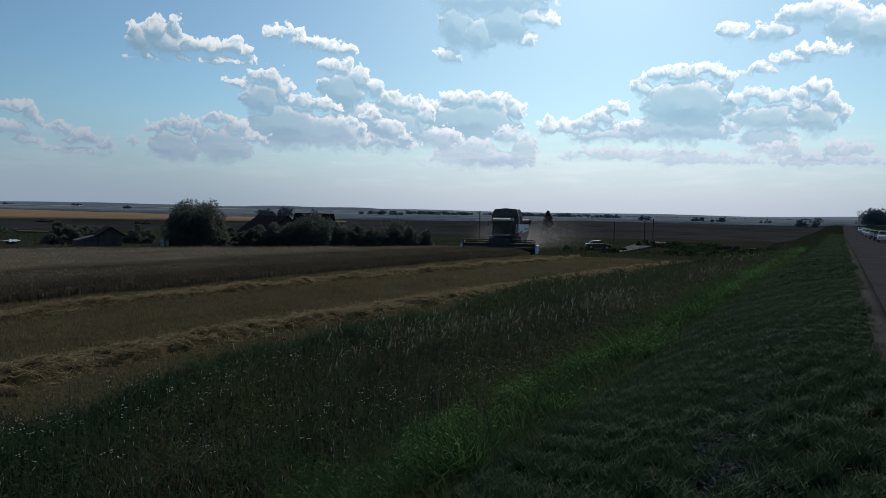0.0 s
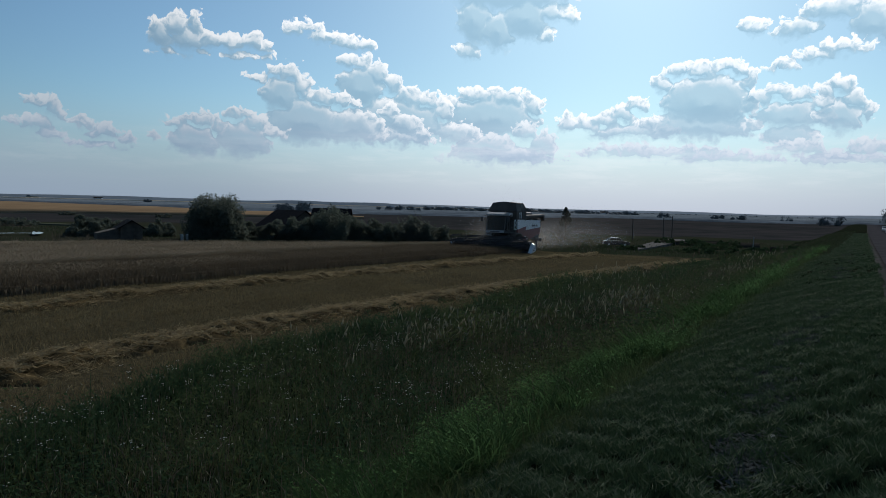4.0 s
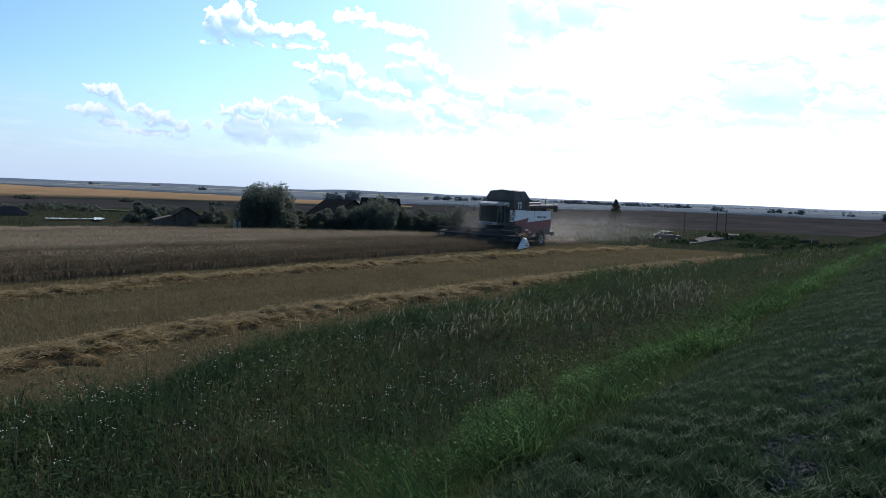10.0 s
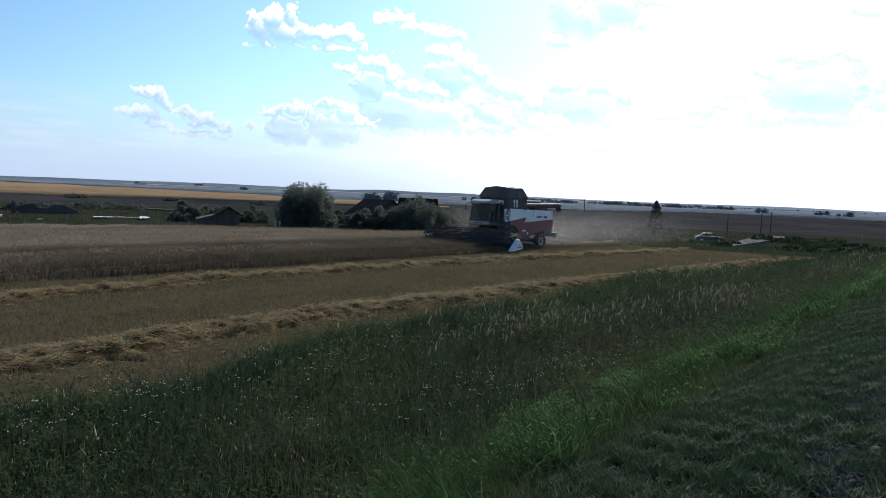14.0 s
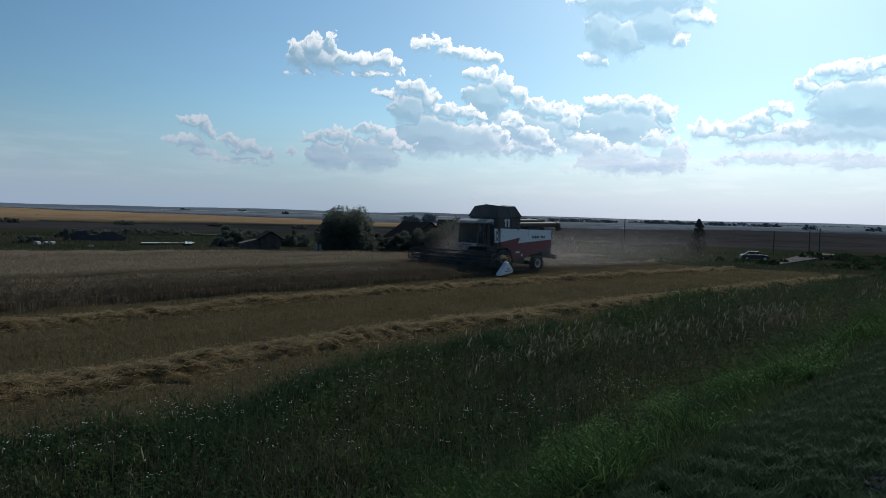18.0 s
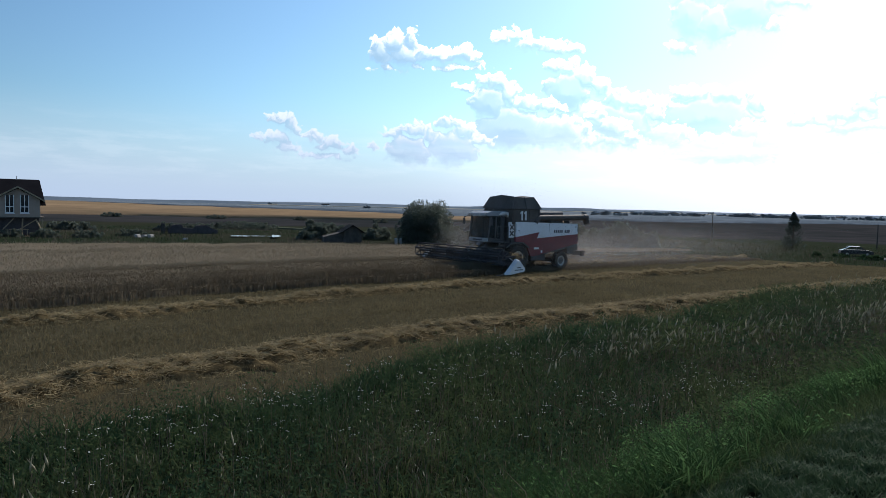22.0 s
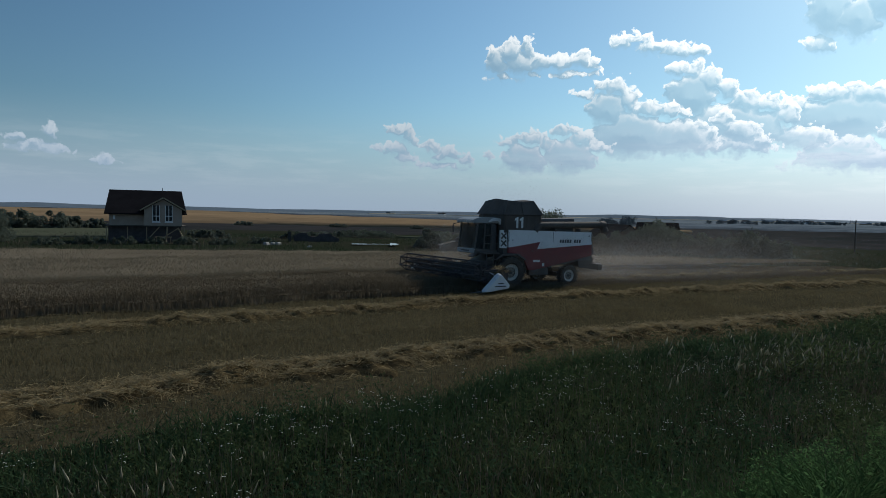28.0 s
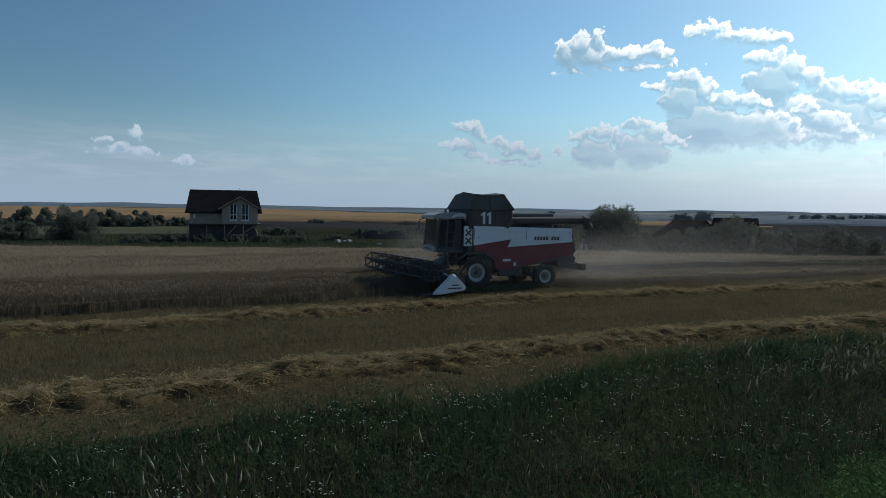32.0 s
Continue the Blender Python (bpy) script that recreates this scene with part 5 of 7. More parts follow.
def build_verge():
    # mown turf on the bank: low tufts with dark hollows between them, and a few pale clippings
    sets, hay = [], []
    for n, y0, y1, s in ((700, -9.0, 1.0, 2.0), (5600, 1.0, 10.0, 1.0), (4600, 10.0, 24.0, 1.5), (2600, 24.0, 75.0, 2.8), (1500, 75.0, 190.0, 7.0)):
        y = rng.uniform(y0, y1, n)
        x = rng.uniform(-3.1, 0.5, n) + road_x(y)
        # hummocks: high where the mower missed, bare and dark between
        bump = patch(x, y, 0.36 * s ** 0.5, 66)
        ok = bump + 0.25 * patch(x, y, 1.3, 51) > rng.uniform(0.25, 0.8, n)
        x, y, bump = x[ok], y[ok], bump[ok]
        size = rng.uniform(0.7, 1.3, len(x)) * (0.35 + 1.1 * bump)
        k = np.repeat(np.arange(len(x)), 36)
        m = len(k)
        a, r = rng.uniform(0, 2 * np.pi, m), np.sqrt(rng.uniform(0, 1, m)) * 0.07 * size[k] * s ** 0.5
        b = on_land(x[k] + np.cos(a) * r, y[k] + np.sin(a) * r)
        sets.append(spikes(b, rng.uniform(0.03, 0.11, m) * size[k], rng.uniform(0.006, 0.012, m) * s, rng.uniform(0.2, 1.3, m)))
        m = n * 7
        y = rng.uniform(y0, y1, m)
        x = rng.uniform(-3.0, 0.45, m) + road_x(y)
        bump = patch(x, y, 0.36 * s ** 0.5, 66)
        ok = bump * (0.5 + 0.7 * patch(x, y, 2.0, 67)) > rng.uniform(0.25, 0.9, m)
        x, y, bump = x[ok], y[ok], bump[ok]
        m = len(x)
        hay.append(spikes(on_land(x, y, 0.03) + np.stack([0 * x, 0 * x, 0.05 * bump], 1), rng.uniform(0.02, 0.06, m), rng.uniform(0.006, 0.011, m) * s, rng.uniform(0.6, 2.2, m)))
    # a worn strip with grey dead thatch along the shoulder
    thatch = []
    for n, y0, y1, s in ((9000, 2.5, 10.0, 1.0), (9000, 10.0, 24.0, 1.5), (6000, 24.0, 60.0, 2.6)):
        y = rng.uniform(y0, y1, n)
        xs = -0.8 + 0.12 * np.sin(y * 0.5) + rng.normal(0, 0.17, n)
        x = xs + road_x(y)
        ok = patch(x, y * 0.5, 0.9, 68) * patch(x, y, 3.0, 69) > rng.uniform(0.12, 0.5, n)
        x, y = x[ok], y[ok]
        m = len(x)
        thatch.append(flat_straws(on_land(x, y, 0.035), rng.uniform(0.03, 0.1, m), rng.uniform(0.006, 0.012, m) * s, rng.normal(0, 0.3, m)))
    v, f = join(*thatch)
    tagged(raw("dead_thatch", v, f, THATCH), "grey dead thatch on a worn strip of the verge", "grass", kind="stuff")
    v, f = join(*sets)
    tagged(raw("mown_turf", v, f, MOWN), "mown roadside grass in low dull green tufts", "grass", kind="stuff")
    v, f = join(*hay)
    tagged(raw("dry_blades", v, f, HAY), "short pale dry blades among the mown turf", "grass", kind="stuff")
    # longer grass where the mower turned away, thinning up the bank
    sets = []
    for n, y0, y1, s in ((12000, 1.5, 14.0, 1.0), (8000, 14.0, 32.0, 1.6), (6000, 32.0, 75.0, 2.8)):
        y = rng.uniform(y0, y1, n)
        xs = -3.7 + abs(rng.normal(0, 0.6, n)) + 0.3 * hills(y, 0 * y, 2.6, 64)
        x = xs + road_x(y)
        ok = patch(x, y, 0.8, 65) > rng.uniform(0.1, 0.7, n)
        x, y, xs = x[ok], y[ok], xs[ok]
        m = len(x)
        h = np.interp(xs, [-3.5, -2.6, -1.6], [0.36, 0.18, 0.08]) * rng.uniform(0.5, 1.3, m)
        sets.append(blades(on_land(x, y), h, rng.uniform(0.007, 0.013, m) * s, rng.uniform(0.2, 1.0, m), 0.5))
    v, f = join(*sets)
    tagged(raw("bank_grass", v, f, WEED), "uneven longer grass down the bank", "grass", kind="stuff")
    # lush strip along the ditch: tussocks of arching blades, thick in some stretches and thin in others
    sets = []
    for n, y0, y1, s in ((190, 3.2, 14.5, 1.1), (330, 2.0, 14.0, 1.0), (400, 14.0, 32.0, 1.5), (220, 32.0, 75.0, 2.6)):
        y = rng.uniform(y0, y1, n)
        xs = rng.normal(-3.85, 0.42, n)
        if n < 200:
            k = rng.integers(0, 13, n)
            y = 3.6 + 0.85 * k + rng.normal(0, 0.2, n)
            xs = -3.75 + 0.3 * np.sin(k * 2.4) + rng.normal(0, 0.2, n)
        x = xs + road_x(y)
        ok = (xs < -2.9 + 0.15 * np.sin(y * 1.7)) & (n < 200) | (xs < -2.9 + 0.15 * np.sin(y * 1.7)) & (patch(x, y, 3.4, 53) > rng.uniform(0.3, 0.8, n))
        x, y = x[ok], y[ok]
        size = rng.uniform(0.6, 1.25, len(x)) * (0.65 + 0.7 * patch(x, y, 3.4, 53))
        k = np.repeat(np.arange(len(x)), 64)
        m = len(k)
        a, r = rng.uniform(0, 2 * np.pi, m), np.sqrt(rng.uniform(0, 1, m)) * 0.24 * size[k]
        b = on_land(x[k] + np.cos(a) * r, y[k] + np.sin(a) * r)
        sets.append(blades(b, rng.uniform(0.3, 0.7, m) * size[k] * (1.1 - r / (0.4 * size[k])), rng.uniform(0.012, 0.022, m) * s, rng.uniform(0.2, 1.0, m), 0.7))
    # tall tussocks where the bank meets the ditch
    for x, y, r in ((-4.7, 6.2, 0.34), (-5.2, 6.7, 0.28), (-4.3, 5.6, 0.26)):
        n = 420
        a, q = rng.uniform(0, 2 * np.pi, n), np.sqrt(rng.uniform(0, 1, n)) * r
        sets.append(blades(on_land(x + np.cos(a) * q, y + np.sin(a) * q), rng.uniform(0.25, 0.6, n), rng.uniform(0.010, 0.018, n), rng.uniform(0.2, 0.9, n), 0.6))
    v, f = join(*sets)
    tagged(raw("ditch_grass", v, f, LUSH), "lush bright green grass in tussocks along the ditch", "grass", kind="stuff")


build_verge()


def build_weeds():
    green, dark, dry, seed, petal = [], [], [], [], []
    for n, y0, y1, s in ((78000, -16.0, 14.0, 1.05), (52000, 14.0, 34.0, 1.5), (34000, 34.0, 80.0, 2.6)):
        xs = rng.uniform(-14.2, -3.6, n)
        y = rng.uniform(y0, y1, n)
        x = xs + road_x(y) * np.clip((xs + 12) / 8, 0, 1)
        ok = x > weed_edge(y)
        x, y = x[ok], y[ok]
        m = len(x)
        near = np.clip((x - weed_edge(y)) / 3.2, 0, 1)
        k = patch(x, y, 3.2, 55)
        h = rng.uniform(0.16, 0.44, m) * (0.4 + 0.7 * k + 0.8 * patch(x, y, 1.1, 63) ** 2)
        w = rng.uniform(0.010, 0.02, m) * s
        b = on_land(x, y)
        is_dark = rng.random(m) < np.clip(1.25 - near * 1.1, 0.12, 0.85)
        is_dry = (~is_dark) & (rng.random(m) < 0.14 + 0.45 * np.clip((y - 15) / 8, 0, 1) * np.clip((x + 9.0) / 2.5, 0, 1) + 0.5 * (patch(x, y, 4.5, 56) > 0.55) * np.clip((y - 6) / 8, 0.2, 1))
        g = ~(is_dark | is_dry)
        green.append(blades(b[g], h[g], w[g], rng.uniform(0.2, 1.1, g.sum())))
        dark.append(blades(b[is_dark], h[is_dark] * 1.05, w[is_dark] * 1.7, rng.uniform(0.2, 1.0, is_dark.sum())))
        dry.append(blades(b[is_dry], h[is_dry] * 1.3, w[is_dry] * 0.7, rng.uniform(0.05, 0.5, is_dry.sum())))
    # tall grass with pale plumes, in drifts
    for cx, cy, rx, ry, n in ((-9.3, 16.0, 2.4, 5.0, 80), (-7.6, 19.5, 1.9, 4.0, 90), (-6.3, 24.0, 1.3, 3.8, 170), (-8.6, 1.3, 1.0, 2.2, 34), (-9.0, 15.3, 1.2, 2.4, 50), (-9.5, 34.0, 2.0, 8.0, 70), (-5.0, 58.0, 1.5, 8.0, 60), (-4.8, 42.0, 1.2, 6.0, 50)):
        x, y = rng.normal(cx, rx * 0.5, n), rng.normal(cy, ry * 0.5, n)
        b = on_land(x, y)
        h = rng.uniform(0.55, 1.0, n)
        dry.append(blades(b, h, np.full(n, 0.009), np.full(n, 0.05)))
        lean = np.stack([rng.normal(0.04, 0.06, n), rng.normal(-0.03, 0.06, n), rng.uniform(0.14, 0.26, n)], 1)
        seed.append(spindles(b + np.stack([0 * h, 0 * h, h * 0.97], 1), h, rng.uniform(0.013, 0.022, n) * (1.45 if cy > 10 else 0.9), lean * (1.15 if cy > 10 else 1.0)))
    # thin drifts of stems with small heads
    n = 3000
    xs, y = rng.uniform(-11.8, -4.5, n), rng.uniform(-14, 50, n)
    x = xs + road_x(y) * 0.5
    b = on_land(x, y)
    h = rng.uniform(0.5, 0.85, n)
    dry.append(blades(b, h, rng.uniform(0.006, 0.011, n), rng.uniform(0.02, 0.12, n)))
    seed.append(spindles(b + np.stack([0 * h, 0 * h, h * 0.97], 1), h, rng.uniform(0.004, 0.010, n), np.stack([rng.normal(0, 0.02, n), rng.normal(0, 0.02, n), rng.uniform(0.04, 0.11, n)], 1)))
    # white umbels and daisies, in loose groups
    for cx, cy, rx, ry, n in ((-10.4, 10.5, 0.9, 3.4, 150), (-9.6, 16.0, 0.8, 3.0, 90), (-6.2, 12.5, 0.9, 2.4, 90), (-8.4, 2.2, 0.8, 1.6, 70), (-10.6, 4.5, 0.8, 3.0, 110), (-8.0, 8.5, 2.2, 4.5, 80), (-5.4, 27.0, 1.0, 5.0, 110), (-7.5, 20.0, 2.5, 7.0, 90), (-10.8, -4.0, 0.8, 3.0, 60)):
        n = n // 6
        x, y = rng.normal(cx, rx * 0.7, n), rng.normal(cy, ry * 0.7, n)
        x, y = np.repeat(x, 4), np.repeat(y, 4)
        n = len(x)
        x, y = x + rng.normal(0, 0.12, n), y + rng.normal(0, 0.12, n)
        b = on_land(x, y)
        h = rng.uniform(0.4, 0.72, n)
        green.append(blades(b, h, np.full(n, 0.009), np.full(n, 0.04)))
        for q in range(3):
            o = np.stack([rng.normal(0, 0.03, n), rng.normal(0, 0.03, n), h * 0.97 + rng.uniform(-0.02, 0.02, n)], 1)
            petal.append(spindles(b + o, h, rng.uniform(0.009, 0.02, n), np.stack([0 * h, 0 * h, np.full(n, 0.014)], 1)))
    for name, sets, mat, label in (("weeds", green, WEED, "rank roadside weeds and grass, dull green"), ("herbs", dark, WEED_DARK, "dark leafy herbs along the edge of the stubble"), ("dry_stems", dry, DRY_STEM, "dry brown stems among the weeds"), ("seed_heads", seed, SEED, "pale feathery grass seed heads"), ("white_flowers", petal, PETAL, "small white wildflowers in loose groups")):
        v, f = join(*sets)
        tagged(raw(name, v, f, mat), label, "plants", kind="stuff")


build_weeds()


def build_leafy():
    """Broad-leaved herbs in clumps among the weeds, and bushy tufts in the lush strip."""
    def clumps(x, y, leaves, radius, tall, size):
        n = len(x)
        k = np.repeat(np.arange(n), leaves)
        m = len(k)
        px = x[k] + rng.normal(0, 1, m) * radius[k]
        py = y[k] + rng.normal(0, 1, m) * radius[k]
        pz = land(px, py) + rng.uniform(0.1, 1.0, m) ** 0.7 * tall[k]
        p = np.stack([px, py, pz], 1)
        a = rng.normal(0, 1, (m, 3)) * [1, 1, 0.6]
        a /= np.linalg.norm(a, axis=1)[:, None]
        b = np.cross(a, rng.normal(0, 1, (m, 3)))
        b /= np.linalg.norm(b, axis=1)[:, None]
        s = rng.uniform(0.6, 1.4, m)[:, None] * size
        v = np.stack([p - a * s, p + b * s * 0.4, p + a * s, p - b * s * 0.4], 1).reshape(-1, 3)
        i = np.arange(m)[:, None] * 4
        return v, np.concatenate([i + [0, 1, 2], i + [0, 2, 3]], 0)
    near, dark, lush = [], [], []
    for n, y0, y1, s in ((3000, -15.0, 16.0, 1.0), (1700, 16.0, 40.0, 1.5), (700, 40.0, 75.0, 2.4)):
        xs, y = rng.uniform(-13.2, -4.2, n), rng.uniform(y0, y1, n)
        x = xs + road_x(y) * np.clip((xs + 12) / 8, 0, 1)
        ok = (x > weed_edge(y) + 0.3)
        x, y = x[ok], y[ok]
        d = patch(x, y, 5.0, 59) > 0.5
        for sel, out in ((d, dark), (~d, near)):
            m = int(sel.sum())
            out.append(clumps(x[sel], y[sel], 34, rng.uniform(0.06, 0.24, m), rng.uniform(0.2, 0.95, m), 0.030 * s))
        n = n // 5
        y = rng.uniform(max(y0, 2.0), y1, n)
        x = rng.normal(-3.9, 0.45, n) + road_x(y)
        ok = patch(x, y, 3.4, 53) > 0.55
        x, y = x[ok], y[ok]
        lush.append(clumps(x, y, 70, rng.uniform(0.12, 0.3, len(x)), rng.uniform(0.3, 0.65, len(x)), 0.022 * s))
    # rounded bushy herbs in the ditch: where, how wide and how tall
    for x, y, r, t in ((-4.15, 7.7, 0.42, 0.85), (-3.75, 8.5, 0.3, 0.6), (-3.75, 9.9, 0.36, 0.75), (-4.3, 10.3, 0.34, 0.8), (-3.6, 11.9, 0.36, 0.7), (-3.9, 13.0, 0.3, 0.65), (-3.7, 14.5, 0.4, 0.6), (-4.5, 8.9, 0.36, 0.7), (-3.4, 16.4, 0.35, 0.5), (-3.4, 20.0, 0.4, 0.55), (-3.1, 23.0, 0.4, 0.5), (-4.6, 5.2, 0.3, 0.55)):
        q = np.array([[x, y]]) + rng.normal(0, r * 0.55, (9, 2))
        lush.append(clumps(q[:, 0], q[:, 1], 240, np.full(9, r * 0.32), rng.uniform(0.55, 1.0, 9) * t, 0.018))
    for name, sets, mat, label in (("leafy_herbs", near, WEED, "leafy wild herbs in clumps"), ("leafy_herbs", dark, WEED_DARK, "dark leafy wild herbs in clumps"), ("ditch_herbs", lush, LUSH_HERB, "bright bushy herbs along the ditch")):
        v, f = join(*sets)
        tagged(raw(name, v, f, mat), label, "plants", kind="stuff")


build_leafy()


def build_rank_meadow():
    """Tall weeds and rough grass over the low ground beyond the field."""
    n = 48000
    yaw = rng.uniform(-3, 104, n)
    d = rng.uniform(52, 150, n)
    x, y = -np.sin(np.radians(yaw)) * d, np.cos(np.radians(yaw)) * d
    ok = (crest(x, y) > 0.6) & (x - road_x(y) < -4.0)
    pond = (yaw > 59.0) & (yaw < 64) & (d > 92) & (d < 116)
    ok &= ~pond
    x, y = x[ok], y[ok]
    m = len(x)
    k = patch(x, y, 11.0, 57)
    h = rng.uniform(0.15, 0.5, m) * (0.5 + k)
    v, f = blades(on_land(x, y), h, rng.uniform(0.04, 0.09, m), rng.uniform(0.1, 0.7, m))
    brown = ((patch(x, y, 17.0, 58) > 0.6) & (np.degrees(np.arctan2(-x, y)) > 27)) | (rng.random(m) < 0.12)
    f = f.reshape(3, m, 3)
    for name, sel, mat, label in (("meadow_grass", ~brown, MEADOW_GRASS, "rough green grass on the low meadow"), ("meadow_weeds", brown, DRY_STEM, "dry brown weeds on the low meadow")):
        idx = np.where(sel)[0]
        vv = v.reshape(m, 5, 3)[idx].reshape(-1, 3)
        i = np.arange(len(idx))[:, None] * 5
        ff = np.concatenate([i + [0, 1, 2], i + [0, 2, 3], i + [3, 2, 4]], 0)
        tagged(raw(name, vv, ff, mat), label, "plants", kind="stuff")


def build_far_bank():
    """Rough grass on the bank where it runs off along the road."""
    n = 7000
    y = rng.uniform(55, 210, n)
    x = rng.uniform(-9.0, -2.2, n) + road_x(y)
    v, f = blades(on_land(x, y), rng.uniform(0.12, 0.4, n), rng.uniform(0.05, 0.1, n), rng.uniform(0.2, 0.9, n))
    tagged(raw("bank_grass", v, f, MEADOW_GRASS), "rough dull grass on the far bank", "grass", kind="stuff")


build_far_bank()
build_rank_meadow()

# ---------------------------------------------------------------- trees and bushes


def leaf_cloud(n, centres, radii, size):
    """Small leaves, two triangles each, scattered through clumps."""
    k = rng.integers(0, len(centres), n)
    d = rng.normal(0, 1, (n, 3))
    d /= np.linalg.norm(d, axis=1)[:, None]
    r = rng.uniform(0.45, 1.08, n) ** 0.6
    p = centres[k] + d * radii[k][:, None] * r[:, None]
    a = rng.normal(0, 1, (n, 3))
    a /= np.linalg.norm(a, axis=1)[:, None]
    b = np.cross(a, rng.normal(0, 1, (n, 3)))
    b /= np.linalg.norm(b, axis=1)[:, None]
    s = rng.uniform(0.6, 1.3, n)[:, None] * size
    v = np.stack([p - a * s, p + b * s * 0.45, p + a * s, p - b * s * 0.45], 1).reshape(-1, 3)
    i = np.arange(n)[:, None] * 4
    return v, np.concatenate([i + [0, 1, 2], i + [0, 2, 3]], 0)


def bush(yaw, dist, wide, tall, mat, label, leaves=5000, size=0.2, name="bush", sprigs=0, trunk=0.12, z=None, category="bush"):
    """A rounded bush: stems from the ground and a ragged crown of clumped leaves."""
    x, y = bearing(yaw, dist)
    z = float(land(x, y)) if z is None else z
    t = new(name)
    t.matrix_basis = pose(x, y, z - 0.05)
    tagged(t, label, category)
    n = int(max(24, leaves // 90) * max(1.0, wide / tall * 0.6))
    u = rng.normal(0, 1, (n, 3))
    u /= np.linalg.norm(u, axis=1)[:, None]
    u[:, 2] = abs(u[:, 2])
    rr = rng.uniform(0.3, 1.0, n) ** 0.45
    side = np.hypot(u[:, 0], u[:, 1]) + 1e-6
    u[:, :2] *= (side ** 0.72 / side)[:, None]
    c = u * rr[:, None] * np.array([wide * 0.42, wide * 0.42, tall * 0.86])
    c[:, :2] *= (1.0 - 0.12 * (c[:, 2:] < tall * 0.2))
    c[: n // 3, 2] *= 0.35
    rad = rng.uniform(0.11, 0.18, n) * min(wide, tall * 1.2)
    v, f = leaf_cloud(int(leaves * (3.2 if leaves >= 3000 else 1.5)), c, rad, size * (0.82 if leaves >= 3000 else 1.25))
    if sprigs:
        top = c[np.argsort(-c[:, 2])[: max(6, n // 4)]]
        k = rng.integers(0, len(top), sprigs)
        base = top[k] + rng.normal(0, 0.25, (sprigs, 3))
        for q in range(7):
            w = base + np.stack([rng.normal(0, 0.12, sprigs), rng.normal(0, 0.12, sprigs), rng.uniform(0.1, 0.7, sprigs) + rad.mean() * 0.6], 1)
            v, f = join((v, f), leaf_cloud(sprigs, w, np.full(sprigs, 0.05), size * 0.8))
    v[:, 2] = np.maximum(v[:, 2], 0.02)
    crown = raw("crown", v, f, mat)
    crown.parent = t
    bm = bm_new()
    for k in range(6):
        a = 2 * math.pi * k / 6 + 0.3
        g = c[k % n]
        mid = Vector((math.cos(a) * wide * 0.08, math.sin(a) * wide * 0.08, tall * 0.25))
        rod(bm, (math.cos(a) * 0.15, math.sin(a) * 0.15, -0.1), mid, trunk, trunk * 0.7, 6)
        rod(bm, mid, (g[0] * 0.8, g[1] * 0.8, g[2]), trunk * 0.7, trunk * 0.25, 6)
    part("trunk", bm, BARK, t)
    return t


def conifer(yaw, dist, wide, tall, label, name="conifer"):
    x, y = bearing(yaw, dist)
    t = new(name)
    t.matrix_basis = pose(x, y, float(land(x, y)) - 0.05)
    tagged(t, label, "tree")
    bm = bm_new()
    rod(bm, (0, 0, 0), (0, 0, tall * 0.97), 0.14, 0.03, 8)
    for k in range(26):
        h = tall * (0.1 + 0.82 * k / 25)
        r = wide * 0.5 * (1 - h / tall) ** 0.8
        a = k * 2.4
        rod(bm, (0, 0, h), (math.cos(a) * r, math.sin(a) * r, h - 0.12), 0.03, 0.01, 5)
    part("trunk", bm, BARK, t)
    n = 110
    h = np.sort(rng.uniform(0.05, 0.97, n)) * tall
    r = wide * 0.5 * (1 - h / tall) ** 0.75 * rng.uniform(0.35, 1.05, n)
    a = rng.uniform(0, 2 * np.pi, n)
    c = np.stack([np.cos(a) * r, np.sin(a) * r, h], 1)
    v, f = leaf_cloud(8000, c, 0.12 + 0.16 * wide * (1 - h / tall), 0.1)
    v[:, 2] = np.maximum(v[:, 2], 0.05)
    crown = raw("crown", v, f, NEEDLE)
    crown.parent = t
    return t


bush(47.7, 99.0, 8.9, 7.0, LEAF, "big round dark green bush at the far edge of the wheat", 15000, 0.19)
bush(38.6, 100.0, 7.0, 5.6, LEAF, "dark bush with upright sprigs beside the barn", 7000, 0.17, sprigs=120)
bush(43.2, 102.0, 5.0, 3.2, LEAF, "low dark bush hiding the barn wall", 4000, 0.16)
bush(41.2, 102.0, 6.0, 4.2, LEAF, "low dark bush in front of the barn", 5000, 0.16)
bush(39.8, 101.0, 6.0, 4.4, LEAF, "dark bush against the barn", 5000, 0.16)
bush(35.6, 104.0, 6.4, 4.0, LEAF, "low rounded dark green bush", 4500, 0.17)
bush(31.6, 106.0, 7.4, 4.6, LEAF_GREY, "wide grey-green willow bush", 5500, 0.18, sprigs=40)
bush(36.9, 103.0, 5.0, 3.8, LEAF, "dark bush in the hedge by the barn", 4000, 0.16)
bush(45.6, 104.0, 4.4, 3.0, LEAF, "low bush in the hedge", 3000, 0.16)
bush(34.4, 105.0, 6.0, 3.4, LEAF, "low dark bush in the hedge", 4000, 0.16)
bush(29.8, 108.0, 5.0, 3.4, LEAF_GREY, "low grey-green bush at the hedge end", 3500, 0.17)
bush(33.6, 110.0, 5.0, 3.4, LEAF_GREY, "low willow bush among others", 3500, 0.17)
bush(57.0, 104.0, 5.8, 3.2, LEAF, "low spreading bush beside the pond", 3500, 0.17)
bush(51.8, 108.0, 5.0, 2.8, LEAF, "low bush beside the shed", 3000, 0.16)
bush(44.5, 104.0, 5.0, 2.6, LEAF, "low bush in a hedge", 3000, 0.16)
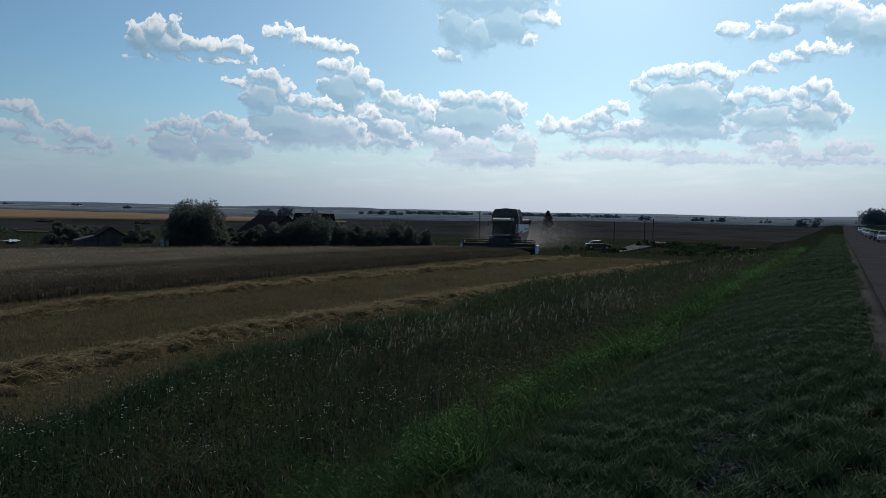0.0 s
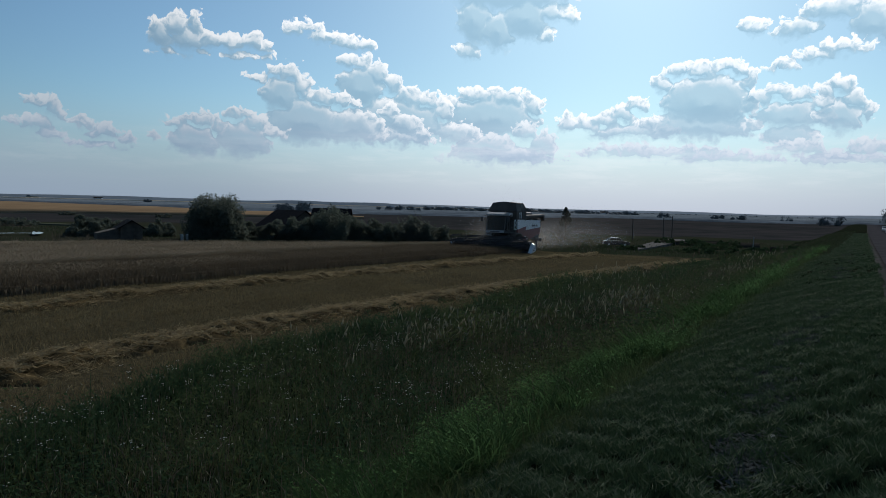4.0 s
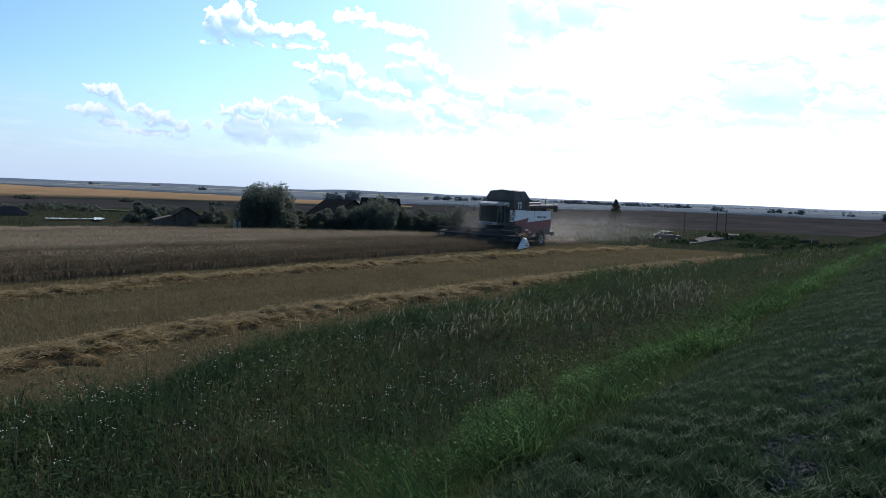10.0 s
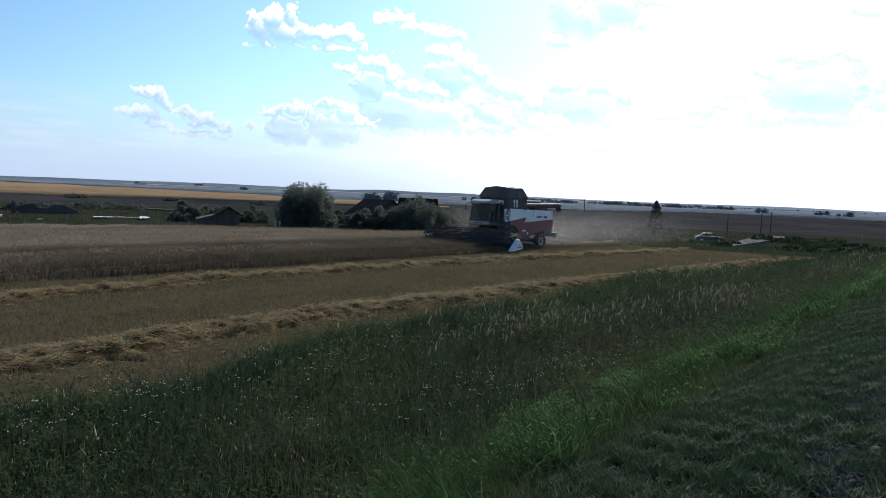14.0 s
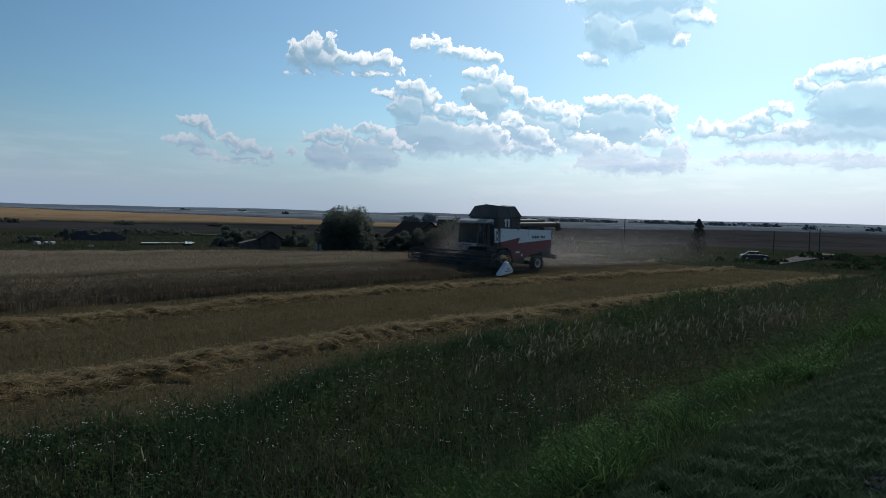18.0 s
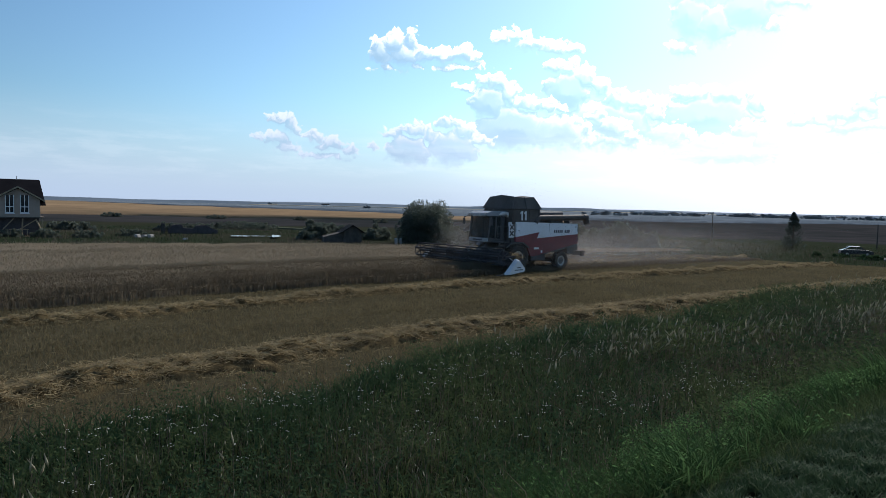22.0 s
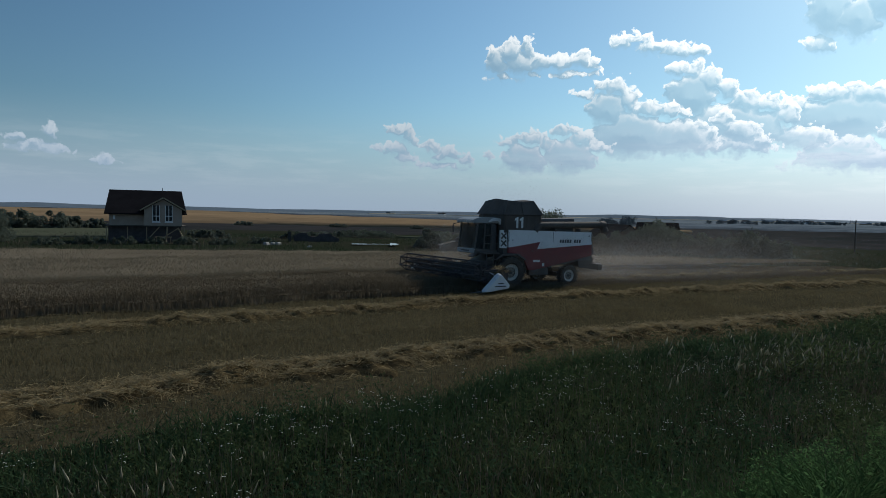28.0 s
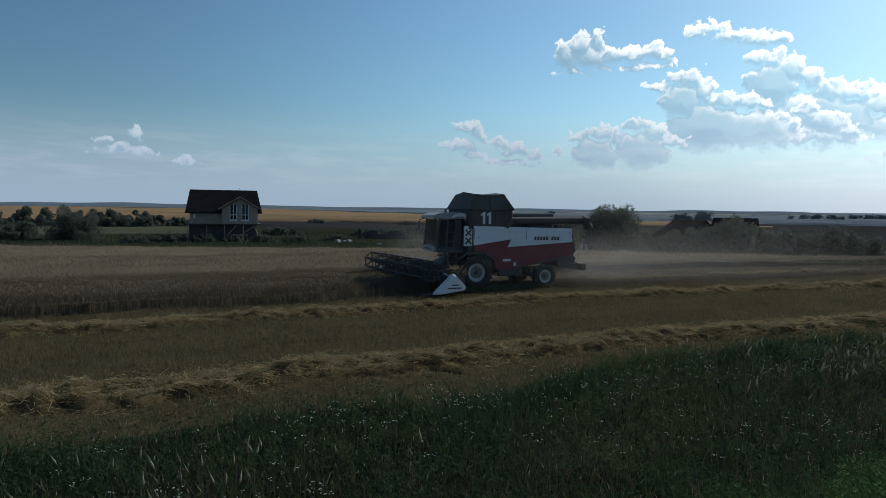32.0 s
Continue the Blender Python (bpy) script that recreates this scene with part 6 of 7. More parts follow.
bush(62.5, 150.0, 18.0, 1.7, LEAF, "long low thicket beyond the pond", 5000, 0.2)
bush(66.5, 126.0, 9.0, 1.5, LEAF, "low thicket along the ruined wall", 3000, 0.18)
bush(56.0, 140.0, 12.0, 2.2, LEAF, "long low thicket behind the shed", 3500, 0.2)
bush(89.7, 114.0, 9.0, 5.2, LEAF, "dark rounded bush in the meadow", 5000, 0.16)
bush(93.2, 118.0, 7.0, 3.4, LEAF, "dark low bush in the meadow", 3200, 0.17)
for yy, dd, ww, tt in ((95.0, 175.0, 11.0, 5.0), (92.2, 180.0, 10.0, 5.6), (87.6, 176.0, 10.0, 5.0), (85.6, 178.0, 11.0, 4.6), (84.2, 182.0, 8.0, 3.6), (82.6, 186.0, 6.0, 2.6), (89.6, 182.0, 7.0, 4.2), (98.5, 176.0, 10.0, 5.0)):
    tagged(bush(yy, dd, ww, tt, LEAF, "dark bush in a row across the meadow", 2600, 0.26), group="row of bushes")
for yy, dd, ww, tt in ((72.0, 250.0, 9.0, 1.7), (64.5, 260.0, 9.0, 1.5), (58.0, 262.0, 7.0, 1.6), (51.5, 258.0, 7.5, 1.6), (74.6, 130.0, 9.0, 1.6), (68.0, 128.0, 6.0, 1.6), (66.0, 135.0, 5.0, 1.5)):
    tagged(bush(yy, dd, ww, tt, LEAF_GREY, "small dull shrub on the open plain", 1200, 0.26), group="shrubs on the plain")
for yy, dd, ww, tt in ((9.0, 86.0, 5.0, 0.8), (14.5, 88.0, 3.4, 0.8), (6.0, 92.0, 6.0, 0.9), (11.0, 102.0, 6.0, 0.9), (2.8, 98.0, 5.0, 0.9), (17.8, 92.0, 1.2, 1.0), (4.5, 118.0, 7.0, 1.0), (8.0, 124.0, 9.0, 1.2), (11.6, 131.0, 5.0, 1.5), (9.4, 132.0, 6.0, 1.7), (6.9, 131.0, 6.0, 1.6), (16.2, 112.0, 3.0, 0.7), (13.6, 113.0, 3.0, 0.8)):
    tagged(bush(yy, dd, ww, tt, WEED_DARK, "low clump of rank weeds beyond the field's end", 1500, 0.12, name="weed_clump", category="weeds"), group="weed clumps")
for yy, dd, ww, tt in ((76.2, 104.0, 4.5, 1.3), (78.4, 105.0, 4.0, 1.1), (80.6, 104.0, 4.5, 1.2), (83.0, 105.0, 5.0, 1.4), (85.6, 103.0, 5.0, 1.2), (73.6, 104.0, 5.0, 1.2), (70.6, 108.0, 5.0, 1.2)):
    tagged(bush(yy, dd, ww, tt, LEAF, "dark rank weeds before the house", 1500, 0.13, name="weed_clump", category="weeds"), group="weed clumps by the house")
conifer(19.4, 138.0, 3.9, 6.6, "young dark spruce alone on the grass")


def hazed_woods(yaw0, yaw1, dist, tall, n, name, label):
    """A line of trees far off: each a trunk stub and a ragged lump of leaf clumps, joined."""
    yaw = rng.uniform(yaw0, yaw1, n)
    d = dist + rng.uniform(-20, 20, n)
    h = tall * rng.uniform(0.55, 1.1, n)
    px, py = -np.sin(np.radians(yaw)) * d, np.cos(np.radians(yaw)) * d
    c, r = [], []
    for k in range(7):
        c.append(np.stack([px + rng.normal(0, 0.22, n) * h, py + rng.normal(0, 0.22, n) * h, land(px, py) + h * rng.uniform(0.08, 0.8, n)], 1))
        r.append(h * rng.uniform(0.15, 0.28, n))
    c, r = np.concatenate(c), np.concatenate(r)
    v, f = leaf_cloud(n * (240 if tall < 8 else 500), c, r, min(tall * 0.085, 0.5))
    return tagged(raw(name, v, f, WOODS_HAZED), label, "trees", kind="stuff")


hazed_woods(-12.0, -3.4, 520.0, 11.0, 170, "far_wood", "dark wood beside the far road")
hazed_woods(13.6, 24.0, 900.0, 6.4, 80, "village_trees", "trees among the houses of a far village")
hazed_woods(25.5, 31.0, 850.0, 6.0, 40, "village_trees", "trees among the houses of a far village")
hazed_woods(31.0, 35.0, 700.0, 5.6, 16, "village_trees", "loose trees before a far village")
hazed_woods(39.8, 43.2, 420.0, 6.5, 14, "field_trees", "small group of trees behind the barn")
hazed_woods(5.5, 8.6, 620.0, 5.0, 12, "field_trees", "low clump of trees on the plain")
hazed_woods(-0.9, 0.9, 430.0, 5.0, 8, "field_trees", "dark clump of trees beside the far road")
hazed_woods(2.6, 3.4, 600.0, 4.0, 4, "field_trees", "low clump of trees on the plain")
hazed_woods(11.5, 12.2, 560.0, 5.0, 4, "field_trees", "low clump of trees on the plain")
hazed_woods(-1.0, 30.0, 1500.0, 4.2, 110, "far_wood", "thin line of trees on the far plain")
hazed_woods(52.4, 53.0, 1100.0, 9.0, 4, "field_trees", "lone trees far out in the ripe field")


# ---------------------------------------------------------------- buildings


def gable(bm, x0, x1, y0, y1, z0, eave, top, over=0.0):
    return prism(bm, [(x0, z0), (x1, z0), (x1, eave), ((x0 + x1) / 2, top), (x0, eave)], "y", y0, y1)


def roof_slab(bm, a, b, c, d, thick):
    """A roof slope from its four corners, with thickness."""
    lo = [bm.verts.new(p) for p in (a, b, c, d)]
    hi = [bm.verts.new((p[0], p[1], p[2] + thick)) for p in (a, b, c, d)]
    bm.faces.new(lo[::-1])
    bm.faces.new(hi)
    for i in range(4):
        bm.faces.new((lo[i], lo[(i + 1) % 4], hi[(i + 1) % 4], hi[i]))
    bmesh.ops.recalc_face_normals(bm, faces=bm.faces)
    return bm


def build_house():
    """New house on a raised base; local x runs along the ridge, -y faces the road."""
    x, y = bearing(79.1, 112.0)
    hs = new("house")
    hs.matrix_basis = pose(x, y, float(land(x, y)) - 0.1, 0, 0, 79.2 - 0.0)
    tagged(hs, "unfinished ochre house with dark roof on a raised base", "house")
    b0, e0, top = 2.45, 4.55, 7.55
    part("base", box(bm_new(), -5.0, 4.6, -3.6, 4.2, 0, b0), BASE_WALL, hs, "dark unplastered basement walls")
    part("floor_slab", box(bm_new(), -5.5, 5.3, -4.6, 4.4, b0, b0 + 0.14), OLD_WOOD, hs)
    part("wall", box(bm_new(), -4.9, 4.5, -3.5, 4.1, b0 + 0.14, e0), SIDING, hs, "ochre wall")
    bm = bm_new()
    prism(bm, [(-3.5, e0), (4.1, e0), (0.3, top - 0.15)], "x", -4.9, 4.5)
    part("end_gable", bm, SIDING, hs)
    # front wing with its own gable
    bm = bm_new()
    gable(bm, -0.35, 4.75, -4.4, -0.4, b0 + 0.14, 4.9, 6.35)
    part("front_wing", bm, SIDING, hs, "ochre gabled wing facing the road")
    bm = bm_new()
    roof_slab(bm, (-5.5, -4.35, 4.15), (-5.0, 0.3, top), (4.9, 0.3, top), (5.4, -4.35, 4.15), 0.16)
    part("roof_slope", bm, ROOFING, hs, "dark roof slope towards the road")
    bm = bm_new()
    roof_slab(bm, (-5.5, 4.9, 4.15), (-5.0, 0.3, top), (4.9, 0.3, top), (5.4, 4.9, 4.15), 0.16)
    part("roof_slope", bm, ROOFING, hs)
    for sx in (1, -1):
        bm = bm_new()
        xc = 2.2
        roof_slab(bm, (xc + 3.1 * sx, -4.85, 4.68), (xc, -4.85, 6.55), (xc, 0.2, 6.55), (xc + 3.1 * sx, 0.2, 4.68), 0.12)
        part("wing_roof", bm, ROOFING, hs)
        bm = bm_new()
        beam(bm, (xc + 3.1 * sx, -4.87, 4.74), (xc, -4.87, 6.6), 0.05, 0.2)
        part("barge_board", bm, NEW_WOOD, hs, "pale barge board")
    for cx in (1.25, 2.95):
        w = part("window", box(bm_new(), cx - 0.5, cx + 0.5, -4.43, -4.40, 3.15, 5.5), DARK_PANE, hs, "tall dark window, divided")
        for fx in (-0.46, 0.0, 0.46):
            part("window_frame", box(bm_new(), cx + fx - 0.05, cx + fx + 0.05, -4.47, -4.43, 3.15, 5.5), FRAME_WHITE, w)
        for fz in (3.2, 3.95):
            part("window_frame", box(bm_new(), cx - 0.5, cx + 0.5, -4.472, -4.432, fz - 0.05, fz + 0.05), FRAME_WHITE, w)
        part("sill", box(bm_new(), cx - 0.56, cx + 0.56, -4.55, -4.40, 3.0, 3.14), FRAME_WHITE, w)
    part("window", box(bm_new(), -4.4, -4.1, -3.53, -3.50, 3.4, 4.0), FRAME_WHITE, hs)
    bm = bm_new()
    rod(bm, (2.2, 0.2, 7.4), (2.2, 0.2, 8.1), 0.05, n=6)
    part("vent_pipe", bm, DARK, hs)
    for a, b in (((-0.3, -4.7, 0.1), (1.7, -4.5, 2.4)), ((1.5, -4.7, 0.4), (4.3, -4.6, 2.3)), ((4.2, -4.6, 2.3), (5.2, -5.0, 0.1)), ((2.6, -4.6, 0.1), (2.7, -4.5, 2.4)), ((-2.5, -4.4, 0.1), (-2.5, -4.4, 2.4)), ((-5.2, -4.3, 0.1), (-5.2, -4.3, 2.4)), ((5.0, -4.4, 0.1), (5.0, -4.4, 2.4)), ((0.0, -4.4, 0.1), (0.0, -4.4, 2.4))):
        bm = bm_new()
        beam(bm, a, b, 0.13, 0.13)
        part("timber_prop", bm, NEW_WOOD, hs, "raw timber prop")
    # sawhorse and a stack of planks in front
    s = new("sawhorse")
    s.matrix_basis = hs.matrix_basis @ pose(2.2, -6.4, 0.1)
    tagged(s, "pale timber sawhorse on the grass by the house", "sawhorse")
    part("top_rail", box(bm_new(), -1.1, 1.1, -0.08, 0.08, 0.85, 0.98), NEW_WOOD, s)
    for q in (-0.95, 0.95):
        for w in (-0.3, 0.3):
            bm = bm_new()
            beam(bm, (q, w, 0), (q, 0, 0.9), 0.08, 0.08)
            part("leg", bm, NEW_WOOD, s)
    pl = new("plank_stack")
    pl.matrix_basis = hs.matrix_basis @ pose(4.6, -6.6, 0.08)
    tagged(pl, "low stack of pale planks on the grass", "planks")
    for k in range(5):
        part("plank", box(bm_new(), -1.8 + 0.1 * k, 1.9 - 0.15 * k, -0.5 + 0.2 * k, -0.32 + 0.2 * k, 0.0, 0.07 + 0.05 * (k % 2)), NEW_WOOD, pl)


build_house()


def shed(yaw, dist, turn, w, d, eave, top, label, name="shed", lean=True, z=None):
    x, y = bearing(yaw, dist)
    s = new(name)
    s.matrix_basis = pose(x, y, float(land(x, y)) - 0.1 if z is None else z, 0, 0, turn)
    tagged(s, label, name)
    bm = bm_new()
    prism(bm, [(-w / 2, 0), (w / 2, 0), (w / 2, eave), (0, top), (-w / 2, eave)], "y", -d / 2, d / 2)
    part("wall", bm, OLD_WOOD, s, "grey weathered board wall")
    for sx in (1, -1):
        bm = bm_new()
        o = 0.4
        k = (top - eave) / (w / 2)
        roof_slab(bm, ((w / 2 + o) * sx, -d / 2 - o, eave - k * o), (0, -d / 2 - o, top + 0.03), (0, d / 2 + o, top + 0.03), ((w / 2 + o) * sx, d / 2 + o, eave - k * o), 0.1)
        part("roof_slope", bm, ROOFING, s, "dark sagging roof")
    n = int(w / 0.25)
    for k in range(n):
        bx = -w / 2 + 0.25 * k + 0.02
        ht = eave + (top - eave) * (1 - abs(bx + 0.11) / (w / 2)) - 0.1
        part("board", box(bm_new(), bx, bx + 0.21, -d / 2 - 0.03, -d / 2 - 0.002, 0.05, ht), OLD_WOOD, s)
    if lean:
        bm = bm_new()
        prism(bm, [(-w / 2 - 2.6, 0), (-w / 2 - 0.02, 0), (-w / 2 - 0.02, eave * 0.95), (-w / 2 - 2.6, eave * 0.55)], "y", -d / 2 + 0.3, d / 2 - 0.3)
        part("lean_to", bm, OLD_WOOD, s)
    return s


shed(53.9, 97.0, 62.0, 2.6, 3.6, 1.7, 2.5, "small grey board shed with a lean-to")
shed(41.9, 114.0, 74.0, 7.6, 8.0, 2.0, 4.5, "low dark barn half hidden by bushes", "barn", False)
shed(38.6, 122.0, 120.0, 5.0, 6.0, 3.4, 5.1, "dark barn roof behind bushes", "barn", False)


def build_village():
    for k, (yaw, dist, w, h) in enumerate(((14.5, 1000, 9, 4.5), (16.4, 1040, 10, 5), (18.1, 980, 9, 4.4), (21.0, 1020, 11, 5), (22.6, 990, 9, 4.6), (24.4, 1050, 12, 5), (26.6, 960, 10, 4.6), (27.9, 1010, 10, 5), (29.2, 980, 12, 5), (30.6, 1030, 10, 4.8), (32.2, 1000, 10, 4.6), (33.8, 990, 9, 4.5), (60.2, 2300, 26, 9), (56.0, 2350, 22, 8))):
        x, y = bearing(yaw, dist)
        hs = new("village_house")
        hs.matrix_basis = pose(x, y, float(land(x, y)) - 0.2, 0, 0, yaw + 25 * ((k * 7) % 5 - 2))
        tagged(hs, "small pale village house far across the plain", "house", "far village")
        part("wall", box(bm_new(), -w / 2, w / 2, -w * 0.35, w * 0.35, 0, h * 0.6), (PALE, WHITE, SIDING)[k % 3], hs)
        bm = bm_new()
        prism(bm, [(-w * 0.4, h * 0.6), (w * 0.4, h * 0.6), (0, h)], "x", -w * 0.55, w * 0.55)
        # two of the three roof tones have distance haze in their colour
        part("roof", bm, (HAZED_BLUE, ROOFING, HAZED_PALE)[k % 3], hs)


build_village()


# ---------------------------------------------------------------- posts, track, pond and vehicles


def pole(yaw, dist, tall, label, arm=False, name="utility_pole", mat=OLD_WOOD, r=0.11):
    x, y = bearing(yaw, dist)
    p = new(name)
    p.matrix_basis = pose(x, y, float(land(x, y)) - 0.2, 0, 0, yaw)
    tagged(p, label, "pole")
    bm = bm_new()
    rod(bm, (0, 0, 0), (0, 0, tall), r, r * 0.75, 8)
    part("shaft", bm, mat, p)
    if arm:
        bm = bm_new()
        beam(bm, (-0.9, 0, tall - 0.35), (0.15, 0, tall - 0.35), 0.1, 0.1)
        part("crossarm", bm, mat, p)
        for q in (-0.85, -0.5, 0.1):
            bm = bm_new()
            rod(bm, (q, 0, tall - 0.3), (q, 0, tall - 0.05), 0.05, n=6)
            part("insulator", bm, DARK, p)
    return p


pole(25.0, 150.0, 6.4, "dark wooden pole with a short crossarm", True)
pole(14.1, 150.0, 4.6, "thin dark wooden pole beside the track")
pole(11.75, 158.0, 4.8, "thin dark wooden pole beside the track")
pole(11.1, 170.0, 5.2, "thin dark wooden pole beside the track", True)
pole(5.2, 118.0, 2.6, "pale concrete marker post", name="marker_post", mat=CONCRETE, r=0.09)


def build_track():
    """A pale side track that climbs from the field's corner."""
    pts = [bearing(16.5, 92.0), bearing(14.2, 106.0), bearing(12.6, 122.0), bearing(10.6, 150.0)]
    wide = [0.5, 0.9, 1.6, 2.8]
    L, R = [], []
    for k, (x, y) in enumerate(pts):
        z = float(land(x, y)) + 0.16 + 0.08 * k
        L.append((x - wide[k], y + wide[k] * 0.3, z))
        R.append((x + wide[k], y - wide[k] * 0.3, z))
    bm = bm_new()
    for k in range(3):
        roof_slab(bm, (L[k][0], L[k][1], L[k][2] - 0.5), (R[k][0], R[k][1], R[k][2] - 0.5), (R[k + 1][0], R[k + 1][1], R[k + 1][2] - 0.5), (L[k + 1][0], L[k + 1][1], L[k + 1][2] - 0.5), 0.5)
    tagged(solid("side_track", bm, TRACK), "pale gravel side track running up to the road", "track", kind="structure")
    x, y = bearing(8.6, 135.0)
    bank = new("earth_bank")
    bank.matrix_basis = pose(x, y, float(land(x, y)) - 0.2, 0, 0, 8.6)
    tagged(bank, "dark earth bank along the side track", "bank")
    bm = bm_new()
    prism(bm, [(-2.2, 0), (2.2, 0), (1.0, 0.8), (-1.0, 0.8)], "x", -9, 9)
    bmesh.ops.subdivide_edges(bm, edges=list(bm.edges), cuts=5)
    for v in bm.verts:
        v.co += Vector((0, 0.5 * noise.noise(v.co * 0.5), 0.55 * noise.noise(v.co * 0.6) if v.co.z > 0.2 else 0))
    part("slope", bm, EARTH, bank)
    x, y = bearing(3.4, 100.0)
    cv = new("culvert_head")
    cv.matrix_basis = pose(x, y, float(land(x, y)) - 0.3, 0, 0, 3.4)
    tagged(cv, "low dark concrete culvert head in the grass", "culvert")
    part("head_wall", box(bm_new(), -1.1, 1.1, -0.3, 0.3, 0, 1.15, 0.03), BRICK_DARK, cv)


build_track()


def build_pond():
    """Still pools in the low meadow, joined by a narrow ditch."""
    for y0, y1, d0, d1 in ((59.5, 60.25, 101.0, 112.0), (60.2, 62.0, 105.0, 106.8), (61.8, 63.4, 103.5, 107.5)):
        yaw = np.linspace(y0, y1, 26)
        edge = np.sqrt(np.clip(1 - np.linspace(-1, 1, 26) ** 4, 0, 1))
        mid = (d0 + d1) / 2
        half = (d1 - d0) / 2 * edge * np.clip(0.6 + 0.5 * hills(yaw * 14, 0 * yaw, 5.0, 61), 0.12, 1.1)
        rows = [np.stack([-np.sin(np.radians(yaw)) * d, np.cos(np.radians(yaw)) * d, 0 * yaw - 0.8], 1) for d in (mid - half, mid + 0 * half, mid + half)]
        v = np.concatenate(rows)
        n = len(yaw)
        i = (np.arange(2)[:, None] * n + np.arange(n - 1)[None, :]).ravel()
        f = np.stack([i, i + 1, i + n + 1, i + n], 1)
        tagged(raw("pond_water", v, f, WATER, smooth=True), "still pool mirroring the bright sky", "pond", kind="structure")


build_pond()


def build_ruins():
    """A low wall and a fence among the weeds of the old farm."""
    x, y = bearing(66.3, 118.0)
    w = new("ruined_wall")
    w.matrix_basis = pose(x, y, float(land(x, y)) - 0.1, 0, 0, 66.3)
    tagged(w, "long dark ruined wall in the meadow", "wall")
    bm = bm_new()
    prism(bm, [(-3.6, 0), (3.9, 0), (3.9, 0.7), (3.0, 1.0), (2.2, 1.5), (0.6, 1.4), (0.2, 0.9), (-1.2, 1.0), (-1.6, 1.6), (-2.8, 1.5), (-3.6, 0.9)], "y", -0.35, 0.35)
    part("masonry", bm, BASE_WALL, w)
    x, y = bearing(68.4, 117.0)
    p = new("gatepost")
    p.matrix_basis = pose(x, y, float(land(x, y)) - 0.1, 0, 0, 68)
    tagged(p, "grey plastered gatepost by the ruined wall", "gatepost")
    part("shaft", box(bm_new(), -0.28, 0.28, -0.25, 0.25, 0, 1.7, 0.04), GRAVEL, p)
    # pale rubbish in the grass
    for yaw, dist, s in ((70.2, 104.0, 0.5), (69.7, 105.0, 0.4), (69.3, 104.0, 0.5), (66.8, 98.0, 0.3), (50.2, 93.0, 0.26), (49.8, 94.0, 0.2)):
        x, y = bearing(yaw, dist)
        o = new("rubble_block")
        o.matrix_basis = pose(x, y, float(land(x, y)) + (0.75 if dist < 95 else 0.0), 0, 0, yaw * 7)
        tagged(o, "pale broken block lying in the weeds", "rubble", "pale rubble")
        bm = bm_new()
        box(bm, -s, s, -s * 0.6, s * 0.6, -0.8 if dist < 95 else -0.1, s * 0.8, 0.1)
        for v in bm.verts:
            v.co += Vector((noise.noise(v.co * 3 + Vector((x, 0, 0))), noise.noise(v.co * 3 + Vector((0, y, 0))), 0)) * 0.15
        part("block", bm, CONCRETE, o)


build_ruins()


def build_car(name, paint, label, long=4.3, tall=1.45, wide=1.7):
    """A car facing -Y at the origin."""
    c = new(name)
    tagged(c, label, "car")
    L = long / 2
    bm = bm_new()
    prism(bm, [(-L, 0.3), (-L, 0.62), (-L + 0.15, 0.78), (-L + 1.15, 0.92), (L - 0.5, 0.95), (L - 0.05, 0.85), (L, 0.45), (L - 0.05, 0.28)], "x", -wide / 2, wide / 2)
    bmesh.ops.bevel(bm, geom=list(bm.edges), offset=0.05, segments=2, affect="EDGES")
    body = part("body", bm, paint, c)
    bm = bm_new()
    prism(bm, [(-L + 1.05, 0.9), (-L + 1.75, tall - 0.05), (L - 1.25, tall - 0.05), (L - 0.45, 0.92)], "x", -wide / 2 + 0.1, wide / 2 - 0.1)
    part("glasshouse", bm, GLASS, c, "dark car windows")
    bm = bm_new()
    prism(bm, [(-L + 1.7, tall - 0.08), (-L + 1.8, tall), (L - 1.3, tall), (L - 1.2, tall - 0.08)], "x", -wide / 2 + 0.07, wide / 2 - 0.07)
    for y0, y1 in ((-L + 1.0, -L + 1.78), (L - 0.42, L - 1.22)):
        for s in (1, -1):
            beam(bm, ((wide / 2 - 0.07) * s, y0, 0.92), ((wide / 2 - 0.1) * s, y1, tall - 0.04), 0.07, 0.07)
    for s in (1, -1):
        beam(bm, ((wide / 2 - 0.08) * s, 0.1, 0.92), ((wide / 2 - 0.1) * s, 0.1, tall - 0.04), 0.05, 0.09)
    part("roof", bm, paint, c)
    for s in (1, -1):
        for y in (-L + 0.8, L - 0.85):
            w = new("wheel")
            w.parent = c
            w.matrix_basis = pose(s * (wide / 2 - 0.1), y, 0.31)
            bm = bm_new()
            rod(bm, (-0.1, 0, 0), (0.1, 0, 0), 0.31, n=18)
            part("tyre", bm, RUBBER, w)
            bm = bm_new()
            rod(bm, (0.06 * s, 0, 0), (0.115 * s, 0, 0), 0.19, n=14)
            part("rim", bm, SILVER, w)
        bm = bm_new()
        box(bm, min(0.45 * s, 0.78 * s), max(0.45 * s, 0.78 * s), -L - 0.02, -L + 0.12, 0.55, 0.7, 0.02)
        part("headlight", bm, LAMP, c)
        bm = bm_new()
        box(bm, min(0.5 * s, 0.8 * s), max(0.5 * s, 0.8 * s), L - 0.1, L + 0.01, 0.62, 0.76, 0.02)
        part("tail_light", bm, RED, c)
    return c


def place_car(c, x, y, z, turn):
    c.matrix_basis = pose(x, y, z, 0, 0, turn)


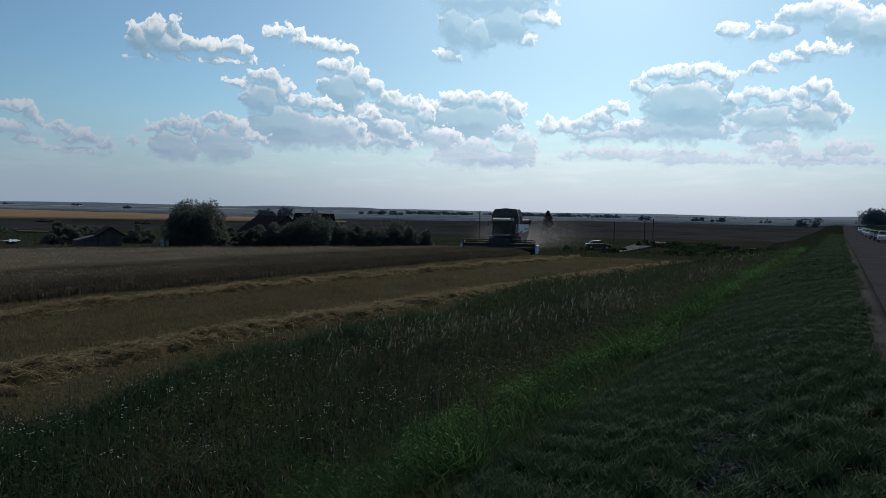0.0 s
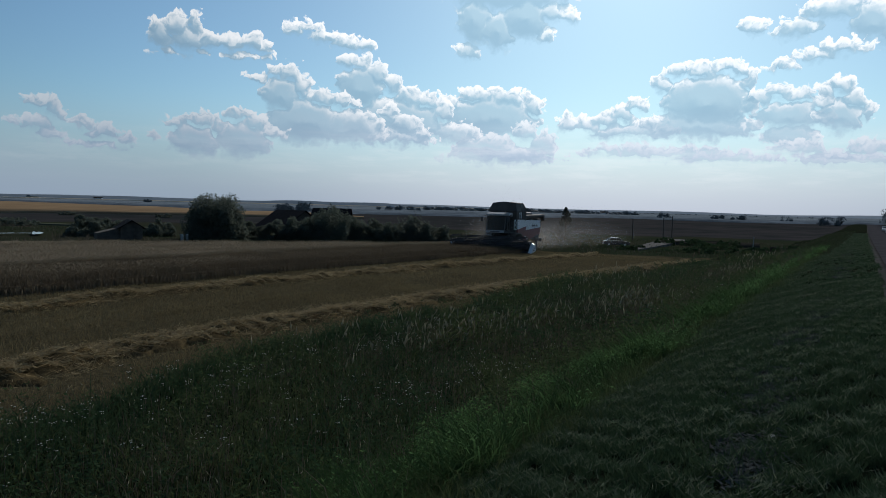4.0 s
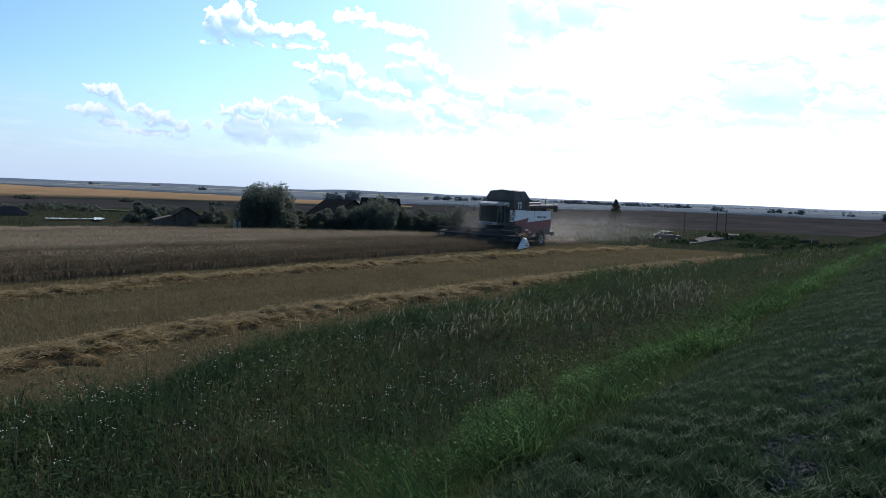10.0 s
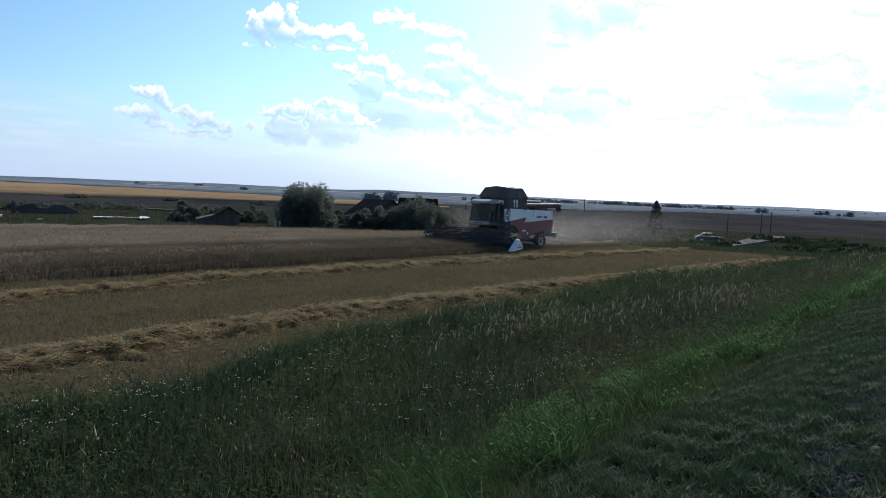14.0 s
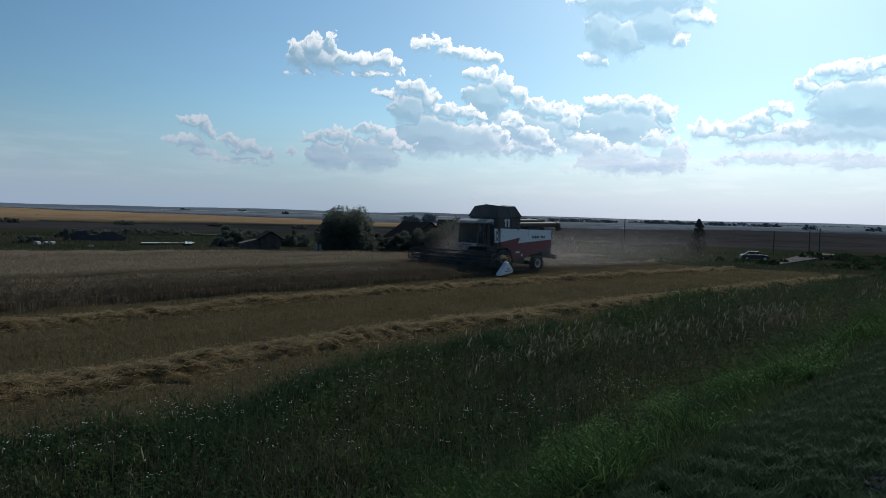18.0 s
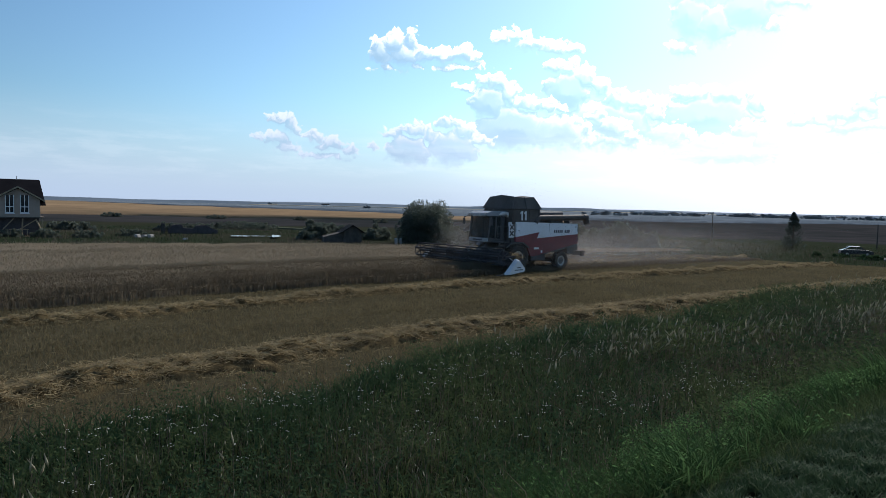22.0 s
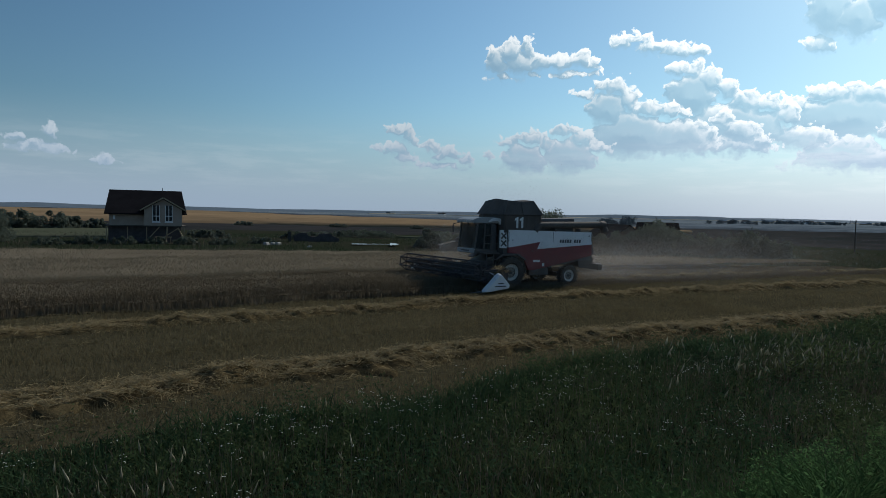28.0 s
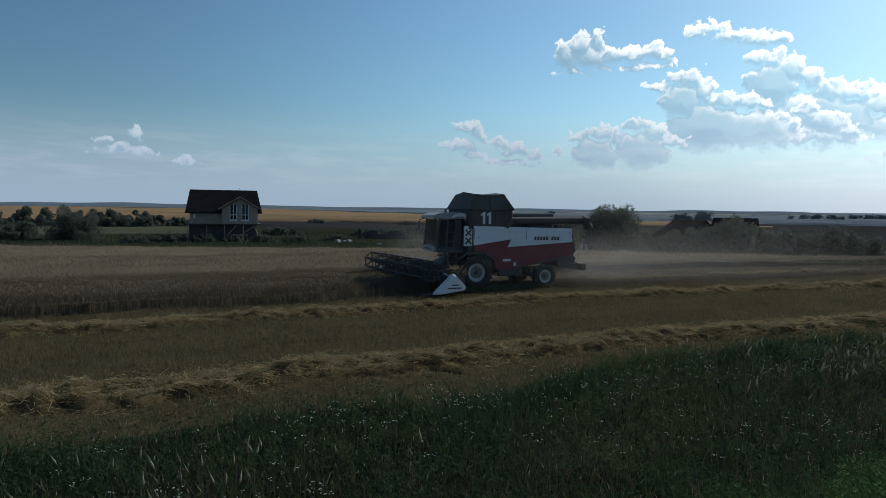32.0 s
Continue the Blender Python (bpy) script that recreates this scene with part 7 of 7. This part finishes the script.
car = build_car("parked_car", BODY_DARK, "dark grey saloon car parked on the grass beside the track")
px, py = bearing(15.35, 119.0)
place_car(car, px, py, float(land(px, py)) + 0.0, 118)
ROAD_CARS = []
for k, (xs, y, paint, label) in enumerate(((4.9, 106.0, SILVER, "silver car on the road"), (4.9, 120.0, BODY_DARK, "dark car on the road"), (4.9, 138.0, BODY_DARK, "dark blue car on the road"), (4.9, 165.0, SILVER, "grey car on the road"), (4.9, 190.0, BODY_WHITE, "white car on the road"), (4.9, 235.0, BODY_WHITE, "white van-like car on the road"))):
    c = build_car("road_car", paint, label)
    place_car(c, xs + road_x(y), y, ROAD_Z + 0.03 - float(road_dip(y)), -2.0)
    tagged(c, group="cars queuing on the road")
    ROAD_CARS.append((c, xs, y))

def build_stones():
    """Small pale stones that lie on the mown verge."""
    for x, y, r in ((-0.34, 6.05, 0.035), (-0.5, 11.95, 0.05), (-1.5, 7.6, 0.022), (-0.25, 9.4, 0.025), (0.1, 8.2, 0.02), (-1.0, 10.2, 0.022)):
        bm = bm_new()
        bmesh.ops.create_icosphere(bm, subdivisions=2, radius=r)
        for v in bm.verts:
            v.co *= 1 + 0.35 * noise.noise(v.co * (2.2 / r * 0.4) + Vector((x * 9, y * 9, 0)))
            v.co.z *= 0.6
        st = solid("stone", bm, STONE)
        st.matrix_basis = pose(x, y, float(land(x, y)) + r * 0.35, 0, 0, x * 300)
        tagged(st, "small pale stone lying on the mown verge", "stone", "pale stones on the verge")


build_stones()

# a fly that crosses close to the lens
fly = new("fly")
tagged(fly, "small black fly on the wing", "insect")
bm = bm_new()
bmesh.ops.create_icosphere(bm, subdivisions=2, radius=0.006, matrix=Matrix.Diagonal((1, 1.7, 1, 1)))
part("body", bm, DARK, fly)
for s in (1, -1):
    bm = bm_new()
    prism(bm, [(0, -0.002), (0.013 * s, 0.004), (0.015 * s, 0.009), (0.002 * s, 0.005)], "z", 0.004, 0.0045)
    part("wing", bm, GREY, fly)


def build_dust():
    """Dust and chaff that hang behind and beside the working machine: fine grains, each far smaller than a hand."""
    p = []
    for n, x, y, z, sx, sy, sz in ((200000, -0.4, 4.5, 1.0, 1.6, 1.8, 0.9), (300000, 0.2, 9.0, 1.3, 2.4, 3.6, 1.1), (260000, 0.8, 16.5, 1.3, 3.2, 5.5, 1.15), (110000, -1.0, -5.9, 1.7, 1.0, 0.9, 0.9), (70000, 2.2, -1.0, 1.0, 0.9, 3.2, 0.8), (6000, -0.3, -2.5, 4.6, 0.8, 1.6, 0.9)):
        q = rng.normal(0, 1, (n, 3)) * [sx, sy, sz] + [x, y, z]
        p.append(q[q[:, 2] > 0.1])
    p = np.concatenate(p)
    n = len(p)
    v = (p[:, None, :] + rng.normal(0, 1, (n, 3, 3)) * 0.0086).reshape(-1, 3)
    f = np.arange(n * 3).reshape(-1, 3)
    return tagged(raw("dust", v, f, DUST), "thin haze of dust and chaff about the machine", "dust", kind="stuff")


DUST_PLUME = build_dust()


def motions():
    """Everything that moves: the machine and its wheels and reel, the wheat it takes, the straw it lays, the fly."""
    walk(COMBINE, [(t, pose(x, y, float(land(x, y)), 0.25 * math.sin(t * 1.3), 0.25 * math.sin(t * 0.9), a)) for t, x, y, a in DRIVE])
    walk(DUST_PLUME, [(t, pose(x, y, float(land(x, y)), 0, 0, a)) for t, x, y, a in DRIVE])
    for hub, r in [(w, 0.85 * SIZE) for w in W_FRONT] + [(w, 0.6 * SIZE) for w in W_REAR]:
        m = hub.matrix_basis.copy()
        rows, t = [], 0.0
        while t < 32.01:
            a = math.degrees((drive_y(0.0) - drive_y(t)) / r)
            rows.append((t, m @ pose(0, 0, 0, a % 360, 0, 0)))
            t += 0.4
        walk(hub, rows)
    for reel in REEL:
        m = reel.matrix_basis.copy()
        walk(reel, [(k * 0.25, m @ pose(0, 0, 0, (k * 42.0) % 360, 0, 0)) for k in range(129)])
    for ob, y in SWATHE:
        tc = drive_t(y + 6.9)
        rows = [(0.0, pose(0, 0, 0)), (max(tc - 0.1, 0.1), pose(0, 0, 0)), (tc + 0.45, pose(0, 0, -0.46)), (max(32.0, tc + 1), pose(0, 0, -0.46))]
        if y + 6.9 > DRIVE[0][2]:
            rows = [(0.0, pose(0, 0, -0.46)), (32.0, pose(0, 0, -0.46))]
        walk(ob, rows)
    for ob, y in LAID:
        tc = drive_t(y - 2.0)
        if tc < 31.0:
            walk(ob, [(0.0, pose(0, 0, -0.45)), (tc + 0.1, pose(0, 0, -0.45)), (tc + 0.7, pose(0, 0, 0)), (32.0, pose(0, 0, 0))])
        else:
            walk(ob, [(0.0, pose(0, 0, -0.45)), (32.0, pose(0, 0, -0.45))])
    walk(fly, [(0.0, pose(3.0, 2.2, 5.2, 20, 0, 40)), (18.3, pose(1.6, 2.4, 5.0, 20, 0, 40)), (18.5, pose(-0.96, 1.05, 4.33, 20, 0, 100)), (18.6, pose(-1.22, 0.7, 4.12, 20, 0, 110)), (18.9, pose(-3.4, -2.4, 3.9, 20, 0, 110)), (32.0, pose(-5.0, -6.0, 3.9, 20, 0, 110))])


motions()
